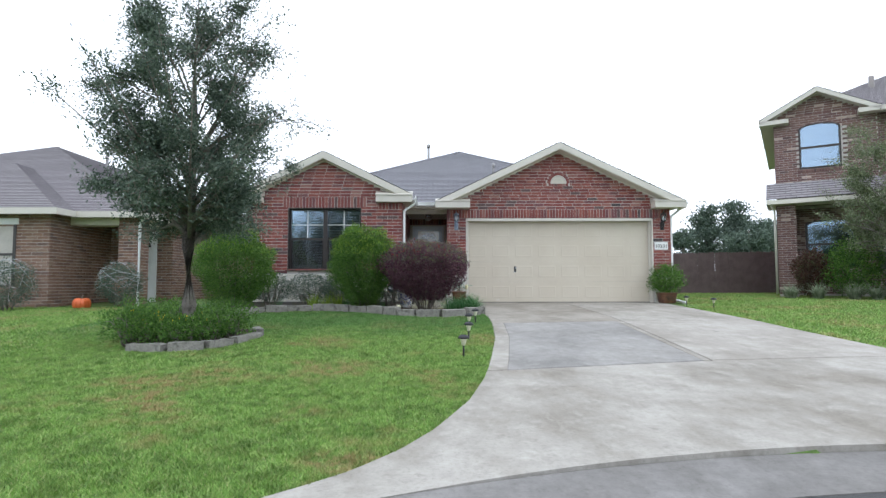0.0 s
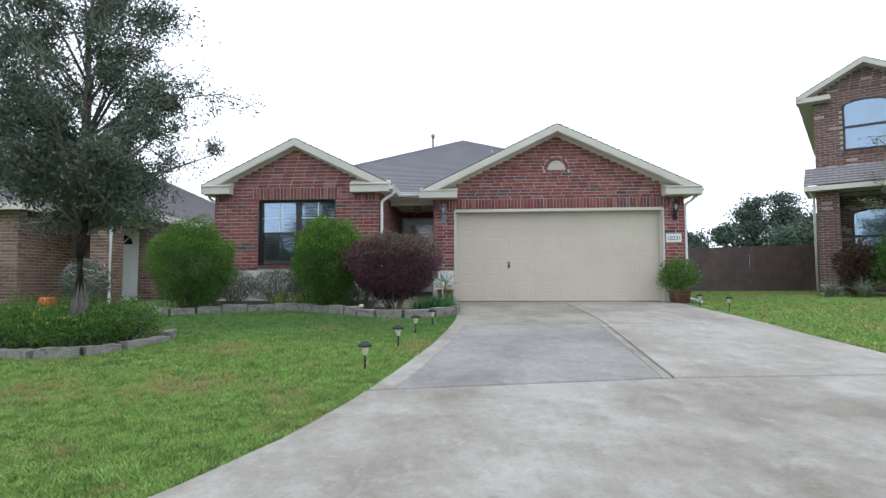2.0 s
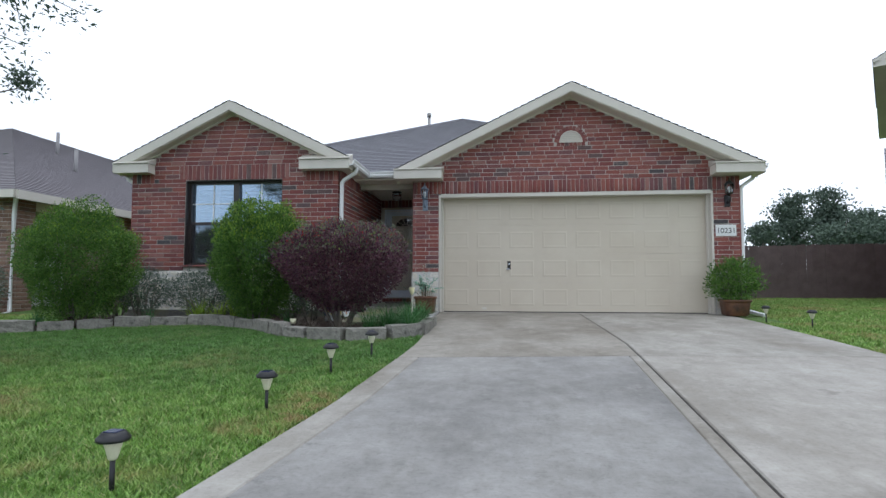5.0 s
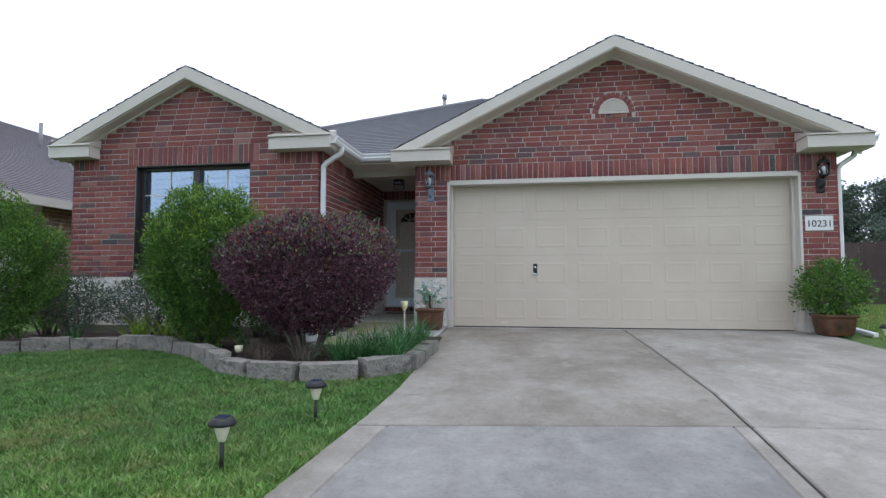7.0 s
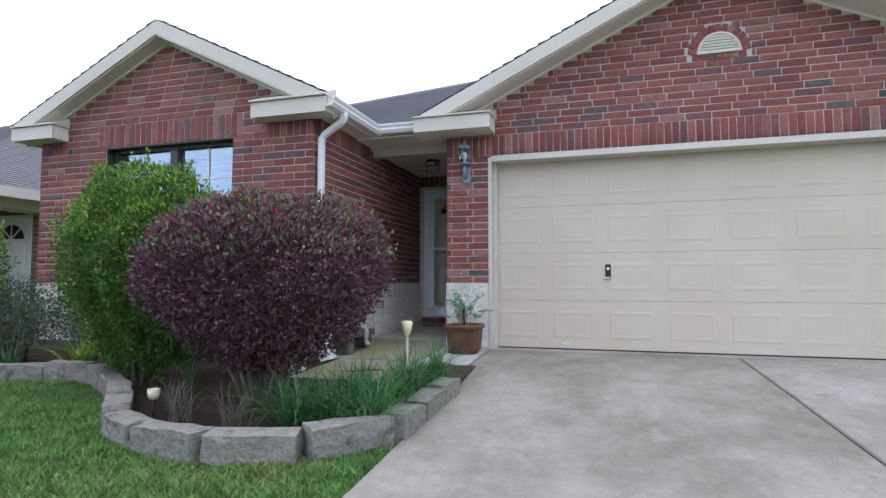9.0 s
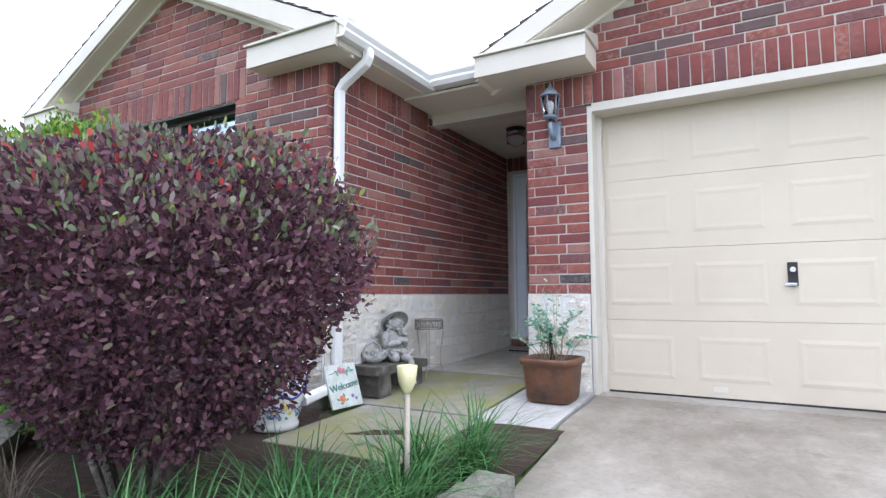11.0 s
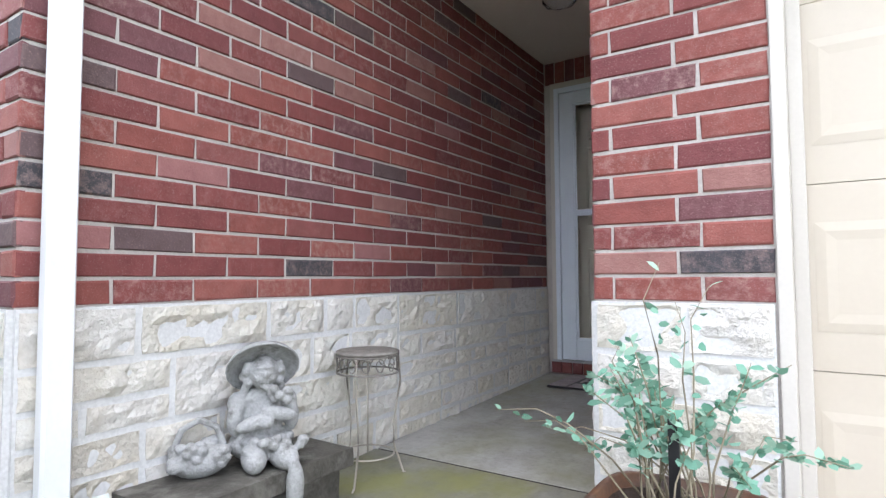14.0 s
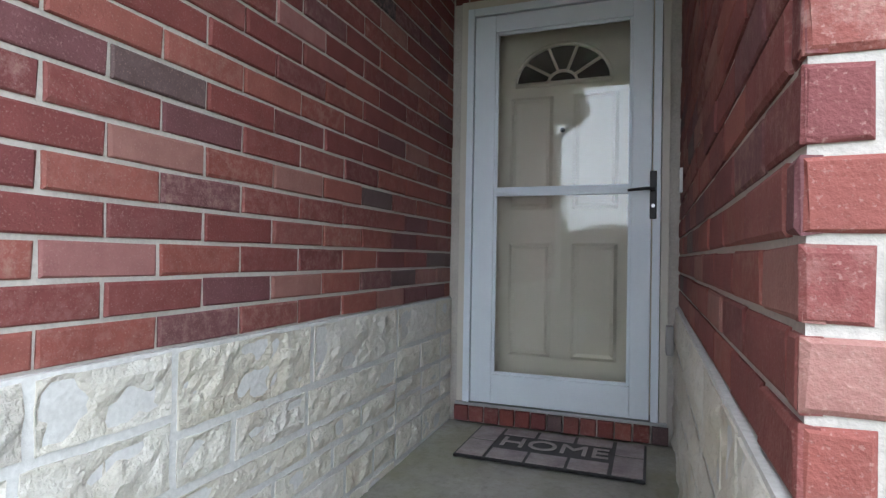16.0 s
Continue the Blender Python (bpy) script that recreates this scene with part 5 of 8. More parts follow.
def shell_points(n, radii, rng, inner=0.55, lumps=0.16, seed=0.0, zmin=-1.0, freq=2.2):
    """Points in the outer part of a lumpy ellipsoid, and their outward ways."""
    v = rng.normal(size=(n, 3))
    v /= np.linalg.norm(v, axis=1, keepdims=True)
    k = np.array([noise.noise(Vector((p[0] * freq + seed, p[1] * freq - seed, p[2] * freq + 3 * seed))) for p in v])
    k2 = np.array([noise.noise(Vector((p[0] * 6 - seed, p[1] * 6 + seed, p[2] * 6))) for p in v])
    r = (1 + lumps * k * 2 + lumps * 0.7 * k2) * np.maximum(inner, rng.uniform(0, 1, n) ** 0.28)
    p = v * r[:, None]
    ok = p[:, 2] > zmin
    return (p * np.array(radii))[ok], v[ok]


def flared(p, v, radii, flare, rng, thin):
    """Draws the lower crown in towards the stems, thins it, flattens the top and spreads some sprays."""
    if not flare:
        return p, v
    h = p[:, 2] / radii[2]
    p = p.copy()
    pull = 1 - flare * np.clip(0.15 - h, 0, 1) ** 1.3
    p[:, 0] *= pull
    p[:, 1] *= pull
    p[:, 2] = np.where(h > 0, radii[2] * np.clip(h, 0, None) ** (1 - 0.35 * flare), p[:, 2])
    clump = np.sin(p[:, 0] * 13 + 1.7 * np.sin(p[:, 2] * 9)) * np.sin(p[:, 1] * 12 + 2 + p[:, 2] * 7)
    p *= (1 + 0.09 * flare * np.maximum(clump, -0.4))[:, None]
    if thin:
        keep = rng.random(len(p)) > np.clip(0.1 - h, 0, 0.9) * flare * 1.1 + np.clip(-clump - 0.35, 0, 0.6) * flare
        p, v = p[keep], v[keep]
    return p, v


def shrub(name, label, at, radii, n, leaf, width, material, seed, stems=7, foot=0.0, inner=0.6, lumps=0.16, extra=None, category="shrub", droop=0.0, oval=False, flare=0.0):
    """A shrub: bent stems from the ground and a crown of many small leaves."""
    rng = np.random.default_rng(seed)
    rr = random.Random(seed)
    t = thing(name, label, category, at)
    cz = foot + radii[2]
    bm = bmesh.new()
    for k in range(stems):
        a = 2 * math.pi * k / stems + rr.uniform(-0.3, 0.3)
        e = Vector((math.cos(a) * radii[0] * 0.6, math.sin(a) * radii[1] * 0.6, cz + radii[2] * rr.uniform(0.0, 0.6)))
        b = Vector((math.cos(a) * 0.07, math.sin(a) * 0.07, -0.05))
        tube(bm, [b, b.lerp(e, 0.35) + Vector((rr.uniform(-0.06, 0.06), rr.uniform(-0.06, 0.06), 0.05)), b.lerp(e, 0.7), e], [0.018, 0.014, 0.009, 0.004], 5)
        for q in range(3):
            s = b.lerp(e, rr.uniform(0.4, 0.8))
            f = s + Vector((rr.uniform(-0.3, 0.3) * radii[0], rr.uniform(-0.3, 0.3) * radii[1], rr.uniform(0.05, 0.35) * radii[2]))
            tube(bm, [s, s.lerp(f, 0.5) + Vector((0, 0, 0.03)), f], [0.008, 0.006, 0.003], 4)
    part("branchwork", bm, M_BARK, t)
    p, v = shell_points(n, radii, rng, inner, lumps, seed * 0.37, -0.92)
    p, v = flared(p, v, radii, flare, rng, True)
    d = v * 0.7 + rng.normal(size=p.shape) * 0.6 + np.array([0, 0, 0.35 - droop])
    p = p + np.array([0, 0, cz])
    vs, fs = leaf_arrays(p, d, leaf, width, rng, oval=oval)
    arrays("foliage", vs, fs, material, t)["kind"] = "stuff"
    # leaves of a second colour on the crown surface, only above zlow
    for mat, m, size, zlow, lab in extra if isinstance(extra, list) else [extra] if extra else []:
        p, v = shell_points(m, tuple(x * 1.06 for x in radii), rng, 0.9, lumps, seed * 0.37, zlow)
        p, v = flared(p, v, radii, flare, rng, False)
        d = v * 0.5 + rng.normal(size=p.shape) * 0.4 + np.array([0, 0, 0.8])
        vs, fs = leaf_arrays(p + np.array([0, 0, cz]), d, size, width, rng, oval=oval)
        arrays("upper_leaves", vs, fs, mat, t, label=lab)["kind"] = "stuff"
    return t


# ---- bed in front of the bay ----
BED_EDGE = [(0.99, 12.655), (1.04, 11.6), (1.06, 10.8), (1.04, 10.22), (0.66, 9.98), (0.21, 9.88), (-0.29, 9.95), (-0.68, 10.15), (-0.98, 10.52), (-1.5, 10.95), (-2.1, 11.28), (-2.8, 11.22), (-3.3, 10.98), (-3.8, 10.55), (-4.43, 10.1), (-5.0, 9.85)]


def bed_sheet(name, outline, lift, material, label):
    bm = bmesh.new()
    bm.faces.new([bm.verts.new((x, y, 0)) for x, y in outline])
    bmesh.ops.triangulate(bm, faces=bm.faces[:])
    bmesh.ops.subdivide_edges(bm, edges=bm.edges[:], cuts=3, use_grid_fill=True)
    for v in bm.verts:
        v.co.z = slope(v.co.y) + lift + noise.noise(Vector((v.co.x * 3, v.co.y * 3, 0))) * 0.015
    bmesh.ops.recalc_face_normals(bm, faces=bm.faces)
    if sum(f.normal.z for f in bm.faces) < 0:
        bmesh.ops.reverse_faces(bm, faces=bm.faces[:])
    return tagged(part(name, bm, material), label, "flower bed", kind="structure")


bed_sheet("flower_bed", BED_EDGE + [(-5.0, 12.7), (-4.45, 12.5), (-0.72, 12.5), (-0.3, 12.3), (0.4, 12.655)], 0.01, M_MULCH, "dark mulch bed before the house wall")


def border_stones(pts, group, height, thick, seed, lo=0.36, hi=0.56):
    """Rough limestone blocks set end to end along a line."""
    rr = random.Random(seed)
    P = [Vector((x, y, 0)) for x, y in pts]
    run = [0.0]
    for a, b in zip(P, P[1:]):
        run.append(run[-1] + (b - a).length)

    def at(s):
        k = max(i for i in range(len(run) - 1) if run[i] <= s or i == 0)
        return P[k].lerp(P[k + 1], min(1, (s - run[k]) / (run[k + 1] - run[k])))
    s = 0.0
    while s < run[-1] - 0.12:
        e = min(run[-1], s + rr.uniform(lo, hi))
        a, b = at(s), at(e)
        L, c = (b - a).length - 0.034, (a + b) / 2
        h = height * rr.uniform(0.85, 1.12)
        bm = bmesh.new()
        box(bm, (-L / 2, -thick / 2, -0.06), (L / 2, thick / 2, h))
        bmesh.ops.subdivide_edges(bm, edges=bm.edges[:], cuts=4, use_grid_fill=True)
        sd = Vector((s * 5, seed, 0))
        for v in bm.verts:
            n1 = noise.noise_vector(v.co * 5 + sd) * 0.018 + noise.noise_vector(v.co * 17 + sd) * 0.01
            v.co += n1
            if v.co.z > h * 0.8:
                edge = max(abs(v.co.x) / (L / 2), abs(v.co.y) / (thick / 2))
                if edge > 0.9:
                    v.co.z -= 0.006
        ob = part("border_stone", bm, M_BORDER)
        ob.matrix_world = pose(c.x, c.y, slope(c.y), 0, 0, math.degrees(math.atan2(b.y - a.y, b.x - a.x)))
        tagged(ob, "rough weathered limestone block edging a flower bed", "stone", group)
        s = e


border_stones(BED_EDGE[1:], "edging of the house bed", 0.15, 0.15, 4, 0.36, 0.56)

ISLAND = [(-3.2 + 0.84 * math.cos(a) * (1 + 0.04 * math.sin(3 * a)), 6.92 + 1.02 * math.sin(a)) for a in np.linspace(0, 2 * math.pi, 24, endpoint=False)]
bed_sheet("island_bed", ISLAND, 0.03, M_MULCH, "dark mulch of the round bed under the tree")
border_stones([ISLAND[k % 24] for k in range(16, 28)], "edging of the round bed", 0.1, 0.14, 9, 0.4, 0.75)

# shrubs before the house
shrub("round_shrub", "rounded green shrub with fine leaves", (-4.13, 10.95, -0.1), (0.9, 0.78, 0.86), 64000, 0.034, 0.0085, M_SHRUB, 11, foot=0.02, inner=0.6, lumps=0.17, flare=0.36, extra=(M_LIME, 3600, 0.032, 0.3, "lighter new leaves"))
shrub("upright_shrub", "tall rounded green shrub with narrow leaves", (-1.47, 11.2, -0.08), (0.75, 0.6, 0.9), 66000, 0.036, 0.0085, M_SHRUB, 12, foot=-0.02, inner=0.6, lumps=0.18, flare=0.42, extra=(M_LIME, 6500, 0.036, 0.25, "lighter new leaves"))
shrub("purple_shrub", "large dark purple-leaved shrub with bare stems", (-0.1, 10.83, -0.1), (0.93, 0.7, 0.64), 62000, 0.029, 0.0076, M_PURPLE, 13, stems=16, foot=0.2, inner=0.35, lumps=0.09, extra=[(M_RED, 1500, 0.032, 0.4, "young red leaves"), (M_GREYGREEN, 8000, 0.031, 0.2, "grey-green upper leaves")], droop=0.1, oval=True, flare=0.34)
shrub("wispy_shrub", "thin wispy shrub by the house wall", (-2.75, 11.9, -0.05), (0.6, 0.3, 0.34), 6500, 0.03, 0.008, M_OAK, 14, foot=0.1, inner=0.2)
shrub("wispy_shrub", "thin dry shrub by the stone base", (-3.6, 11.7, -0.05), (0.45, 0.3, 0.36), 5000, 0.03, 0.008, M_OAK, 15, foot=0.1, inner=0.2)
shrub("wispy_shrub", "thin dark shrub by the stone base", (-2.2, 12.25, -0.05), (0.4, 0.25, 0.33), 4200, 0.03, 0.008, M_OAK, 18, foot=0.06, inner=0.2)
shrub("wispy_shrub", "thin dark shrub by the stone base", (-4.35, 12.1, -0.05), (0.4, 0.3, 0.3), 3600, 0.03, 0.008, M_SHRUB, 19, foot=0.06, inner=0.2)
shrub("small_shrub", "small dark shrub behind the larger ones", (-0.95, 11.95, -0.05), (0.35, 0.3, 0.34), 1700, 0.035, 0.01, M_OAK, 16, foot=0.08, inner=0.2)
shrub("low_shrub", "low dark leafy plant in the bed", (-1.35, 12.3, -0.03), (0.26, 0.18, 0.24), 1500, 0.035, 0.01, M_SHRUB, 17, foot=0.05, inner=0.2)


def tuft(name, label, at, n, length, spread_, material, seed, width=0.006, category="plant"):
    """Arching strap leaves from one root."""
    rr = random.Random(seed)
    t = thing(name, label, category, at)
    vs, fs = [], []
    for _ in range(n):
        a, L, lean = rr.uniform(0, 2 * math.pi), length * rr.uniform(0.6, 1.15), spread_ * rr.uniform(0.3, 1.2)
        d, s = Vector((math.cos(a), math.sin(a), 0)), Vector((-math.sin(a), math.cos(a), 0)) * width
        root = Vector((rr.uniform(-1, 1), rr.uniform(-1, 1), 0)) * length * 0.16
        for k in range(5):
            f = k / 4
            p = root + d * L * lean * f * (0.5 + 0.5 * f) + Vector((0, 0, L * (f - lean * 0.55 * f ** 2.4)))
            w = 1 - f * 0.85
            vs += [tuple(p - s * w), tuple(p + s * w)]
        i = len(vs) - 10
        fs += [(i + 2 * k, i + 2 * k + 1, i + 2 * k + 3, i + 2 * k + 2) for k in range(4)]
    arrays("foliage", vs, fs, material, t)["kind"] = "stuff"
    return t


rt = random.Random(2)
for k, (x, y) in enumerate([(0.82, 10.75), (0.62, 10.5), (0.85, 11.15), (0.72, 11.5), (0.55, 10.95), (0.86, 11.75), (0.42, 10.4), (0.9, 10.45)]):
    tuft("grass_clump", "dark green strap-leaved border grass", (x, y, slope(y) + 0.01), 150, 0.46, 1.05, M_LIRIOPE, 30 + k)
for k, (x, y) in enumerate([(-0.35, 10.35), (0.1, 10.3), (-0.62, 10.6)]):
    tuft("dry_grass_clump", "dry brownish strap-leaved grass", (x, y, slope(y) + 0.01), 60, 0.34, 0.8, M_DRYGRASS, 50 + k, 0.004)
for k, (x, y) in enumerate([(-2.35, 11.7), (-2.1, 11.85), (-2.6, 11.55)]):
    tuft("fern", "lime green strap-leaved fern", (x, y, slope(y) + 0.01), 46, 0.5, 0.9, M_LIME, 60 + k, 0.012)
for k, (x, y) in enumerate([(-4.7, 10.9), (-3.3, 11.4), (-1.9, 11.6), (-1.0, 11.2)]):
    tuft("grass_clump", "dark green strap-leaved border grass", (x, y, slope(y) + 0.01), 50, 0.3, 0.7, M_LIRIOPE, 70 + k)

# plants of the round bed
rs = np.random.default_rng(5)
for k in range(11):
    a, r = 2 * math.pi * k / 11, rs.uniform(0.4, 0.72)
    x_, y_ = -3.36 + r * 0.95 * math.cos(a), 6.92 + r * math.sin(a)
    shrub("bedding_plant", "low green bedding plant with small flowers" if k in (8, 9) else "low green bedding plant", (x_, y_, slope(y_)), (0.36, 0.36, rs.uniform(0.17, 0.27)), 2300, 0.042, 0.008, M_SHRUB, 80 + k, stems=6, foot=0.03, inner=0.2, lumps=0.3, category="plant",
          extra=(M_YELLOW, 60, 0.03, 0.2, "yellow flowers") if k in (8, 9) else None)


# ---- tree ----
def oak(at, height, seed, n_leaf, crown, leaf, name="oak_tree", label="young live oak with a grey trunk and loose crown", material=None, trunk_r=0.1):
    """Tapered trunk, limbs and twigs; small leaves in clumps round the twig ends."""
    rr = random.Random(seed)
    rng = np.random.default_rng(seed)
    t = thing(name, label, "tree", at)
    cz, rx, rz = crown
    bm = bmesh.new()
    spine = [Vector((0, 0, -0.15)), Vector((0.02, 0, 0.5)), Vector((-0.03, 0.03, 1.3)), Vector((0.04, -0.02, cz)), Vector((0.0, 0.03, cz + rz * 0.5)), Vector((0.05, 0, height))]
    tube(bm, spine, [trunk_r * 1.35, trunk_r, trunk_r * 0.85, trunk_r * 0.45, trunk_r * 0.2, 0.005], 10)
    ends = []
    for k in range(54):
        f = (k + 0.5) / 54
        z = cz - rz * 0.84 + f * (height - cz + rz * 0.64)
        a = k * 2.4 + rr.uniform(-0.7, 0.7)
        env = max(0.12, math.sqrt(max(0.02, 1 - ((z - cz + 0.1) / (rz * 1.15)) ** 2))) * rx
        L = env * rr.uniform(0.45, 1.2)
        b = Vector((0, 0, max(1.3 + 0.5 * rr.random(), z - L * rr.uniform(0.6, 1.4))))
        e = Vector((math.cos(a) * L, math.sin(a) * L, z + L * rr.uniform(-0.1, 0.4)))
        m = b.lerp(e, 0.5) + Vector((rr.uniform(-0.1, 0.1), rr.uniform(-0.1, 0.1), rr.uniform(-0.05, 0.18)))
        r0 = trunk_r * 0.4 * (1 - 0.65 * f)
        tube(bm, [b, b.lerp(m, 0.5) + Vector((0, 0, 0.04)), m, e], [r0, r0 * 0.8, r0 * 0.5, 0.004], 6)
        for q in range(9):
            s = m.lerp(e, rr.uniform(-0.3, 1.0))
            w = s + Vector((rr.uniform(-1, 1), rr.uniform(-1, 1), rr.uniform(-0.6, 0.9))) * 0.4 * min(1, rx / 1.4)
            tube(bm, [s, s.lerp(w, 0.5) + Vector((0, 0, 0.03)), w], [0.007, 0.005, 0.002], 4)
            ends.append((s, w))
        ends.append((m, e))
    part("trunk", bm, M_BARK, t)
    odds = rng.exponential(1.0, len(ends)) ** 1.5 + 0.1
    odds *= np.array([1.6 if math.hypot(e.x, e.y) < rx * 0.75 else 0.8 for _, e in ends])
    pick = rng.choice(len(ends), n_leaf, p=odds / odds.sum())
    s, e = np.array([tuple(p) for p, _ in ends])[pick], np.array([tuple(q) for _, q in ends])[pick]
    f = rng.uniform(0.15, 1.1, (n_leaf, 1))
    p = s + (e - s) * f + rng.normal(size=(n_leaf, 3)) * np.array([0.075, 0.075, 0.06]) * min(1.5, rx / 1.4)
    d = (e - s) + rng.normal(size=(n_leaf, 3)) * 0.35
    vs, fs = leaf_arrays(p, d, leaf, leaf * 0.2, rng)
    arrays("crown", vs, fs, material or M_OAK, t)
    return t


oak((-3.17, 6.65, slope(6.65)), 4.85, 21, 78000, (2.95, 1.5, 1.75), 0.054)


# ---- path lights ----
def path_light(at, group, label="black solar path light with a flat cap", h=0.235):
    t = thing("path_light", label, "path light", at, group)
    bm = bmesh.new()
    tube(bm, [(0, 0, -0.05), (0, 0, h - 0.105)], 0.011, 8)
    part("stake", bm, M_BLACK, t)
    bm = bmesh.new()
    lathe(bm, [(0.015, h - 0.11), (0.019, h - 0.104), (0.036, h - 0.045), (0.036, h - 0.035)], seg=16)
    part("lens", bm, plain("frosted_lens", (0.68, 0.66, 0.5), 0.3), t, "frosted pale lens")
    bm = bmesh.new()
    lathe(bm, [(0.035, h - 0.036), (0.066, h - 0.03), (0.068, h - 0.018), (0.052, h - 0.002), (0.046, h + 0.006), (0.0001, h + 0.008)], seg=20)
    part("cap", bm, M_BLACK, t)
    bm = bmesh.new()
    box(bm, (-0.028, -0.028, h + 0.007), (0.028, 0.028, h + 0.012), 0.002)
    part("solar_panel", bm, plain("solar_cell", (0.03, 0.04, 0.09), 0.2), t)


for x, y in ((0.5, 5.57), (0.62, 6.82), (0.68, 7.95), (0.83, 8.76)):
    path_light((x, y, slope(y)), "path lights along the lawn edge")
for x, y in ((6.36, 11.7), (6.1, 12.5)):
    path_light((x, y, slope(y)), "path lights along the driveway edge")
t_ = thing("cup_light", "garden light with a pale yellow cup on a stake", "garden light", (0.79, 11.32, slope(11.32)))
bm_ = bmesh.new()
tube(bm_, [(0, 0, -0.05), (0, 0, 0.46)], 0.012, 8)
part("stake", bm_, M_WIRE, t_)
bm_ = bmesh.new()
lathe(bm_, [(0.012, 0.455), (0.022, 0.47), (0.034, 0.5), (0.041, 0.56), (0.037, 0.562), (0.03, 0.51), (0.015, 0.48)], seg=20)
part("cup", bm_, plain("yellowed_plastic", (0.72, 0.68, 0.4), 0.35), t_, "pale yellow cup")
t_ = thing("cup_light", "low garden light with a pale cup between plants", "garden light", (-0.62, 10.42, slope(10.42)))
bm_ = bmesh.new()
tube(bm_, [(0, 0, -0.05), (0, 0, 0.14)], 0.011, 8)
part("stake", bm_, M_BLACK, t_)
bm_ = bmesh.new()
lathe(bm_, [(0.02, 0.12), (0.035, 0.14), (0.04, 0.19), (0.036, 0.19), (0.02, 0.15)], seg=16)
part("cup", bm_, plain("yellowed_plastic_b", (0.68, 0.66, 0.45), 0.35), t_)


# ---- porch things ----
def glazed_pot():
    t = thing("glazed_pot", "white ceramic flower pot with blue and yellow painted flowers", "flower pot", (-0.58, 11.98, porch_z(11.98) - 0.004))
    m, n, l, b = shader("painted_glaze")
    b.inputs["Base Color"].default_value, b.inputs["Roughness"].default_value = (0.7, 0.71, 0.7, 1), 0.18
    c = mixc(n, l, ramp_node(n, l, noise_node(n, l, 30, 3), [(0.45, (0, 0, 0)), (0.6, (0.4,) * 3)]), (0.7, 0.71, 0.7), (0.55, 0.6, 0.66))
    l.new(c, b.inputs["Base Color"])
    bm = bmesh.new()
    lathe(bm, [(0.13, 0.0), (0.135, 0.03), (0.125, 0.05), (0.15, 0.12), (0.178, 0.25), (0.188, 0.33), (0.205, 0.35), (0.21, 0.37), (0.205, 0.385), (0.18, 0.385), (0.172, 0.35), (0.16, 0.3)], seg=40)
    body = part("body", bm, m, t)
    blue, yel, grn = plain("cobalt_glaze", (0.05, 0.07, 0.36), 0.2), plain("yellow_glaze", (0.66, 0.55, 0.16), 0.25), plain("teal_glaze", (0.16, 0.36, 0.32), 0.25)
    pale, ink = plain("pale_blue_glaze", (0.34, 0.4, 0.62), 0.25), plain("ink_blue_glaze", (0.06, 0.1, 0.2), 0.25)

    def r_at(z):
        return float(np.interp(z, [0.05, 0.12, 0.25, 0.33], [0.125, 0.15, 0.178, 0.188]))

    def on(a, z, off=0.002):
        r = r_at(z) + off
        return Vector((r * math.cos(a), r * math.sin(a), z))
    def patch(bm, a, z, du, dz, turn=0.0, off=0.0025):
        """A painted oval that follows the curve of the pot."""
        c, ring_ = bm.verts.new(on(a, z, off)), []
        for q in range(10):
            g = 2 * math.pi * q / 10
            u, w = du * math.cos(g), dz * math.sin(g)
            u, w = u * math.cos(turn) - w * math.sin(turn), u * math.sin(turn) + w * math.cos(turn)
            ring_.append(bm.verts.new(on(a + u / r_at(z), z + w, off)))
        for q in range(10):
            bm.faces.new((c, ring_[q], ring_[(q + 1) % 10]))

    bm = bmesh.new()
    tube(bm, [(0.21 * math.cos(a), 0.21 * math.sin(a), 0.374) for a in np.linspace(0, 2 * math.pi, 49)], 0.0055, 5)
    part("rim_stripe", bm, blue, body, "cobalt blue stripe on the rim")
    bm = bmesh.new()
    for k in range(36):
        a = 2 * math.pi * k / 36
        tube(bm, [on(a + f * 2 * math.pi / 36, 0.332 - 0.011 * math.sin(f * math.pi), 0.003) for f in np.linspace(0, 1, 5)], 0.0035, 4)
    part("scalloped_edge", bm, m, body, "raised scallops under the rim")
    for k in range(5):
        a0 = 2 * math.pi * (k + 0.33) / 5
        bm = bmesh.new()
        tube(bm, [on(a0 + f * 2 * math.pi / 5, 0.25 - 0.062 * math.sin(f * math.pi), 0.0) for f in np.linspace(0, 1, 16)], 0.0085, 5)
        patch(bm, a0, 0.298, 0.02, 0.02)
        patch(bm, a0, 0.265, 0.009, 0.025)
        part("garland", bm, blue, body, "cobalt blue painted garland")
        for z, sz, ph in ((0.115, 0.027, 0.0), (0.262, 0.02, 0.52)):
            ac = a0 + ph * 2 * math.pi / 5
            bm = bmesh.new()
            for q in range(5):
                g = 2 * math.pi * q / 5 + 0.4
                patch(bm, ac + sz * math.cos(g) / r_at(z), z + sz * math.sin(g), sz * 0.72, sz * 0.5, g)
            flower = part("painted_flower", bm, blue, body, "blue painted flower")
            bm = bmesh.new()
            for q in range(5):
                g = 2 * math.pi * q / 5 + 0.4
                patch(bm, ac + sz * math.cos(g) / r_at(z), z + sz * math.sin(g), sz * 0.5, sz * 0.32, g, 0.0036)
            part("petal_light", bm, pale, flower)
            bm = bmesh.new()
            patch(bm, ac, z, sz * 0.42, sz * 0.42, 0.0, 0.0045)
            part("flower_centre", bm, yel, flower)
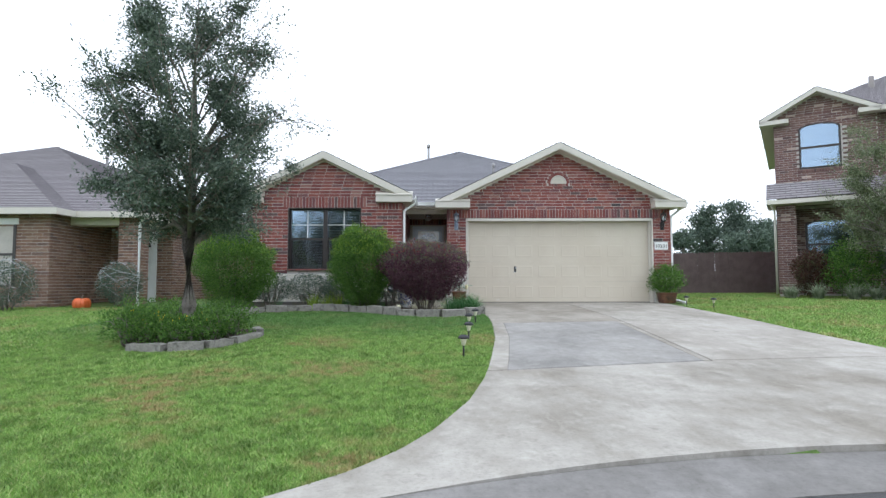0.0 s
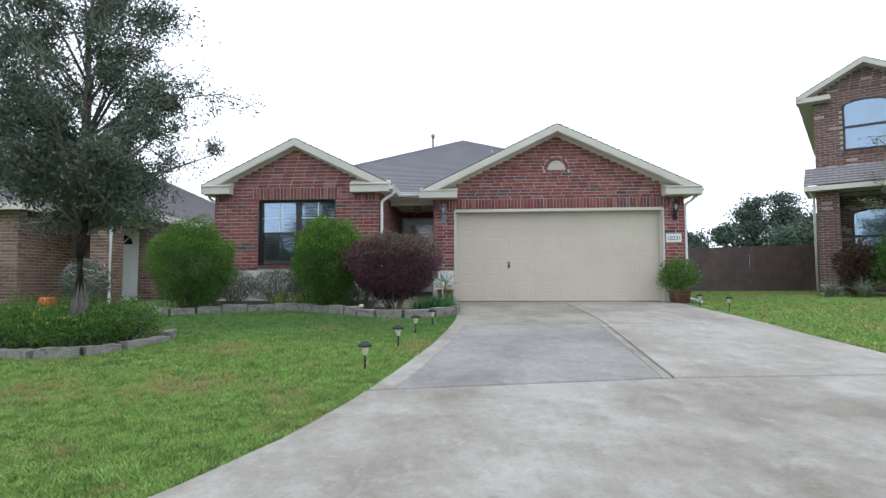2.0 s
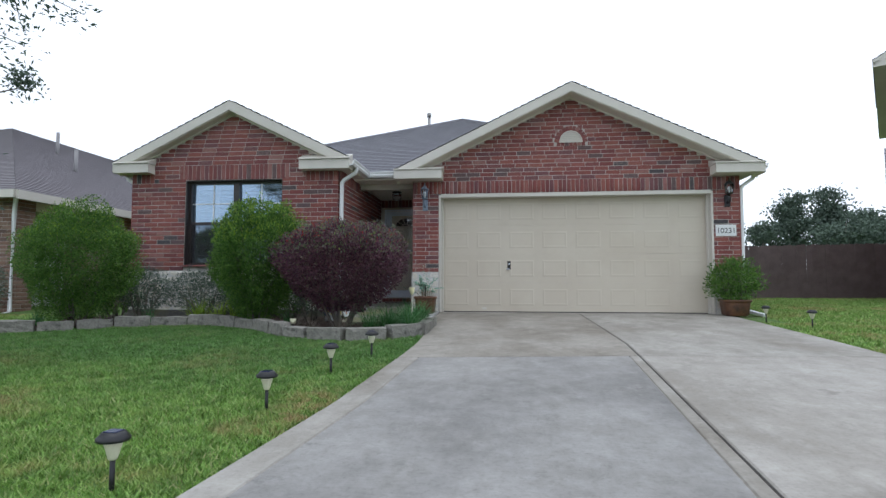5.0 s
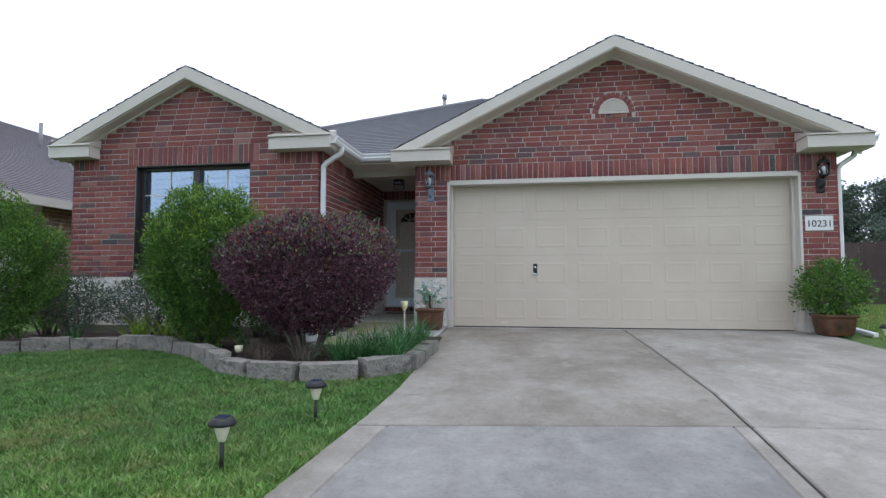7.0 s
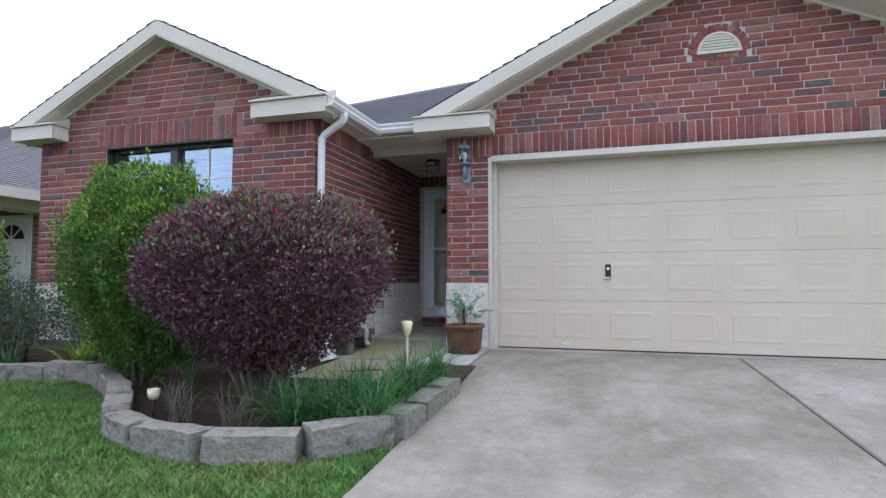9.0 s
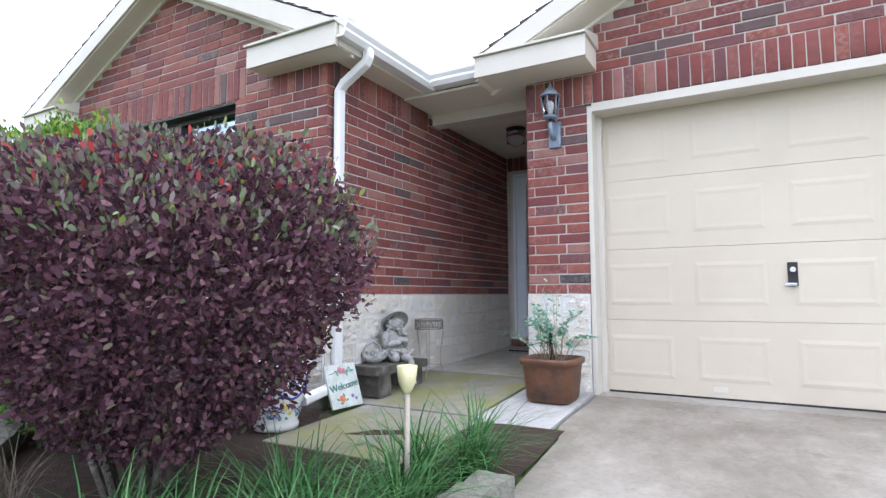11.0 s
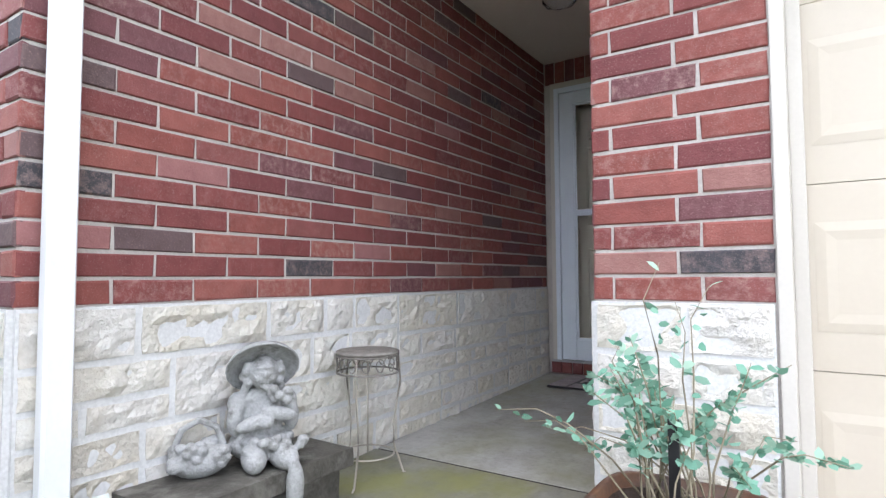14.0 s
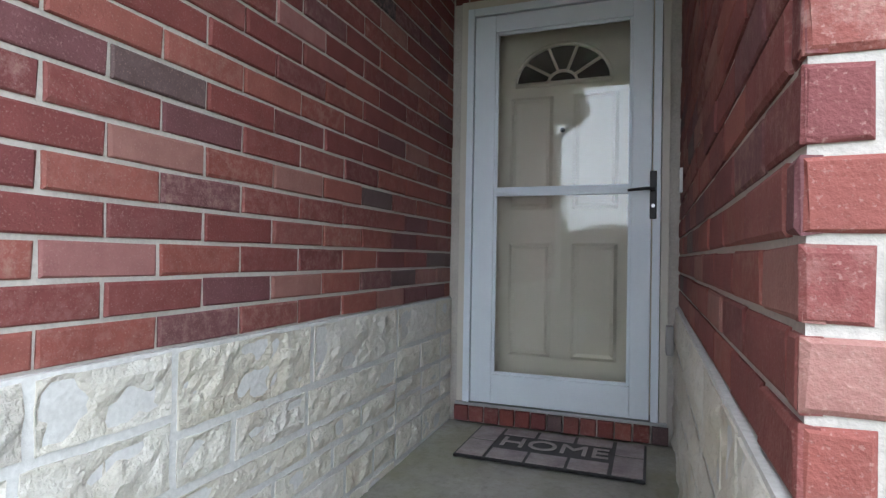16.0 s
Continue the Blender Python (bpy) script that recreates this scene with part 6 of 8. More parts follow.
        for da, z, r0, mat in ((0.42, 0.14, 0.02, yel), (0.62, 0.105, 0.016, yel), (0.8, 0.15, 0.013, yel), (0.3, 0.17, 0.012, yel), (1.0, 0.09, 0.016, grn), (0.22, 0.075, 0.014, grn), (0.5, 0.075, 0.012, grn)):
            bm = bmesh.new()
            patch(bm, a0 + da, z, r0, r0 * 0.7, da * 5)
            part("painted_leaf", bm, mat, body)
        for da, z in ((0.36, 0.115), (0.72, 0.125), (0.9, 0.11), (0.55, 0.3)):
            bm = bmesh.new()
            tube(bm, [on(a0 + da + 0.09 * (1 - f) * math.cos(f * 7), z + 0.018 * (1 - f) * math.sin(f * 7), 0.0005) for f in np.linspace(0, 0.9, 12)], 0.0022, 4)
            part("painted_scroll", bm, ink, body)
    bm = bmesh.new()
    lathe(bm, [(0.168, 0.31), (0.168, 0.318), (0.001, 0.33)], seg=24)
    part("soil", bm, M_DIRT, t)
    bm = bmesh.new()
    lathe(bm, [(0.13, 0.322), (0.138, 0.345), (0.13, 0.345), (0.12, 0.325)], seg=24)
    part("inner_pot", bm, plain("dark_plastic", (0.03, 0.025, 0.04), 0.4), t, "dark plastic inner pot")


glazed_pot()


def yard_sign():
    t = thing("yard_sign", "dark round security sign with an orange rim on a stake", "sign", (-0.9, 12.15, slope(12.15)), turn=32)
    bm = bmesh.new()
    tube(bm, [(0, 0.01, -0.05), (0, 0.01, 0.5)], 0.008, 6)
    part("stake", bm, M_BLACK, t)
    bm = bmesh.new()
    prism(bm, [(0.14 * math.cos(a), 0.46 + 0.13 * math.sin(a)) for a in np.linspace(0, 2 * math.pi, 32, endpoint=False)], -0.006, 0.0)
    part("rim", bm, plain("orange_print", (0.55, 0.24, 0.08), 0.4), t, "orange rim")
    bm = bmesh.new()
    prism(bm, [(0.133 * math.cos(a), 0.46 + 0.123 * math.sin(a)) for a in np.linspace(0, 2 * math.pi, 32, endpoint=False)], -0.009, -0.005)
    part("face", bm, plain("navy_print", (0.035, 0.04, 0.055), 0.4), t)
    white, orange = plain("white_print", (0.7, 0.7, 0.7), 0.5), plain("orange_print_b", (0.7, 0.25, 0.05), 0.5)
    part("mark", boxes(((-0.1, -0.0115, 0.44), (0.025, -0.009, 0.47))), white, t, "white bar of lettering")
    part("mark", boxes(((0.032, -0.0115, 0.443), (0.105, -0.009, 0.475))), orange, t, "orange bar of lettering")
    part("mark", boxes(((-0.1, -0.0115, 0.485), (-0.045, -0.009, 0.5))), white, t)
    part("mark", boxes(((-0.05, -0.0115, 0.535), (0.055, -0.009, 0.543))), white, t)


yard_sign()


def welcome_sign():
    t = thing("welcome_sign", "pale slate welcome sign with painted roses, leaning", "sign")
    t.matrix_world = pose(-0.505, 12.575, porch_z(12.575) + 0.002, -19, 0, 84)
    bm = bmesh.new()
    box(bm, (-0.145, 0, 0), (0.145, 0.018, 0.3), 0.004)
    for v in bm.verts:
        v.co.x += noise.noise(v.co * 20) * 0.004
    part("slate", bm, worn("painted_slate", (0.5, 0.56, 0.53), (0.62, 0.66, 0.63), 9, 60, 0.6, 0.4, 0.004, stain=(0.25, 0.28, 0.28), stain_scale=12, stain_amt=0.5), t)
    writing("lettering", "Welcome", 0.068, pose(0, -0.003, 0.145, 90, 0, 0) @ pose(0, 0, 0, 0, 0, 6), plain("teal_paint", (0.02, 0.16, 0.14), 0.5), t, "dark teal lettering Welcome")
    pink, coral, green, violet = plain("pink_paint", (0.5, 0.2, 0.24), 0.5), plain("coral_paint", (0.65, 0.2, 0.12), 0.5), plain("leaf_paint", (0.06, 0.3, 0.22), 0.5), plain("violet_paint", (0.2, 0.17, 0.35), 0.5)
    for x, z, m, r in ((-0.01, 0.255, pink, 0.024), (0.025, 0.248, pink, 0.02), (-0.04, 0.06, coral, 0.026), (0.06, 0.07, violet, 0.014), (0.09, 0.05, violet, 0.012)):
        bm = bmesh.new()
        lathe(bm, [(r * 0.5, 0.0), (r * 0.45, 0.002), (0.0005, 0.003)], seg=12)
        rose = part("rose", bm, m, t)
        rose.matrix_local = pose(x, -0.001, z, 90)
        for q in range(6):
            a = q * 1.047
            bm = bmesh.new()
            bmesh.ops.create_uvsphere(bm, u_segments=8, v_segments=5, radius=r * 0.52, matrix=pose(r * 0.6 * math.cos(a), r * 0.6 * math.sin(a), 0) @ Matrix.Diagonal((1, 1, 0.12, 1)))
            part("petal", bm, m, rose)
    for x, z, a in ((-0.05, 0.25, 20), (0.06, 0.25, -30), (-0.04, 0.23, 60), (0.1, 0.245, 10), (-0.08, 0.06, 30), (0.0, 0.05, -20), (-0.02, 0.085, 60), (-0.05, 0.03, 0), (0.05, 0.225, 70), (0.08, 0.265, 45)):
        bm = bmesh.new()
        bmesh.ops.create_uvsphere(bm, u_segments=8, v_segments=5, radius=0.016, matrix=pose(x, -0.001, z, 0, a, 0) @ Matrix.Diagonal((1, 0.15, 0.45, 1)))
        part("painted_leaf", bm, green, t)
    bm = bmesh.new()
    tube(bm, [(-0.12, -0.001, 0.235), (-0.05, -0.001, 0.245), (0.06, -0.001, 0.24), (0.13, -0.001, 0.25)], 0.002, 4)
    part("painted_stem", bm, green, t)


welcome_sign()


def garden_bench():
    t = thing("garden_bench", "small dark mossy stone bench by the porch wall", "bench", (-0.56, 13.15, porch_z(13.15)))

    def rough(bm, k):
        bmesh.ops.subdivide_edges(bm, edges=bm.edges[:], cuts=3, use_grid_fill=True)
        for v in bm.verts:
            v.co += noise.noise_vector(v.co * 14 + Vector((k, 0, 0))) * 0.006
        return bm
    part("seat", rough(boxes(((-0.14, -0.36, 0.16), (0.15, 0.32, 0.22))), 1), M_BENCH, t)
    part("leg", rough(boxes(((-0.12, -0.32, 0.0), (0.12, -0.16, 0.165))), 2), M_BENCH, t)
    part("leg", rough(boxes(((-0.12, 0.12, 0.0), (0.12, 0.28, 0.165))), 3), M_BENCH, t)


garden_bench()


def statue():
    """A seated garden figure with a wide hat, as one plain cast mesh."""
    bm = bmesh.new()

    def blob(x, y, z, a, b, c, rx=0, ry=0, rz=0):
        bmesh.ops.create_icosphere(bm, subdivisions=3, radius=1, matrix=pose(x, y, z, rx, ry, rz) @ Matrix.Diagonal((a, b, c, 1)))
    blob(0, 0, 0.07, 0.08, 0.105, 0.06)
    blob(0.005, 0, 0.15, 0.055, 0.066, 0.09)
    blob(0.0, 0, 0.215, 0.045, 0.072, 0.035)
    blob(0.01, 0, 0.25, 0.026, 0.026, 0.03)
    blob(0.025, 0, 0.298, 0.048, 0.046, 0.054)
    blob(0.07, 0, 0.296, 0.011, 0.008, 0.012)
    blob(0.064, 0, 0.272, 0.007, 0.013, 0.004)
    blob(0.066, 0, 0.318, 0.008, 0.03, 0.005)
    for s in (-1, 1):
        blob(0.058, s * 0.019, 0.284, 0.013, 0.014, 0.013)
        blob(0.066, s * 0.018, 0.303, 0.005, 0.008, 0.004)
    blob(0.06, 0, 0.256, 0.012, 0.014, 0.01)
    hat = bmesh.new()
    lathe(hat, [(0.001, 0.062), (0.03, 0.058), (0.05, 0.04), (0.056, 0.014), (0.08, 0.008), (0.104, -0.006), (0.118, -0.03), (0.112, -0.034), (0.098, -0.014), (0.075, -0.002), (0.05, 0.002), (0.001, 0.004)], seg=32)
    bmesh.ops.transform(hat, matrix=pose(-0.008, 0, 0.328, 0, -50, 0), verts=hat.verts)
    cast = bpy.data.meshes.new("hat")
    hat.to_mesh(cast)
    hat.free()
    bm.from_mesh(cast)
    bpy.data.meshes.remove(cast)
    for s in (-1, 1):
        for q in range(6):
            blob(0.022 + 0.01 * math.sin(q * 2.4), s * (0.05 + 0.006 * (q % 3)), 0.322 - 0.018 * q, 0.017, 0.014, 0.015)
        blob(0.012, s * 0.078, 0.198, 0.034, 0.032, 0.042)
        blob(0.03, s * 0.088, 0.155, 0.026, 0.025, 0.052, 0, 0, 0)
    blob(0.072, -0.04, 0.148, 0.022, 0.055, 0.022, 14, 0, 12)
    blob(0.075, 0.042, 0.172, 0.022, 0.055, 0.022, -10, 0, -12)
    blob(0.085, 0.0, 0.15, 0.02, 0.024, 0.02)
    for k in range(8):
        blob(0.07 + 0.012 * math.sin(k * 2.1), 0.045 + 0.026 * math.cos(k * 1.7), 0.232 + 0.02 * math.sin(k * 3.3), 0.016, 0.016, 0.015)
    blob(0.085, 0.05, 0.045, 0.08, 0.04, 0.042, 0, 10, 20)
    blob(0.08, -0.035, 0.045, 0.075, 0.04, 0.042, 0, 10, -5)
    blob(0.15, 0.078, -0.04, 0.028, 0.028, 0.085, 0, 6, 0)
    blob(0.155, 0.08, -0.12, 0.032, 0.03, 0.02)
    blob(0.175, 0.082, -0.145, 0.048, 0.027, 0.026)
    blob(0.03, -0.19, 0.045, 0.075, 0.085, 0.05)
    for k in range(30):
        blob(0.05 + 0.05 * math.sin(k * 2.1), -0.19 + 0.075 * math.cos(k * 1.7), 0.07 + 0.026 * math.sin(k * 3.3), 0.017, 0.017, 0.016)
    tube(bm, [(0.02, -0.27, 0.06), (0.02, -0.24, 0.14), (0.02, -0.19, 0.165), (0.02, -0.14, 0.14), (0.02, -0.11, 0.06)], 0.011, 8)
    for k in range(18):
        blob(0.085 + 0.03 * math.sin(k * 2.1), 0.03 + 0.09 * math.cos(k * 1.7), 0.085 + 0.012 * math.sin(k * 3.3), 0.015, 0.017, 0.014)
    ob = part("statue", bm, M_STATUE)
    ob.data.polygons.foreach_set("use_smooth", np.ones(len(ob.data.polygons), bool))
    mod = ob.modifiers.new("cast", "REMESH")
    mod.mode, mod.voxel_size, mod.use_smooth_shade = "VOXEL", 0.0045, True
    ob.matrix_world = pose(-0.555, 13.19, porch_z(13.19) + 0.215, 0, 0, -30)
    tagged(ob, "grey cast-stone statue seated on a garden bench", "statue")


statue()


def plant_stand():
    t = thing("plant_stand", "wire plant stand with a round cast metal top", "plant stand", (-0.51, 13.66, porch_z(13.66)))
    h, r = 0.5, 0.125
    bm = bmesh.new()
    lathe(bm, [(r - 0.006, h - 0.016), (r, h - 0.012), (r, h - 0.004), (r - 0.01, h), (r * 0.7, h - 0.003), (r * 0.65, h), (0.001, h)], seg=32)
    part("top", bm, M_IRONTOP, t, "round rusty cast top")
    bm = bmesh.new()
    for zz in (h - 0.02, h - 0.085):
        tube(bm, [((r - 0.004) * math.cos(a), (r - 0.004) * math.sin(a), zz) for a in np.linspace(0, 2 * math.pi, 33)], 0.004, 5)
    for k in range(14):
        a0 = 2 * math.pi * k / 14
        pts = []
        for f in np.linspace(0, 1, 9):
            g = f * 4.2 * math.pi / 2
            a = a0 + 0.17 * math.cos(g) * (1 - 0.4 * f)
            pts.append(((r - 0.004) * math.cos(a), (r - 0.004) * math.sin(a), h - 0.052 + 0.03 * math.sin(g) * (1 - 0.3 * f)))
        tube(bm, pts, 0.0028, 4)
    part("scrollwork", bm, M_IRONTOP, t)
    for k in range(3):
        a = 2 * math.pi * k / 3 + 0.9
        c, s = math.cos(a), math.sin(a)
        bm = bmesh.new()
        tube(bm, [(c * q, s * q, z) for q, z in ((r, h - 0.03), (r * 1.05, h * 0.75), (r * 0.82, h * 0.4), (r * 0.85, 0.12), (r * 1.15, 0.012), (r * 1.3, 0.004))], 0.0045, 6)
        part("leg", bm, M_WIRE, t)
    bm = bmesh.new()
    tube(bm, [(r * 0.84 * math.cos(a), r * 0.84 * math.sin(a), 0.1) for a in np.linspace(0, 2 * math.pi, 25)], 0.0035, 5)
    tube(bm, [(0, 0, 0.1), (0, 0, h - 0.02)], 0.004, 5)
    part("brace", bm, M_WIRE, t)


plant_stand()


def terracotta_pot(at, w, h, label, seed, leafy=True):
    t = thing("planter", label, "planter", at)
    bm = bmesh.new()
    lathe(bm, [(w * 0.36, 0), (w * 0.375, 0.012), (w * 0.4, 0.03), (w * 0.45, h * 0.78), (w * 0.452, h * 0.84), (w * 0.5, h * 0.87), (w * 0.505, h * 0.97), (w * 0.49, h), (w * 0.44, h), (w * 0.43, h * 0.9)], seg=40, square=0.35)
    part("pot", bm, M_TERRA, t)
    bm = bmesh.new()
    lathe(bm, [(w * 0.43, h * 0.88), (w * 0.43, h * 0.9), (0.001, h * 0.92)], seg=24, square=0.3)
    part("soil", bm, M_DIRT, t)
    return t


terracotta_pot((0.7, 13.33, porch_z(13.33) - 0.01), 0.4, 0.3, "stained square terracotta pot with a leggy plant", 1)


def leggy_plant():
    """Thin stems with sparse pale leaves, growing in the pot by the pier."""
    rr, rng = random.Random(6), np.random.default_rng(6)
    t = thing("potted_plant", "leggy pale green plant in a terracotta pot", "plant", (0.7, 13.33, porch_z(13.33) + 0.25))
    bm, pts, dirs = bmesh.new(), [], []
    for k in range(30):
        a = rr.uniform(0, 2 * math.pi)
        reach, top = rr.uniform(0.08, 0.36), rr.uniform(0.12, 0.42)
        if k < 3:
            reach, top = rr.uniform(0.02, 0.12), rr.uniform(0.5, 0.62)
        if 3 <= k < 7:
            a, reach, top = 2.5 + 0.22 * (k - 3), 0.34 + 0.04 * (k - 3), 0.08 + 0.04 * (k - 3)
        elif 3.4 < a < 4.6:
            reach *= 0.5
        b = Vector((rr.uniform(-0.09, 0.09), rr.uniform(-0.09, 0.09), 0))
        e = Vector((math.cos(a) * reach, math.sin(a) * reach * 0.8, top))
        m = b.lerp(e, 0.5) + Vector((0, 0, 0.08))
        q = [b, m, e]
        q = [b, b.lerp(m, 0.5) + Vector((rr.uniform(-0.02, 0.02), rr.uniform(-0.02, 0.02), 0.01)), m, m.lerp(e, 0.5) + Vector((rr.uniform(-0.03, 0.03), rr.uniform(-0.03, 0.03), 0.02)), e]
        tube(bm, q, [0.003, 0.0026, 0.002, 0.0015, 0.0008], 4)
        for _ in range(8 if k < 3 else 9 if k < 7 else 26):
            f = rr.uniform(0.35, 1.0)
            p = b.lerp(m, f * 2) if f < 0.5 else m.lerp(e, f * 2 - 1)
            pts.append(tuple(p))
            dirs.append((rr.uniform(-1, 1), rr.uniform(-1, 1), rr.uniform(-0.3, 0.7)))
    part("branchwork", bm, worn("dry_stem", (0.2, 0.17, 0.11), (0.3, 0.26, 0.18), 20, 90, 0.8, 0.1), t)
    vs, fs = leaf_arrays(np.array(pts), np.array(dirs), 0.031, 0.0085, rng, oval=True)
    arrays("foliage", vs, fs, M_SAGE, t)
    bm = bmesh.new()
    box(bm, (-0.012, -0.03, 0.0), (0.012, -0.02, 0.24), 0.003)
    part("label_stake", bm, M_BLACK, t, "black plastic stake")


leggy_plant()
terracotta_pot((6.0, 13.42, slope(13.42) + 0.01), 0.46, 0.27, "brown terracotta pot beside the garage", 2)
shrub("potted_shrub", "bushy green shrub in a terracotta pot", (6.0, 13.42, 0.22), (0.43, 0.36, 0.37), 5200, 0.05, 0.011, M_SHRUB, 25, stems=9, foot=-0.02, inner=0.3, lumps=0.22)


def door_mat():
    t = thing("door_mat", "dark rubber doormat with pinkish stone pattern and HOME", "doormat", (-0.12, 15.62, porch_z(15.62) + 0.004))
    bm = bmesh.new()
    box(bm, (-0.385, -0.215, 0), (0.385, 0.215, 0.012), 0.004)
    part("backing", bm, M_BLACK, t)
    pink = worn("mat_stone_print", (0.3, 0.26, 0.26), (0.42, 0.375, 0.37), 14, 120, 0.85, 0.6, 0.004, stain=(0.22, 0.17, 0.19), stain_scale=9, stain_amt=0.6)
    stones = [(-0.375, -0.26, -0.205, -0.005), (-0.375, -0.26, 0.01, 0.205), (0.26, 0.375, -0.205, 0.015), (0.26, 0.375, 0.03, 0.205)]
    stones += [(-0.245 + k * 0.167, -0.091 + k * 0.167, -0.205, -0.085) for k in range(3)]
    stones += [(-0.245, -0.1, 0.115, 0.205), (-0.085, 0.075, 0.115, 0.205), (0.09, 0.243, 0.115, 0.205)]
    for x0, x1, y0, y1 in stones:
        part("stone_pattern", boxes(((x0, y0, 0.011), (x1, y1, 0.016)), bevel=0.003), pink, t)
    writing("lettering", "HOME", 0.17, pose(0, 0.014, 0.015), worn("mat_letter", (0.36, 0.32, 0.31), (0.44, 0.4, 0.385), 12, 90, 0.85, 0.3), t, "raised letters HOME")


door_mat()
t_ = thing("doorbell", "small pale doorbell button on the entry wall", "doorbell", (GAR_L - 0.004, 15.62, 1.28))
part("plate", boxes(((-0.012, -0.02, -0.05), (0.0, 0.02, 0.05)), bevel=0.004), M_WHITE, t_)
part("button", boxes(((-0.018, -0.008, -0.01), (-0.012, 0.008, 0.01)), bevel=0.002), M_TRIM, t_)
t_ = thing("outlet_cover", "grey outdoor outlet cover on the stone base", "outlet", (GAR_L - 0.03, 15.66, 0.62))
part("cover", boxes(((-0.03, -0.04, -0.06), (0.0, 0.04, 0.06)), bevel=0.01), plain("outlet_grey", (0.3, 0.3, 0.3), 0.5), t_)

# ---- neighbour house, tan brick ----
def tan_house():
    t = thing("house", "tan brick single-storey house with grey hipped roof", "house", (-7.4, 13.2, -0.12))
    E = 2.36

    def mass(name, a, b):
        return part(name, boxes((a, b)), M_MORTAR, t)
    main = mass("wall", (-14.0, 1.8, -0.3), (0.0, 14.0, E))
    lay(main, courses(lambda z0, z1: [(-14.0, 0.0)], 0.0, E, random.Random(1)), flat(0, 1.795, 0), M_TANBRICK)
    lay(main, courses(lambda z0, z1: [(0.0, 12.0)], 0.0, E, random.Random(1)), flat(0.005, 1.8, 0, 90), M_TANBRICK)
    wing = mass("wall", (-9.5, -0.7, -0.3), (-1.75, 1.8, E))
    lay(wing, courses(lambda z0, z1: [(-9.5, -1.75)] if not 0.6 < z0 < 2.0 else [(-9.5, -4.6), (-2.55, -1.75)], 0.0, E, random.Random(2)), flat(0, -0.705, 0), M_TANBRICK)
    lay(wing, courses(lambda z0, z1: [(0.0, 2.5)], 0.0, E, random.Random(3)), flat(-1.745, -0.7, 0, 90), M_TANBRICK)
    col = mass("column", (-0.5, 0.0, -0.3), (0.0, 0.5, E))
    lay(col, courses(lambda z0, z1: [(-0.5, 0.0)], 0.0, E, random.Random(4)), flat(0, -0.005, 0), M_TANBRICK)
    lay(col, courses(lambda z0, z1: [(0.0, 0.5)], 0.0, E, random.Random(4)), flat(0.005, 0, 0, 90), M_TANBRICK)
    part("lintel", boxes(((-1.75, 0.02, E - 0.25), (-0.5, 0.48, E)), ((-0.48, 0.5, E - 0.25), (-0.02, 1.8, E))), M_SOFFIT, t)
    part("porch_floor", boxes(((-1.75, -0.1, -0.2), (0.1, 1.8, 0.06)), bevel=0.005), M_CONC, t)
    d = part("door", boxes(((-1.35, 1.76, 0.06), (-0.43, 1.79, 2.1)), bevel=0.004), M_WHITE, t, "white entrance door")
    part("door_panel", boxes(((-1.22, 1.75, 0.98), (-0.95, 1.762, 1.55)), ((-0.83, 1.75, 0.98), (-0.56, 1.762, 1.55)), ((-1.22, 1.75, 0.25), (-0.95, 1.762, 0.85)), ((-0.83, 1.75, 0.25), (-0.56, 1.762, 0.85)), bevel=0.004), M_WHITE, d)
    bm = bmesh.new()
    prism(bm, [(-0.89 + 0.3 * math.cos(a), 1.66 + 0.26 * math.sin(a)) for a in np.linspace(0, math.pi, 17)], 1.75, 1.762)
    part("fanlight", bm, plain("dark_fanlight", (0.03, 0.03, 0.032), 0.15), d, "dark half-round fanlight")
    bm = bmesh.new()
    for a in (45, 90, 135):
        a = radians(a)
        tube(bm, [(-0.89, 1.748, 1.66), (-0.89 + 0.3 * math.cos(a), 1.748, 1.66 + 0.26 * math.sin(a))], 0.012, 5)
    part("muntin", bm, M_WHITE, d)
    # window of the wing
    win = part("window", boxes(((-4.6, -0.66, 0.6), (-2.55, -0.6, 2.05))), M_BRONZE, t)
    part("pane", boxes(((-4.53, -0.68, 0.66), (-3.6, -0.662, 2.0)), ((-3.53, -0.68, 0.66), (-2.62, -0.662, 2.0))), M_COATED, win)
    part("window_frame", boxes(((-4.6, -0.72, 0.58), (-4.53, -0.66, 2.06)), ((-2.62, -0.72, 0.58), (-2.55, -0.66, 2.06)), ((-3.6, -0.72, 0.6), (-3.53, -0.66, 2.05)), ((-4.53, -0.72, 1.3), (-2.62, -0.66, 1.36))), M_BRONZE, win)
    part("window_trim", boxes(((-4.65, -0.74, 2.05), (-2.5, -0.6, 2.2))), M_WHITE, win)
    # roof: ridge runs away from the street
    rf = thing("roof", "", "")
    for key in ("label", "category"):
        if key in rf:
            del rf[key]
    rf.parent = t
    x0, x1, y0, y1 = -14.4, 0.35, -0.35, 14.3
    xm, hf = (x0 + x1) / 2, (x1 - x0) / 2
    zr = E + 0.05 + 0.47 * hf
    a1, a2 = (xm, y0 + hf, zr), (xm, y1 - 2.0, zr)
    roof_plane("shingles", (x0, y0, E + 0.05), (x1, y0, E + 0.05), a1, a1, M_SHINGLE2, rf)
    roof_plane("shingles", (x1, y0, E + 0.05), (x1, y1, E + 0.05), a2, a1, M_SHINGLE2, rf)
    roof_plane("shingles", (x0, y0, E + 0.05), (x0, y1, E + 0.05), a2, a1, M_SHINGLE2, rf)
    w0, w1 = -9.85, -1.4
    wm, wh = (w0 + w1) / 2, (w1 - w0) / 2
    b1 = (wm, -1.05 + wh, E + 0.05 + 0.47 * wh)
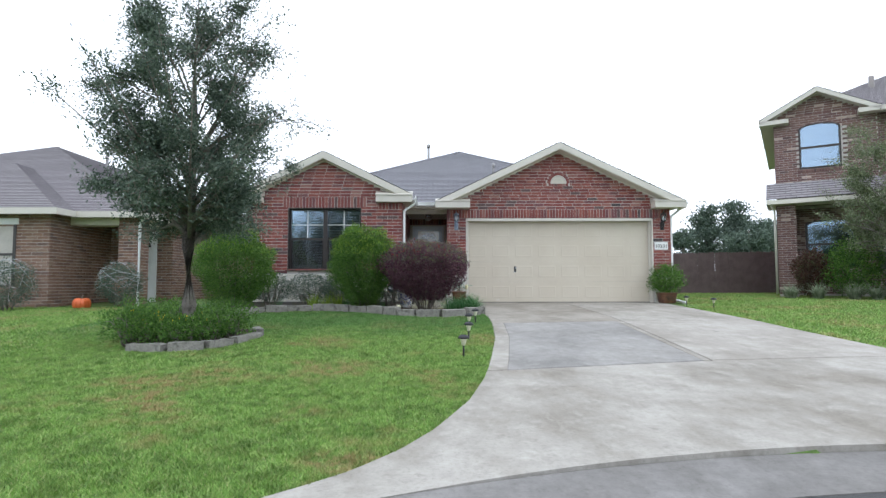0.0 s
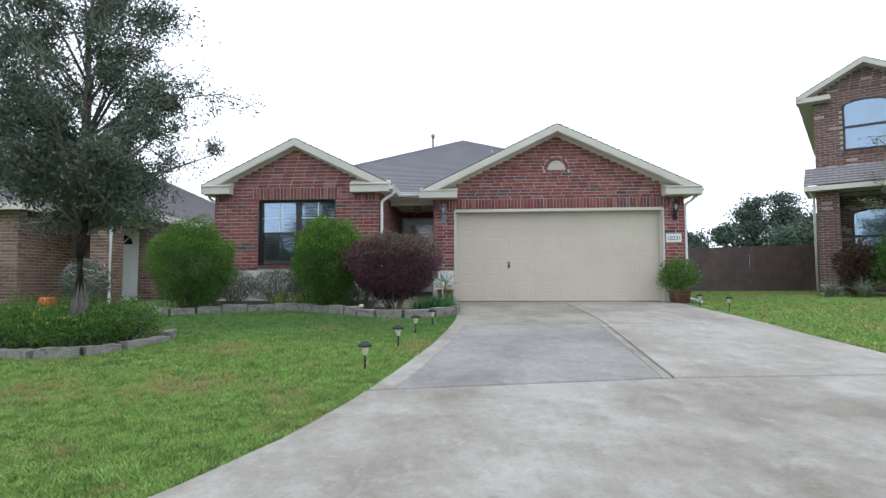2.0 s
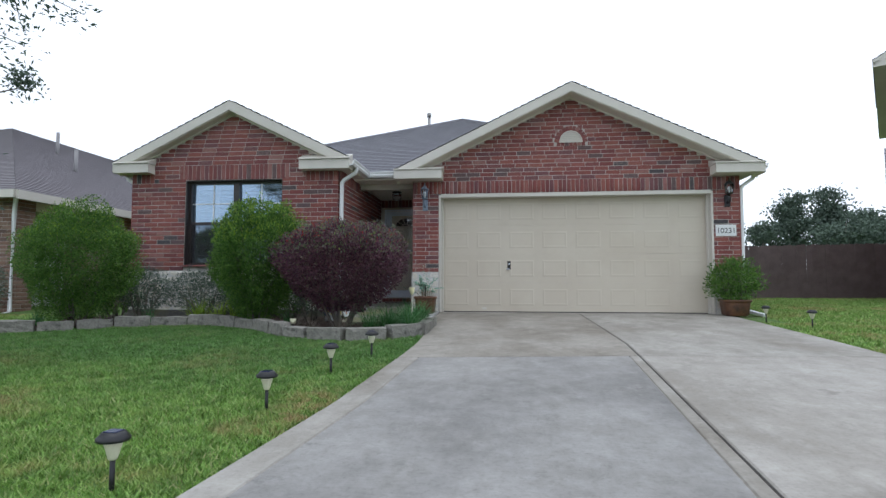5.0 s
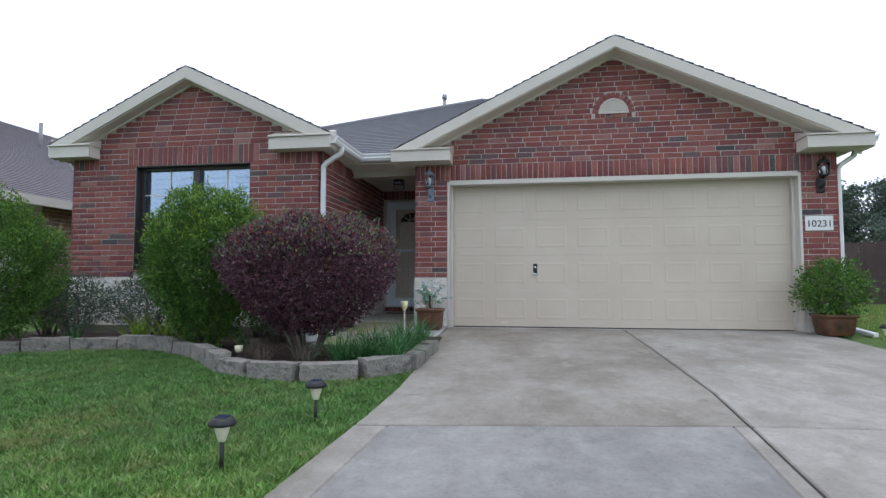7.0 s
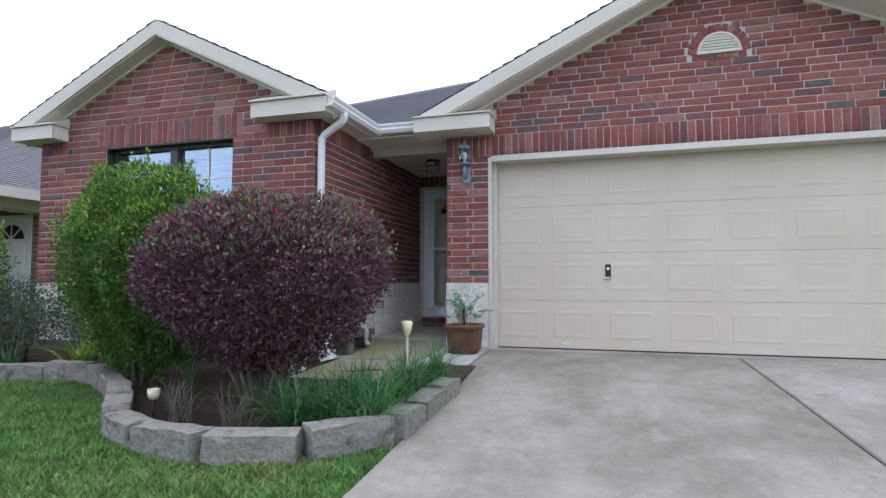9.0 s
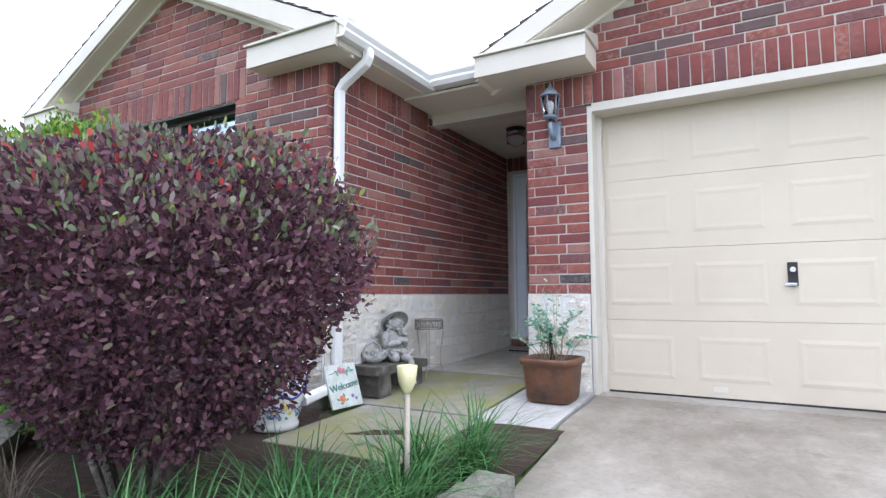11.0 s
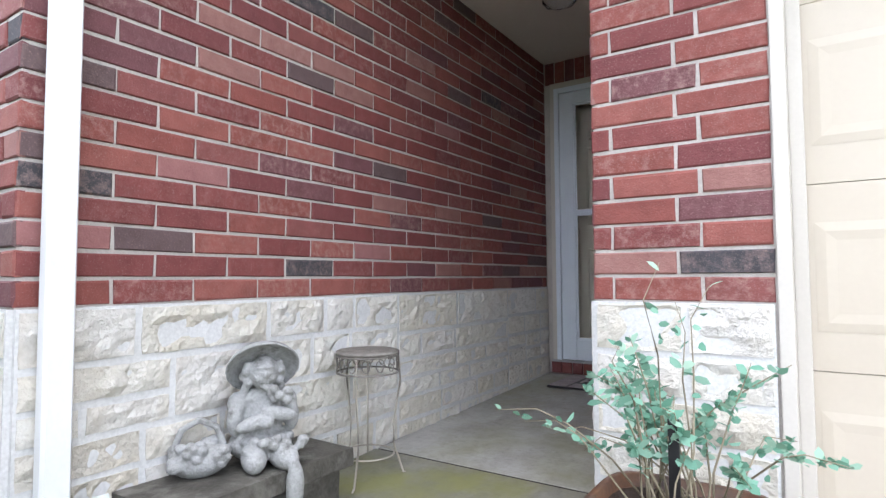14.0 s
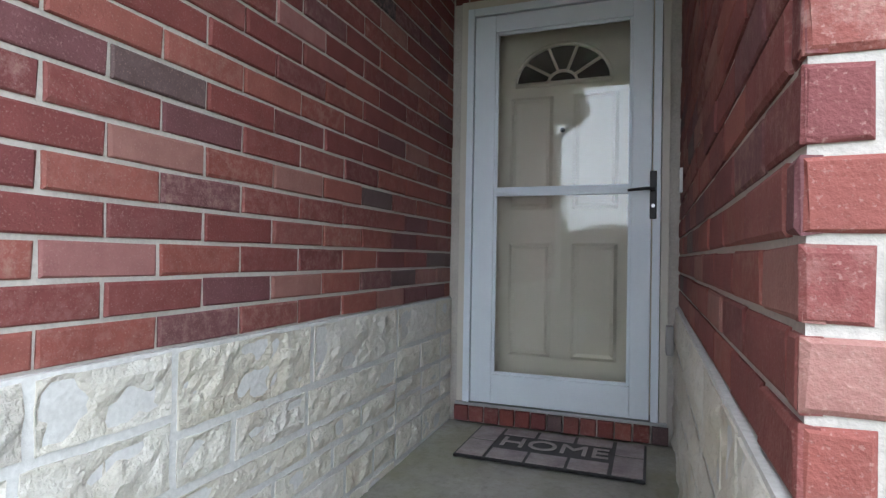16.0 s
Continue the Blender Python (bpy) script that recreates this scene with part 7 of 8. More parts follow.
    b2 = (wm, b1[1] + 4, b1[2])
    roof_plane("shingles", (w0, -1.05, E + 0.05), (w1, -1.05, E + 0.05), b1, b1, M_SHINGLE2, rf)
    roof_plane("shingles", (w1, -1.05, E + 0.05), (w1, b2[1], E + 0.05), b2, b1, M_SHINGLE2, rf)
    roof_plane("shingles", (w0, -1.05, E + 0.05), (w0, b2[1], E + 0.05), b2, b1, M_SHINGLE2, rf)
    bm = boxes(((x1 - 0.02, y0, E - 0.12), (x1 + 0.06, y1, E + 0.05)), ((w0, -1.1, E - 0.1), (w1, -1.02, E + 0.05)), ((w1, -1.1, E - 0.1), (w1 + 0.06, -0.3, E + 0.05)), ((w1, y0 - 0.05, E - 0.1), (x1, y0 + 0.02, E + 0.05)))
    part("fascia", bm, M_TRIM, t)
    part("soffit", boxes(((w0, -1.04, E - 0.01), (w1, -0.68, E + 0.01)), ((-1.75, -0.33, E - 0.01), (x1, 0.3, E + 0.01)), ((-0.02, 0.0, E - 0.01), (x1, y1, E + 0.01))), M_TRIM, t)
    gb = bmesh.new()
    prism(gb, [(-8.4, 2.5), (-4.6, 2.5), (-6.5, 3.45)], -0.9, -0.5)
    part("gable", gb, M_TRIM, t)
    bm = bmesh.new()
    tube(bm, [(0.36, -0.3, E), (0.3, -0.28, E - 0.06), (0.06, -0.05, E - 0.22), (0.05, -0.05, E - 0.4), (0.05, -0.05, 0.1), (0.1, -0.25, 0.05)], 0.04, 8)
    part("downspout", bm, M_WHITE, t)
    for x, y, h in ((-2.6, 4.6, 0.7), (-4.6, 6.2, 0.75)):
        bm = bmesh.new()
        tube(bm, [(x, y, E + 0.47 * (x1 - x) - 0.2), (x, y, E + 0.47 * (x1 - x) + h)], 0.05, 8)
        part("roof_pipe", bm, plain("pipe_grey", (0.25, 0.24, 0.24), 0.5), t)


tan_house()
WEB = plain("white_web", (0.5, 0.52, 0.55), 0.7)


def webbed_shrub(at, r, seed):
    """A clipped shrub wrapped in decorative cobweb."""
    t = shrub("webbed_shrub", "dark rounded shrub draped with white decorative web", at, (r, r, r * 1.05), 5000, 0.04, 0.012, M_OAK, seed, foot=0.05)
    rr = random.Random(seed)
    bm = bmesh.new()
    for k in range(15):
        v = [Vector((rr.uniform(-1, 1), rr.uniform(-1, 0.3), rr.uniform(-0.3, 1))).normalized() for _ in range(3)]
        pts = [Vector((p.x * r, p.y * r, p.z * r * 1.05 + r * 1.1)) * 1.05 for p in (v[0], v[0].lerp(v[1], 0.5).normalized(), v[1], v[1].lerp(v[2], 0.5).normalized(), v[2])]
        tube(bm, pts, 0.0028, 4)
    part("web", bm, WEB, t, "white stringy web")


webbed_shrub((-7.35, 12.4, -0.08), 0.5, 91)
webbed_shrub((-9.4, 11.6, -0.1), 0.52, 92)
t_ = thing("pumpkin", "orange pumpkin by the neighbour's wall", "pumpkin", (-8.2, 12.3, -0.1))
bm_ = bmesh.new()
for k in range(9):
    a = 2 * math.pi * k / 9
    bmesh.ops.create_uvsphere(bm_, u_segments=10, v_segments=8, radius=1, matrix=pose(0.1 * math.cos(a), 0.1 * math.sin(a), 0.13) @ Matrix.Diagonal((0.1, 0.1, 0.14, 1)))
part("body", bm_, plain("pumpkin_skin", (0.6, 0.12, 0.03), 0.4), t_)
bm_ = bmesh.new()
tube(bm_, [(0, 0, 0.25), (0.02, 0, 0.31), (0.05, 0, 0.33)], [0.02, 0.015, 0.012], 6)
part("stem", bm_, M_BARK, t_)


# ---- two-storey neighbour house ----
def tall_house():
    t = thing("house", "two-storey brown brick house with arched windows", "house", (11.2, 17.6, 0.15), turn=-32)
    W, D = 11.0, 9.0

    def arch_window(parent, x, z0, w, h, y):
        n = 12
        out_ = [(x, z0), (x + w, z0), (x + w, z0 + h)] + [(x + w / 2 + w / 2 * math.cos(a), z0 + h + 0.16 * math.sin(a)) for a in np.linspace(0, math.pi, n)[1:-1]] + [(x, z0 + h)]
        bm = bmesh.new()
        prism(bm, out_, y - 0.03, y + 0.02)
        wn_ = part("window", bm, M_BRONZE, parent)
        ins = [(x + w / 2 + (u - x - w / 2) * 0.9, z0 + 0.06 + (z - z0) * 0.93) for u, z in out_]
        bm = bmesh.new()
        prism(bm, ins, y - 0.04, y - 0.031)
        part("pane", bm, M_COATED, wn_)
        part("sash_rail", boxes(((x, y - 0.06, z0 + h * 0.5), (x + w, y - 0.035, z0 + h * 0.5 + 0.07))), M_BRONZE, wn_)
    L, E2, P2, PX = 0.18, 5.95, 6.74, 1.43
    up = part("wall", boxes(((L, 0.5, 2.9), (3.0, D, E2)), ((3.0, 1.0, 2.9), (W, D, E2))), M_MORTAR, t)
    lay(up, [b for b in courses(lambda z0, z1: [(L, 3.0)], 2.9, E2, random.Random(1)) if not (b[1] > 0.95 and b[0] < 1.97 and b[2] > 4.1 and b[3] < 5.5)], flat(0, 0.495, 0), M_DUSKBRICK)
    lay(up, courses(lambda z0, z1: [(0.0, D - 0.5)], 2.9, E2, random.Random(2)), flat(L - 0.005, D, 0, -90), M_DUSKBRICK)
    lay(up, courses(lambda z0, z1: [(3.0, W)], 2.9, E2, random.Random(2)), flat(0, 0.995, 0), M_DUSKBRICK)
    arch_window(up, 0.88, 4.13, 1.16, 1.34, 0.5)
    lay(up, soldiers(0.82, 2.1, 4.02, 4.12), flat(0, 0.48, 0), M_DUSKBRICK)
    gbl = bmesh.new()
    prism(gbl, [(L, E2), (2 * PX - L, E2), (PX, P2 - 0.12)], 0.5, 0.7)
    part("gable", gbl, M_MORTAR, t)

    def gsp(z0, z1):
        h = (P2 - 0.12 - z1) * (PX - L) / (P2 - 0.12 - E2)
        return [(PX - h, PX + h)] if h > 0.1 else []
    lay(up, courses(gsp, E2, P2 - 0.2, random.Random(3)), flat(0, 0.495, 0), M_DUSKBRICK)
    low_ = part("wall", boxes(((L, 1.4, -0.4), (W, D, 2.9)), ((L, 0.0, -0.4), (0.72, 1.4, 2.9))), M_MORTAR, t)
    lay(low_, courses(lambda z0, z1: [(L, 0.72)], 0.0, 2.9, random.Random(4)), flat(0, -0.005, 0), M_DUSKBRICK)
    lay(low_, courses(lambda z0, z1: [(0.0, D)], 0.0, 2.9, random.Random(5)), flat(L - 0.005, D, 0, -90), M_DUSKBRICK)
    lay(low_, courses(lambda z0, z1: [(0.72, W)], 0.0, 2.9, random.Random(6)), flat(0, 1.395, 0), M_DUSKBRICK)
    arch_window(low_, 0.98, 0.9, 1.5, 1.45, 1.4)
    rf = new("roof")
    rf.parent = t
    roof_plane("shingles", (-0.1, -0.4, 3.08), (W, -0.4, 3.08), (W, 0.5, 3.72), (-0.1, 0.5, 3.72), M_SHINGLE2, rf)
    part("lower_soffit", boxes(((-0.1, -0.4, 2.92), (W, 1.4, 3.06))), M_SOFFIT, rf)
    bm = bmesh.new()
    prism(bm, [(-0.38, 3.06), (0.5, 3.06), (0.5, 3.7)], -0.09, -0.05, "x")
    part("roof_end", bm, M_TRIM, rf)
    for s in (-1, 1):
        roof_plane("shingles", (PX + s * 1.67, 0.15, 5.87), (PX + s * 1.67, 5.0, 5.87), (PX, 5.0, 6.77), (PX, 0.15, 6.77), M_SHINGLE2, rf)
        bm = bmesh.new()
        prism(bm, [(PX + s * 1.67, 5.85), (PX, 6.75), (PX, 6.6), (PX + s * 1.67, 5.7)], 0.12, 0.15)
        part("fascia", bm, M_TRIM, rf)
        bm = bmesh.new()
        prism(bm, [(PX + s * 1.67, 5.75), (PX, 6.65), (PX, 6.62), (PX + s * 1.67, 5.72)], 0.15, 0.52)
        part("soffit", bm, M_SOFFIT, rf)
    part("eave_return", boxes(((-0.24, 0.12, 5.68), (0.62, 0.5, 5.82))), M_TRIM, rf)
    part("eave_return", boxes(((2.5, 0.12, 5.72), (3.4, 0.5, 5.86))), M_TRIM, rf)
    hx0, hx1, hy0, hy1 = -0.22, W + 0.4, 0.6, D + 0.4
    hm, hh = (hy0 + hy1) / 2, (hy1 - hy0) / 2
    zr = 5.87 + 0.55 * hh
    r1, r2 = (hx0 + hh, hm, zr), (hx1 - hh, hm, zr)
    roof_plane("shingles", (hx0, hy0, 5.87), (hx1, hy0, 5.87), r2, r1, M_SHINGLE2, rf)
    roof_plane("shingles", (hx0, hy0, 5.87), (hx0, hy1, 5.87), r1, r1, M_SHINGLE2, rf)
    roof_plane("shingles", (hx0, hy1, 5.87), (hx1, hy1, 5.87), r2, r1, M_SHINGLE2, rf)
    part("side_soffit", boxes(((-0.22, 0.5, 5.74), (0.18, D, 5.86)), ((3.4, 0.6, 5.7), (W, 1.0, 5.86))), M_TRIM, rf)
    bm = bmesh.new()
    tube(bm, [(3.2, 3.3, 6.6), (3.2, 3.3, 7.75)], 0.09, 8)
    part("roof_pipe", bm, plain("pipe_brown", (0.2, 0.18, 0.17), 0.5), rf)
    bm = bmesh.new()
    tube(bm, [(-0.02, -0.3, 3.0), (0.12, -0.06, 2.75), (0.12, -0.05, 2.4), (0.12, -0.05, 0.0)], 0.035, 8)
    part("downspout", bm, M_TRIM, t)


tall_house()
for k, (x, y, r, h, m_, lab_) in enumerate(((11.75, 16.45, 0.5, 0.75, M_RUST, "reddish-brown shrub at the house corner"), (12.7, 15.9, 0.85, 0.85, M_SHRUB, "dark green shrub before the brick house"), (13.9, 15.0, 1.0, 0.95, M_OAK, "dark green shrub before the brick house"), (15.2, 14.2, 1.0, 0.9, M_OAK, "dark green shrub before the brick house"))):
    shrub("foundation_shrub", lab_, (x, y, 0.02), (r, r * 0.8, h), 6500, 0.07, 0.02, m_, 101 + k, foot=0.05, inner=0.3, lumps=0.25)
for k, (x, y) in enumerate(((10.9, 16.2), (11.45, 15.75), (12.1, 15.2), (12.55, 14.9), (13.0, 14.6), (13.6, 14.1))):
    tuft("pale_grass_clump", "pale grey-green grass clump before the brick house", (x, y, slope(y)), 170, 0.62, 1.0, M_SAGEGRASS, 140 + k, 0.012)
oak((12.75, 14.35, 0.0), 5.1, 33, 34000, (3.1, 1.75, 2.0), 0.075, "small_tree", "leafy grey-green tree before the brick house", M_OLIVE)

# ---- fence ----
fence = thing("fence", "tall weathered brown wooden board fence", "fence", (6.3, 21.8, 0.0))
rf_ = random.Random(8)
board_meshes = []
for q in range(4):
    bm_ = bmesh.new()
    prism(bm_, [(0, 0), (0.1395, 0), (0.1395, 1.78), (0.115, 1.81), (0.02, 1.81), (0, 1.78)], -0.01, 0.01)
    me_ = bpy.data.meshes.new("board")
    bm_.to_mesh(me_)
    bm_.free()
    me_.materials.append(M_FENCE)
    board_meshes.append(me_)
for k in range(86):
    ob_ = new("board", board_meshes[k % 4])
    ob_.parent = fence
    ob_.matrix_local = pose(k * 0.14, rf_.uniform(-0.006, 0.006), -0.12 + rf_.uniform(-0.015, 0.015) + k * 0.002, 0, rf_.uniform(-0.4, 0.4), 0)
part("rail", boxes(((0, 0.01, 0.3), (12.0, 0.05, 0.39)), ((0, 0.01, 1.3), (12.0, 0.05, 1.39))), M_FENCE, fence)
gate = thing("garden_gate", "dark wooden side gate with black hinges", "gate", (6.3, 19.5, 0.0))
for k in range(7):
    part("board", boxes(((k * 0.14, 0, -0.1), (k * 0.14 + 0.133, 0.02, 1.75))), M_FENCE, gate)
part("hinge", boxes(((0.3, -0.012, 1.4), (0.8, 0, 1.45)), ((0.3, -0.012, 0.4), (0.8, 0, 0.45))), M_BLACK, gate, "black strap hinges")

# ---- far trees ----
def far_tree(at, h, r, seed, pine=False):
    rng, rr = np.random.default_rng(seed), random.Random(seed)
    t = thing("pine_tree" if pine else "tree", "tall distant pine with a bare lower trunk" if pine else "distant leafy green tree", "tree", at)
    bm = bmesh.new()
    tube(bm, [(0, 0, -0.3), (0.1, 0, h * 0.5), (0, 0, h * 0.95)], [0.28, 0.2, 0.05], 8)
    part("trunk", bm, M_BARK, t)
    pts = []
    for k in range(34):
        f = rr.uniform(0.42 if pine else 0.18, 1.0)
        a = rr.uniform(0, 2 * math.pi)
        q = r * (1.15 - f * 0.75 if pine else math.sqrt(max(0.1, 1 - (f - 0.5) ** 2 * 3))) * rr.uniform(0.2, 1.0)
        c = np.array([q * math.cos(a), q * math.sin(a), h * f])
        s = r * rr.uniform(0.2, 0.38)
        pts.append(c + rng.normal(size=(210, 3)) * np.array([s, s, s * 0.6]))
    p = np.concatenate(pts)
    vs, fs = leaf_arrays(p, rng.normal(size=p.shape), 0.24, 0.07, rng)
    arrays("crown", vs, fs, M_FARTREE, t)


for k, (x, y, h, r, pine) in enumerate(((20.5, 46, 6.0, 1.8, 0), (23.0, 47, 8.6, 1.9, 1), (26.0, 48, 9.3, 2.2, 1), (25.0, 44, 6.2, 2.4, 0), (28.5, 45, 6.6, 2.6, 0), (32.0, 46, 7.2, 2.8, 0), (36.0, 47, 7.0, 2.8, 0), (18.5, 48, 5.2, 2.2, 0), (15.5, 50, 4.6, 2.4, 0), (30.2, 50, 7.8, 2.2, 1), (40.0, 46, 7.5, 3.0, 0),
                                         # unseen trees across the street, added to darken reflections in the glass
                                         (-9.0, -32.0, 7.5, 2.8, 0), (-13.0, -34.0, 7.8, 3.2, 0), (-17.5, -36.0, 8.0, 3.4, 0), (4.0, -36.0, 8.0, 3.0, 0), (14.0, -33.0, 7.0, 2.8, 0))):
    far_tree((x, y, 0.0 if y > 0 else -0.6), h * (0.8 if y > 0 else 1), r * (0.75 if y > 0 else 1), 200 + k, bool(pine))

# ---- lawn grass ----
rg = np.random.default_rng(77)


def in_poly(x, y, poly):
    inside = np.zeros(len(x), bool)
    for (x0, y0), (x1, y1) in zip(poly, poly[1:] + poly[:1]):
        c = ((y0 > y) != (y1 > y)) & (x < (x1 - x0) * (y - y0) / (y1 - y0 + 1e-12) + x0)
        inside ^= c
    return inside


BEDPOLY = [(x, y) for x, y in BED_EDGE] + [(-5.2, 9.8), (-5.2, 16.0), (1.2, 16.0), (1.2, 12.4)]


def sow(name, x0, x1, y0, y1, density, height, width, label):
    n = int((x1 - x0) * (y1 - y0) * density)
    x, y = rg.uniform(x0, x1, n), rg.uniform(y0, y1, n)
    r = np.hypot(x - CUL[0], y - CUL[1])
    ok = (r > CUL[2] + 0.07)
    le = np.interp(y, [p[1] for p in LEFT_EDGE], [p[0] for p in LEFT_EDGE])
    re = np.interp(y, [p[1] for p in RIGHT_EDGE], [p[0] for p in RIGHT_EDGE])
    ok &= (x < le - 0.015 + rg.normal(size=n) * 0.01) | (x > re + 0.02) | (y > 13.7)
    ok &= ~in_poly(x, y, BEDPOLY) & ~in_poly(x, y, ISLAND)
    ok &= ~((x > -4.8) & (x < 6.4) & (y > 12.3))
    ok &= ~((x < -7.4) & (y > 12.4))
    x, y = x[ok], y[ok]
    z = np.array([max(slope(v), -0.57) for v in y]) - 0.014
    patch = np.sin(x * 9.1 + 2 * np.sin(y * 5.3)) * np.sin(y * 8.3 + 2 * np.sin(x * 4.7))
    h = height * rg.uniform(0.5, 1.25, len(x)) * (1 + 0.35 * patch)
    ob = blades(name, np.stack([x, y, z], 1), h, width * rg.uniform(0.7, 1.3, len(x)), 1.0 * rg.uniform(0.2, 1.5, len(x)), M_GRASS, None, rg)
    tagged(ob, label, "grass", kind="stuff")


sow("grass", -4.6, 1.15, 1.0, 5.0, 22000, 0.03, 0.0042, "mown green lawn grass with dry patches")
sow("grass", -5.0, 1.2, 5.0, 11.2, 9500, 0.034, 0.0058, "mown green lawn grass with dry patches")
sow("grass", -14.0, -4.6, 0.5, 12.6, 1900, 0.04, 0.011, "mown green lawn grass of the next garden")
sow("grass", 5.7, 18.0, 2.0, 21.5, 1700, 0.04, 0.011, "mown green lawn grass beside the driveway")


# ---- bricks and stones, laid last ----
def bay_spans(z0, z1):
    if z0 < 2.56:
        if WIN[2] - 0.08 < z1 and z0 < 2.58:
            lo, hi = (WIN[0], WIN[1]) if z0 > WIN[2] - 0.1 else (None, None)
            if lo is not None:
                return [(BAY_L, lo - 0.002), (hi + 0.002, BAY_R)]
        return [(BAY_L, BAY_R)]
    h = (BAY_TOP - z1) / ((BAY_TOP - 2.55) / ((BAY_R - BAY_L) / 2))
    return [(BAY_MID - h, BAY_MID + h)] if h > 0.05 else []


def bay_layout():
    found = []
    for u0, u1, z0, z1 in courses(bay_spans, STONE_TOP + 0.002, BAY_TOP, random.Random(3)):
        gaps = []
        if 2.33 < z0 < 2.59:
            gaps.append((WIN[0] - 0.124, WIN[1] + 0.124))
        if z0 > 2.27 and z1 < 2.56:
            gaps += [(BAY_L - 1, BAY_L + 0.424), (BAY_R - 0.564, BAY_R + 1)]
        pieces = [(u0, u1)]
        for a, b in gaps:
            pieces = [q for p0, p1 in pieces for q in ((p0, min(p1, a)), (max(p0, b), p1)) if q[1] - q[0] > 0.02]
        found += [(p0, p1, z0, z1) for p0, p1 in pieces]
    found += soldiers(WIN[0] - 0.12, WIN[1] + 0.12, 2.333, 2.592)
    found += soldiers(BAY_L, BAY_L + 0.42, 2.29, 2.53) + soldiers(BAY_R - 0.56, BAY_R, 2.29, 2.53)
    return found


bb = bay_layout()
bb.sort(key=lambda b: -(b[0]))
lay(wall_bay, bb, flat(0, BAY_Y, 0), M_BRICK, 280)
# window sill of bricks on edge
lay(wall_bay, soldiers(WIN[0] - 0.05, WIN[1] + 0.05, 0.0, 0.12), Matrix.Translation((0, BAY_Y - 0.05, WIN[2] + 0.0)) @ Matrix.Rotation(radians(-82), 4, "X"), M_BRICK, 30)
lay_stones(wall_bay, stone_field(BAY_L, BAY_R, -0.15, STONE_TOP - 0.002, random.Random(5)), flat(0, BAY_Y, 0), M_STONE, random.Random(6))


def gar_spans(z0, z1):
    if z0 < OPEN_T - 0.02:
        return [(GAR_L, OPEN_L - 0.005), (OPEN_R + 0.005, GAR_R)]
    if z0 < 2.56:
        return [(GAR_L, GAR_R)]
    h = (GAR_TOP - z1) / ((GAR_TOP - 2.55) / ((GAR_R - GAR_L) / 2))
    return [(GAR_MID - h, GAR_MID + h)] if h > 0.05 else []


VX, VZ, VR = 3.33, 3.13, 0.2
gb = []
for b in courses(gar_spans, STONE_TOP + 0.002, GAR_TOP, random.Random(4), (0.19, 0.0)):
    u0, u1, z0, z1 = b
    if 2.17 < z0 and z0 < 2.4:
        continue
    cu, cz = (u0 + u1) / 2, (z0 + z1) / 2
    if abs(cu - VX) < VR + 0.2 and VZ - 0.08 < cz < VZ + VR + 0.12 and math.hypot(cu - VX, max(0, cz - VZ)) < VR + 0.19:
        # keep what sticks out of the arch
        reach = math.sqrt(max(0.0, (VR + 0.1) ** 2 - max(0.0, cz - VZ) ** 2))
        if u0 < VX - reach - 0.03:
            gb.append((u0, min(u1, VX - reach - 0.01), z0, z1))
        if u1 > VX + reach + 0.03:
            gb.append((max(u0, VX + reach + 0.01), u1, z0, z1))
        continue
    gb.append(b)
low = [b for b in gb if b[1] < OPEN_L + 0.1 and b[3] < 2.4]
high = [b for b in gb if not (b[1] < OPEN_L + 0.1 and b[3] < 2.4)] + soldiers(GAR_L, GAR_R, 2.208, 2.437)
lay(wall_garage, low + high, flat(0, GAR_Y, 0), M_BRICK, len(low) + 200)
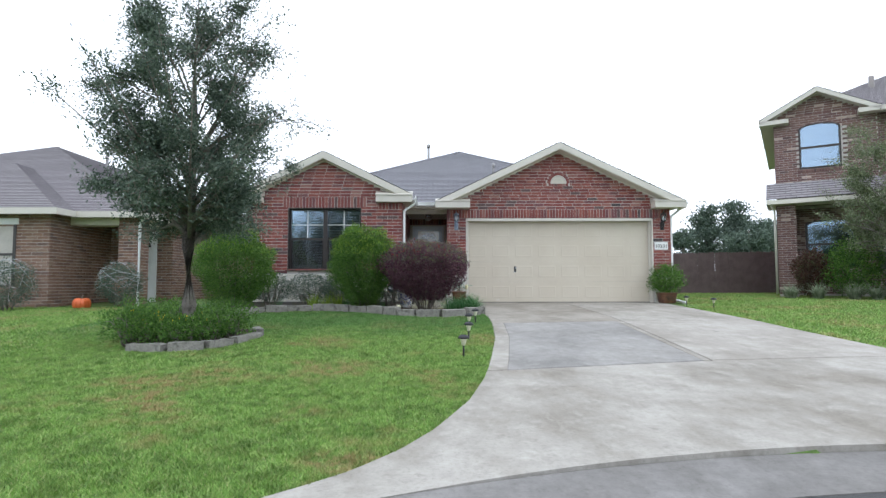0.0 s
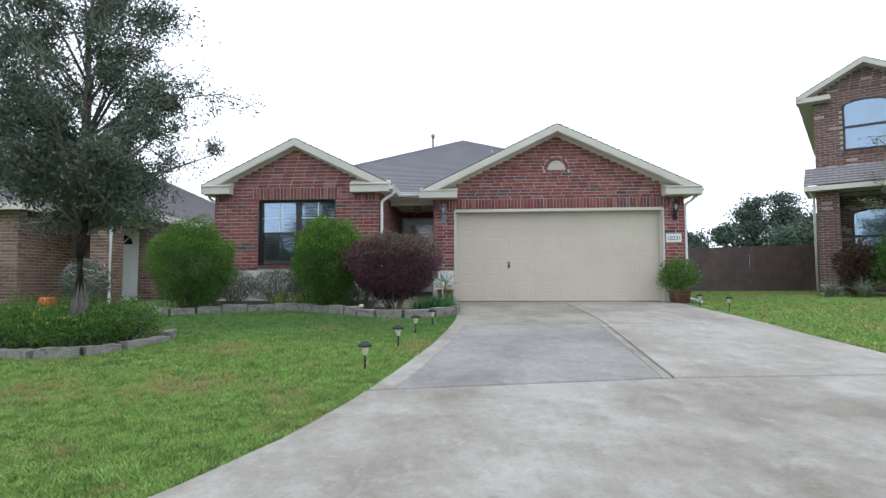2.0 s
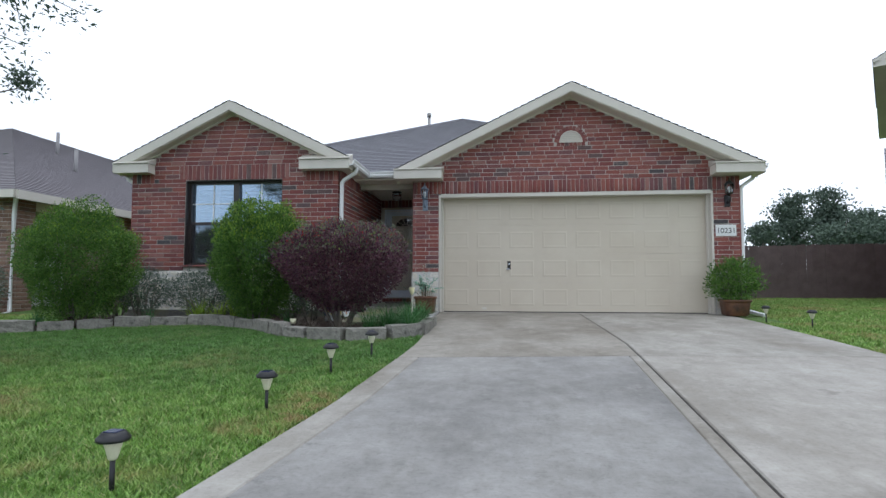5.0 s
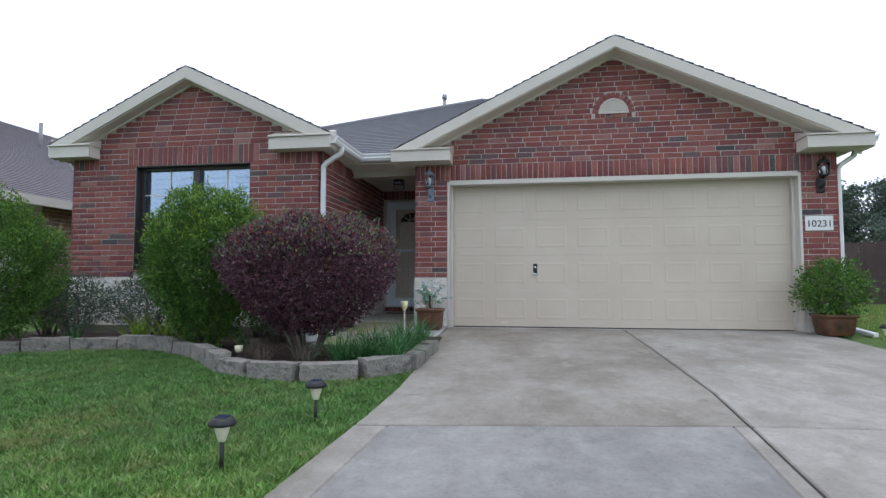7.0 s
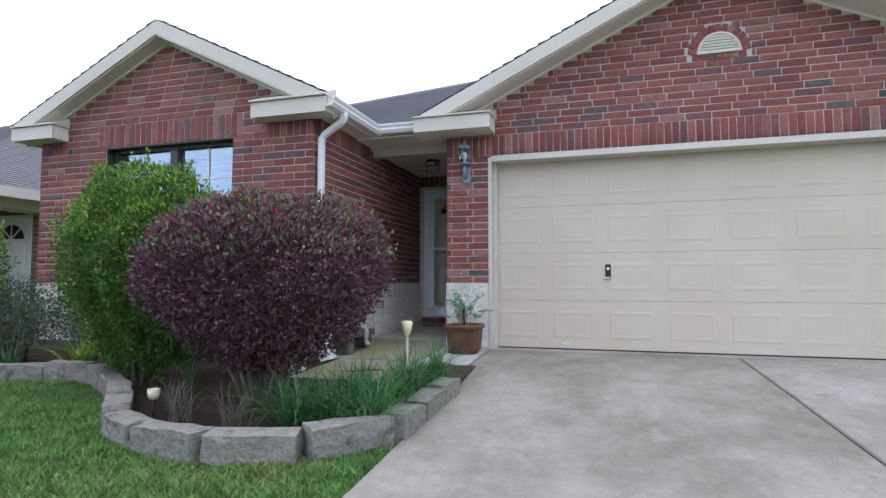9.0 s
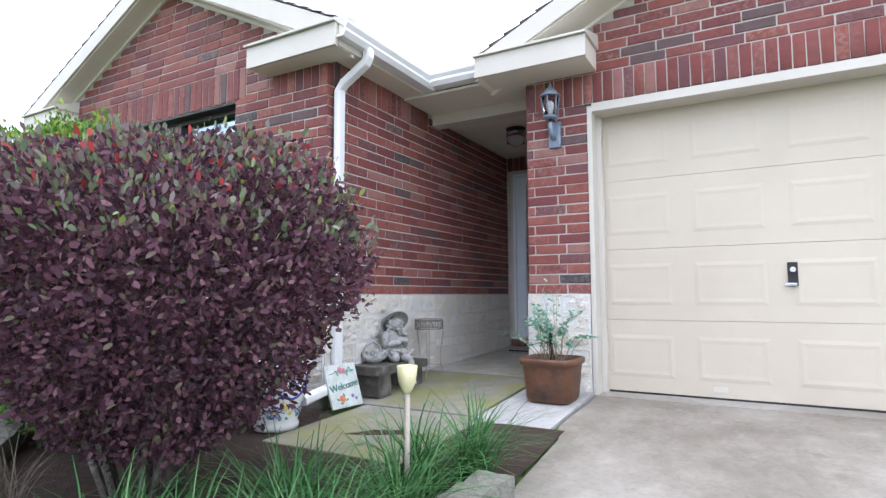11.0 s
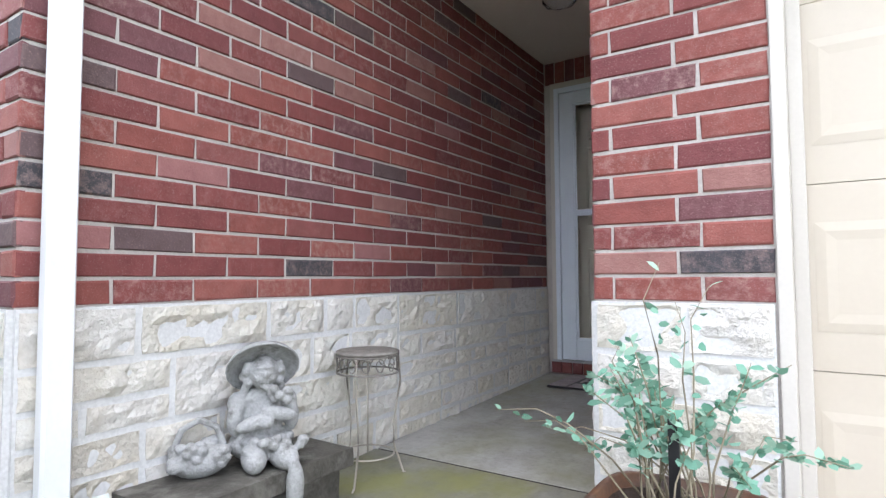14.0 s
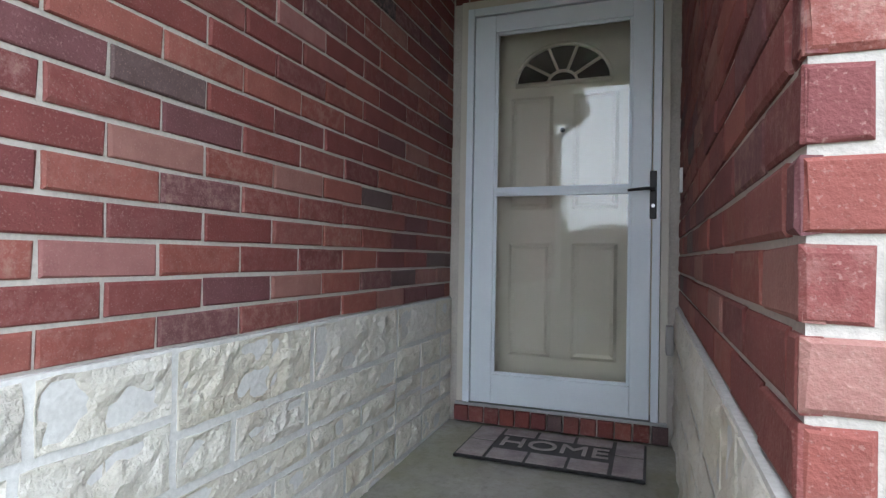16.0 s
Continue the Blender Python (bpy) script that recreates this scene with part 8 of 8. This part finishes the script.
# arch of bricks round the vent
for k in range(13):
    a = radians(180 * (k + 0.5) / 13)
    m = flat(VX, GAR_Y - 0.006, VZ) @ Matrix.Rotation(math.pi / 2 - a, 4, "Y")
    lay(wall_garage, [(-0.03, 0.03, VR + 0.008, VR + 0.098)], m, M_BRICK, 1)
lay(wall_garage, soldiers(VX - 0.26, VX + 0.26, -0.07, -0.004), flat(0, GAR_Y - 0.008, VZ), M_BRICK, 10)
for a, b in ((GAR_L, OPEN_L - 0.005), (OPEN_R + 0.005, GAR_R)):
    lay_stones(wall_garage, stone_field(a, b, -0.08, STONE_TOP - 0.002, random.Random(int(a * 10))), flat(0, GAR_Y, 0), M_STONE, random.Random(9))
# porch wall: faces +x
pb = courses(lambda z0, z1: [(0.0, DOOR_Y - BAY_Y)], STONE_TOP + 0.002, 2.28, random.Random(5), ((BRICK / 2 + BAY_Y - 12.66) % BRICK, (BAY_Y - 12.66) % BRICK))
pb += [b for b in courses(lambda z0, z1: [(1.45, DOOR_Y - BAY_Y)], 2.29, 2.46, random.Random(5))]
pb += soldiers(0.0, 1.44, 2.29, 2.53)
lay(wall_porch, pb, flat(BAY_R, BAY_Y, 0, 90), M_BRICK, 300)
lay_stones(wall_porch, stone_field(0.0, DOOR_Y - BAY_Y, -0.05, STONE_TOP - 0.002, random.Random(21)), flat(BAY_R, BAY_Y, 0, 90), M_STONE, random.Random(7))
# entry wall: faces -x
eb = courses(lambda z0, z1: [(0.0, DOOR_Y - GAR_Y)], STONE_TOP + 0.002, 2.46, random.Random(6))
lay(wall_entry, sorted(eb, key=lambda b: -b[0]), flat(GAR_L, DOOR_Y, 0, -90), M_BRICK, 240)
lay_stones(wall_entry, stone_field(0.0, DOOR_Y - GAR_Y, -0.02, STONE_TOP - 0.002, random.Random(13)), flat(GAR_L, DOOR_Y, 0, -90), M_STONE, random.Random(8))
# side walls
lay(wall_west, courses(lambda z0, z1: [(0.0, 10.0)], 0.0, 2.5, random.Random(7)), flat(BAY_L, BAY_Y + 10.0, 0, -90), M_BRICK, 0)
lay(wall_east, courses(lambda z0, z1: [(0.0, 10.0)], 0.0, 2.5, random.Random(7)), flat(GAR_R, GAR_Y, 0, 90), M_BRICK, 0)
# over and beside the front door, and the sill of bricks on edge
lay(wall_door, soldiers(BAY_R, GAR_L, 2.275, 2.44), flat(0, DOOR_Y + 0.014, 0), M_BRICK, 20)
lay(wall_door, soldiers(-0.66, 0.36, 0.125, 0.2), flat(0, DOOR_Y - 0.05, 0), M_BRICK, 20)
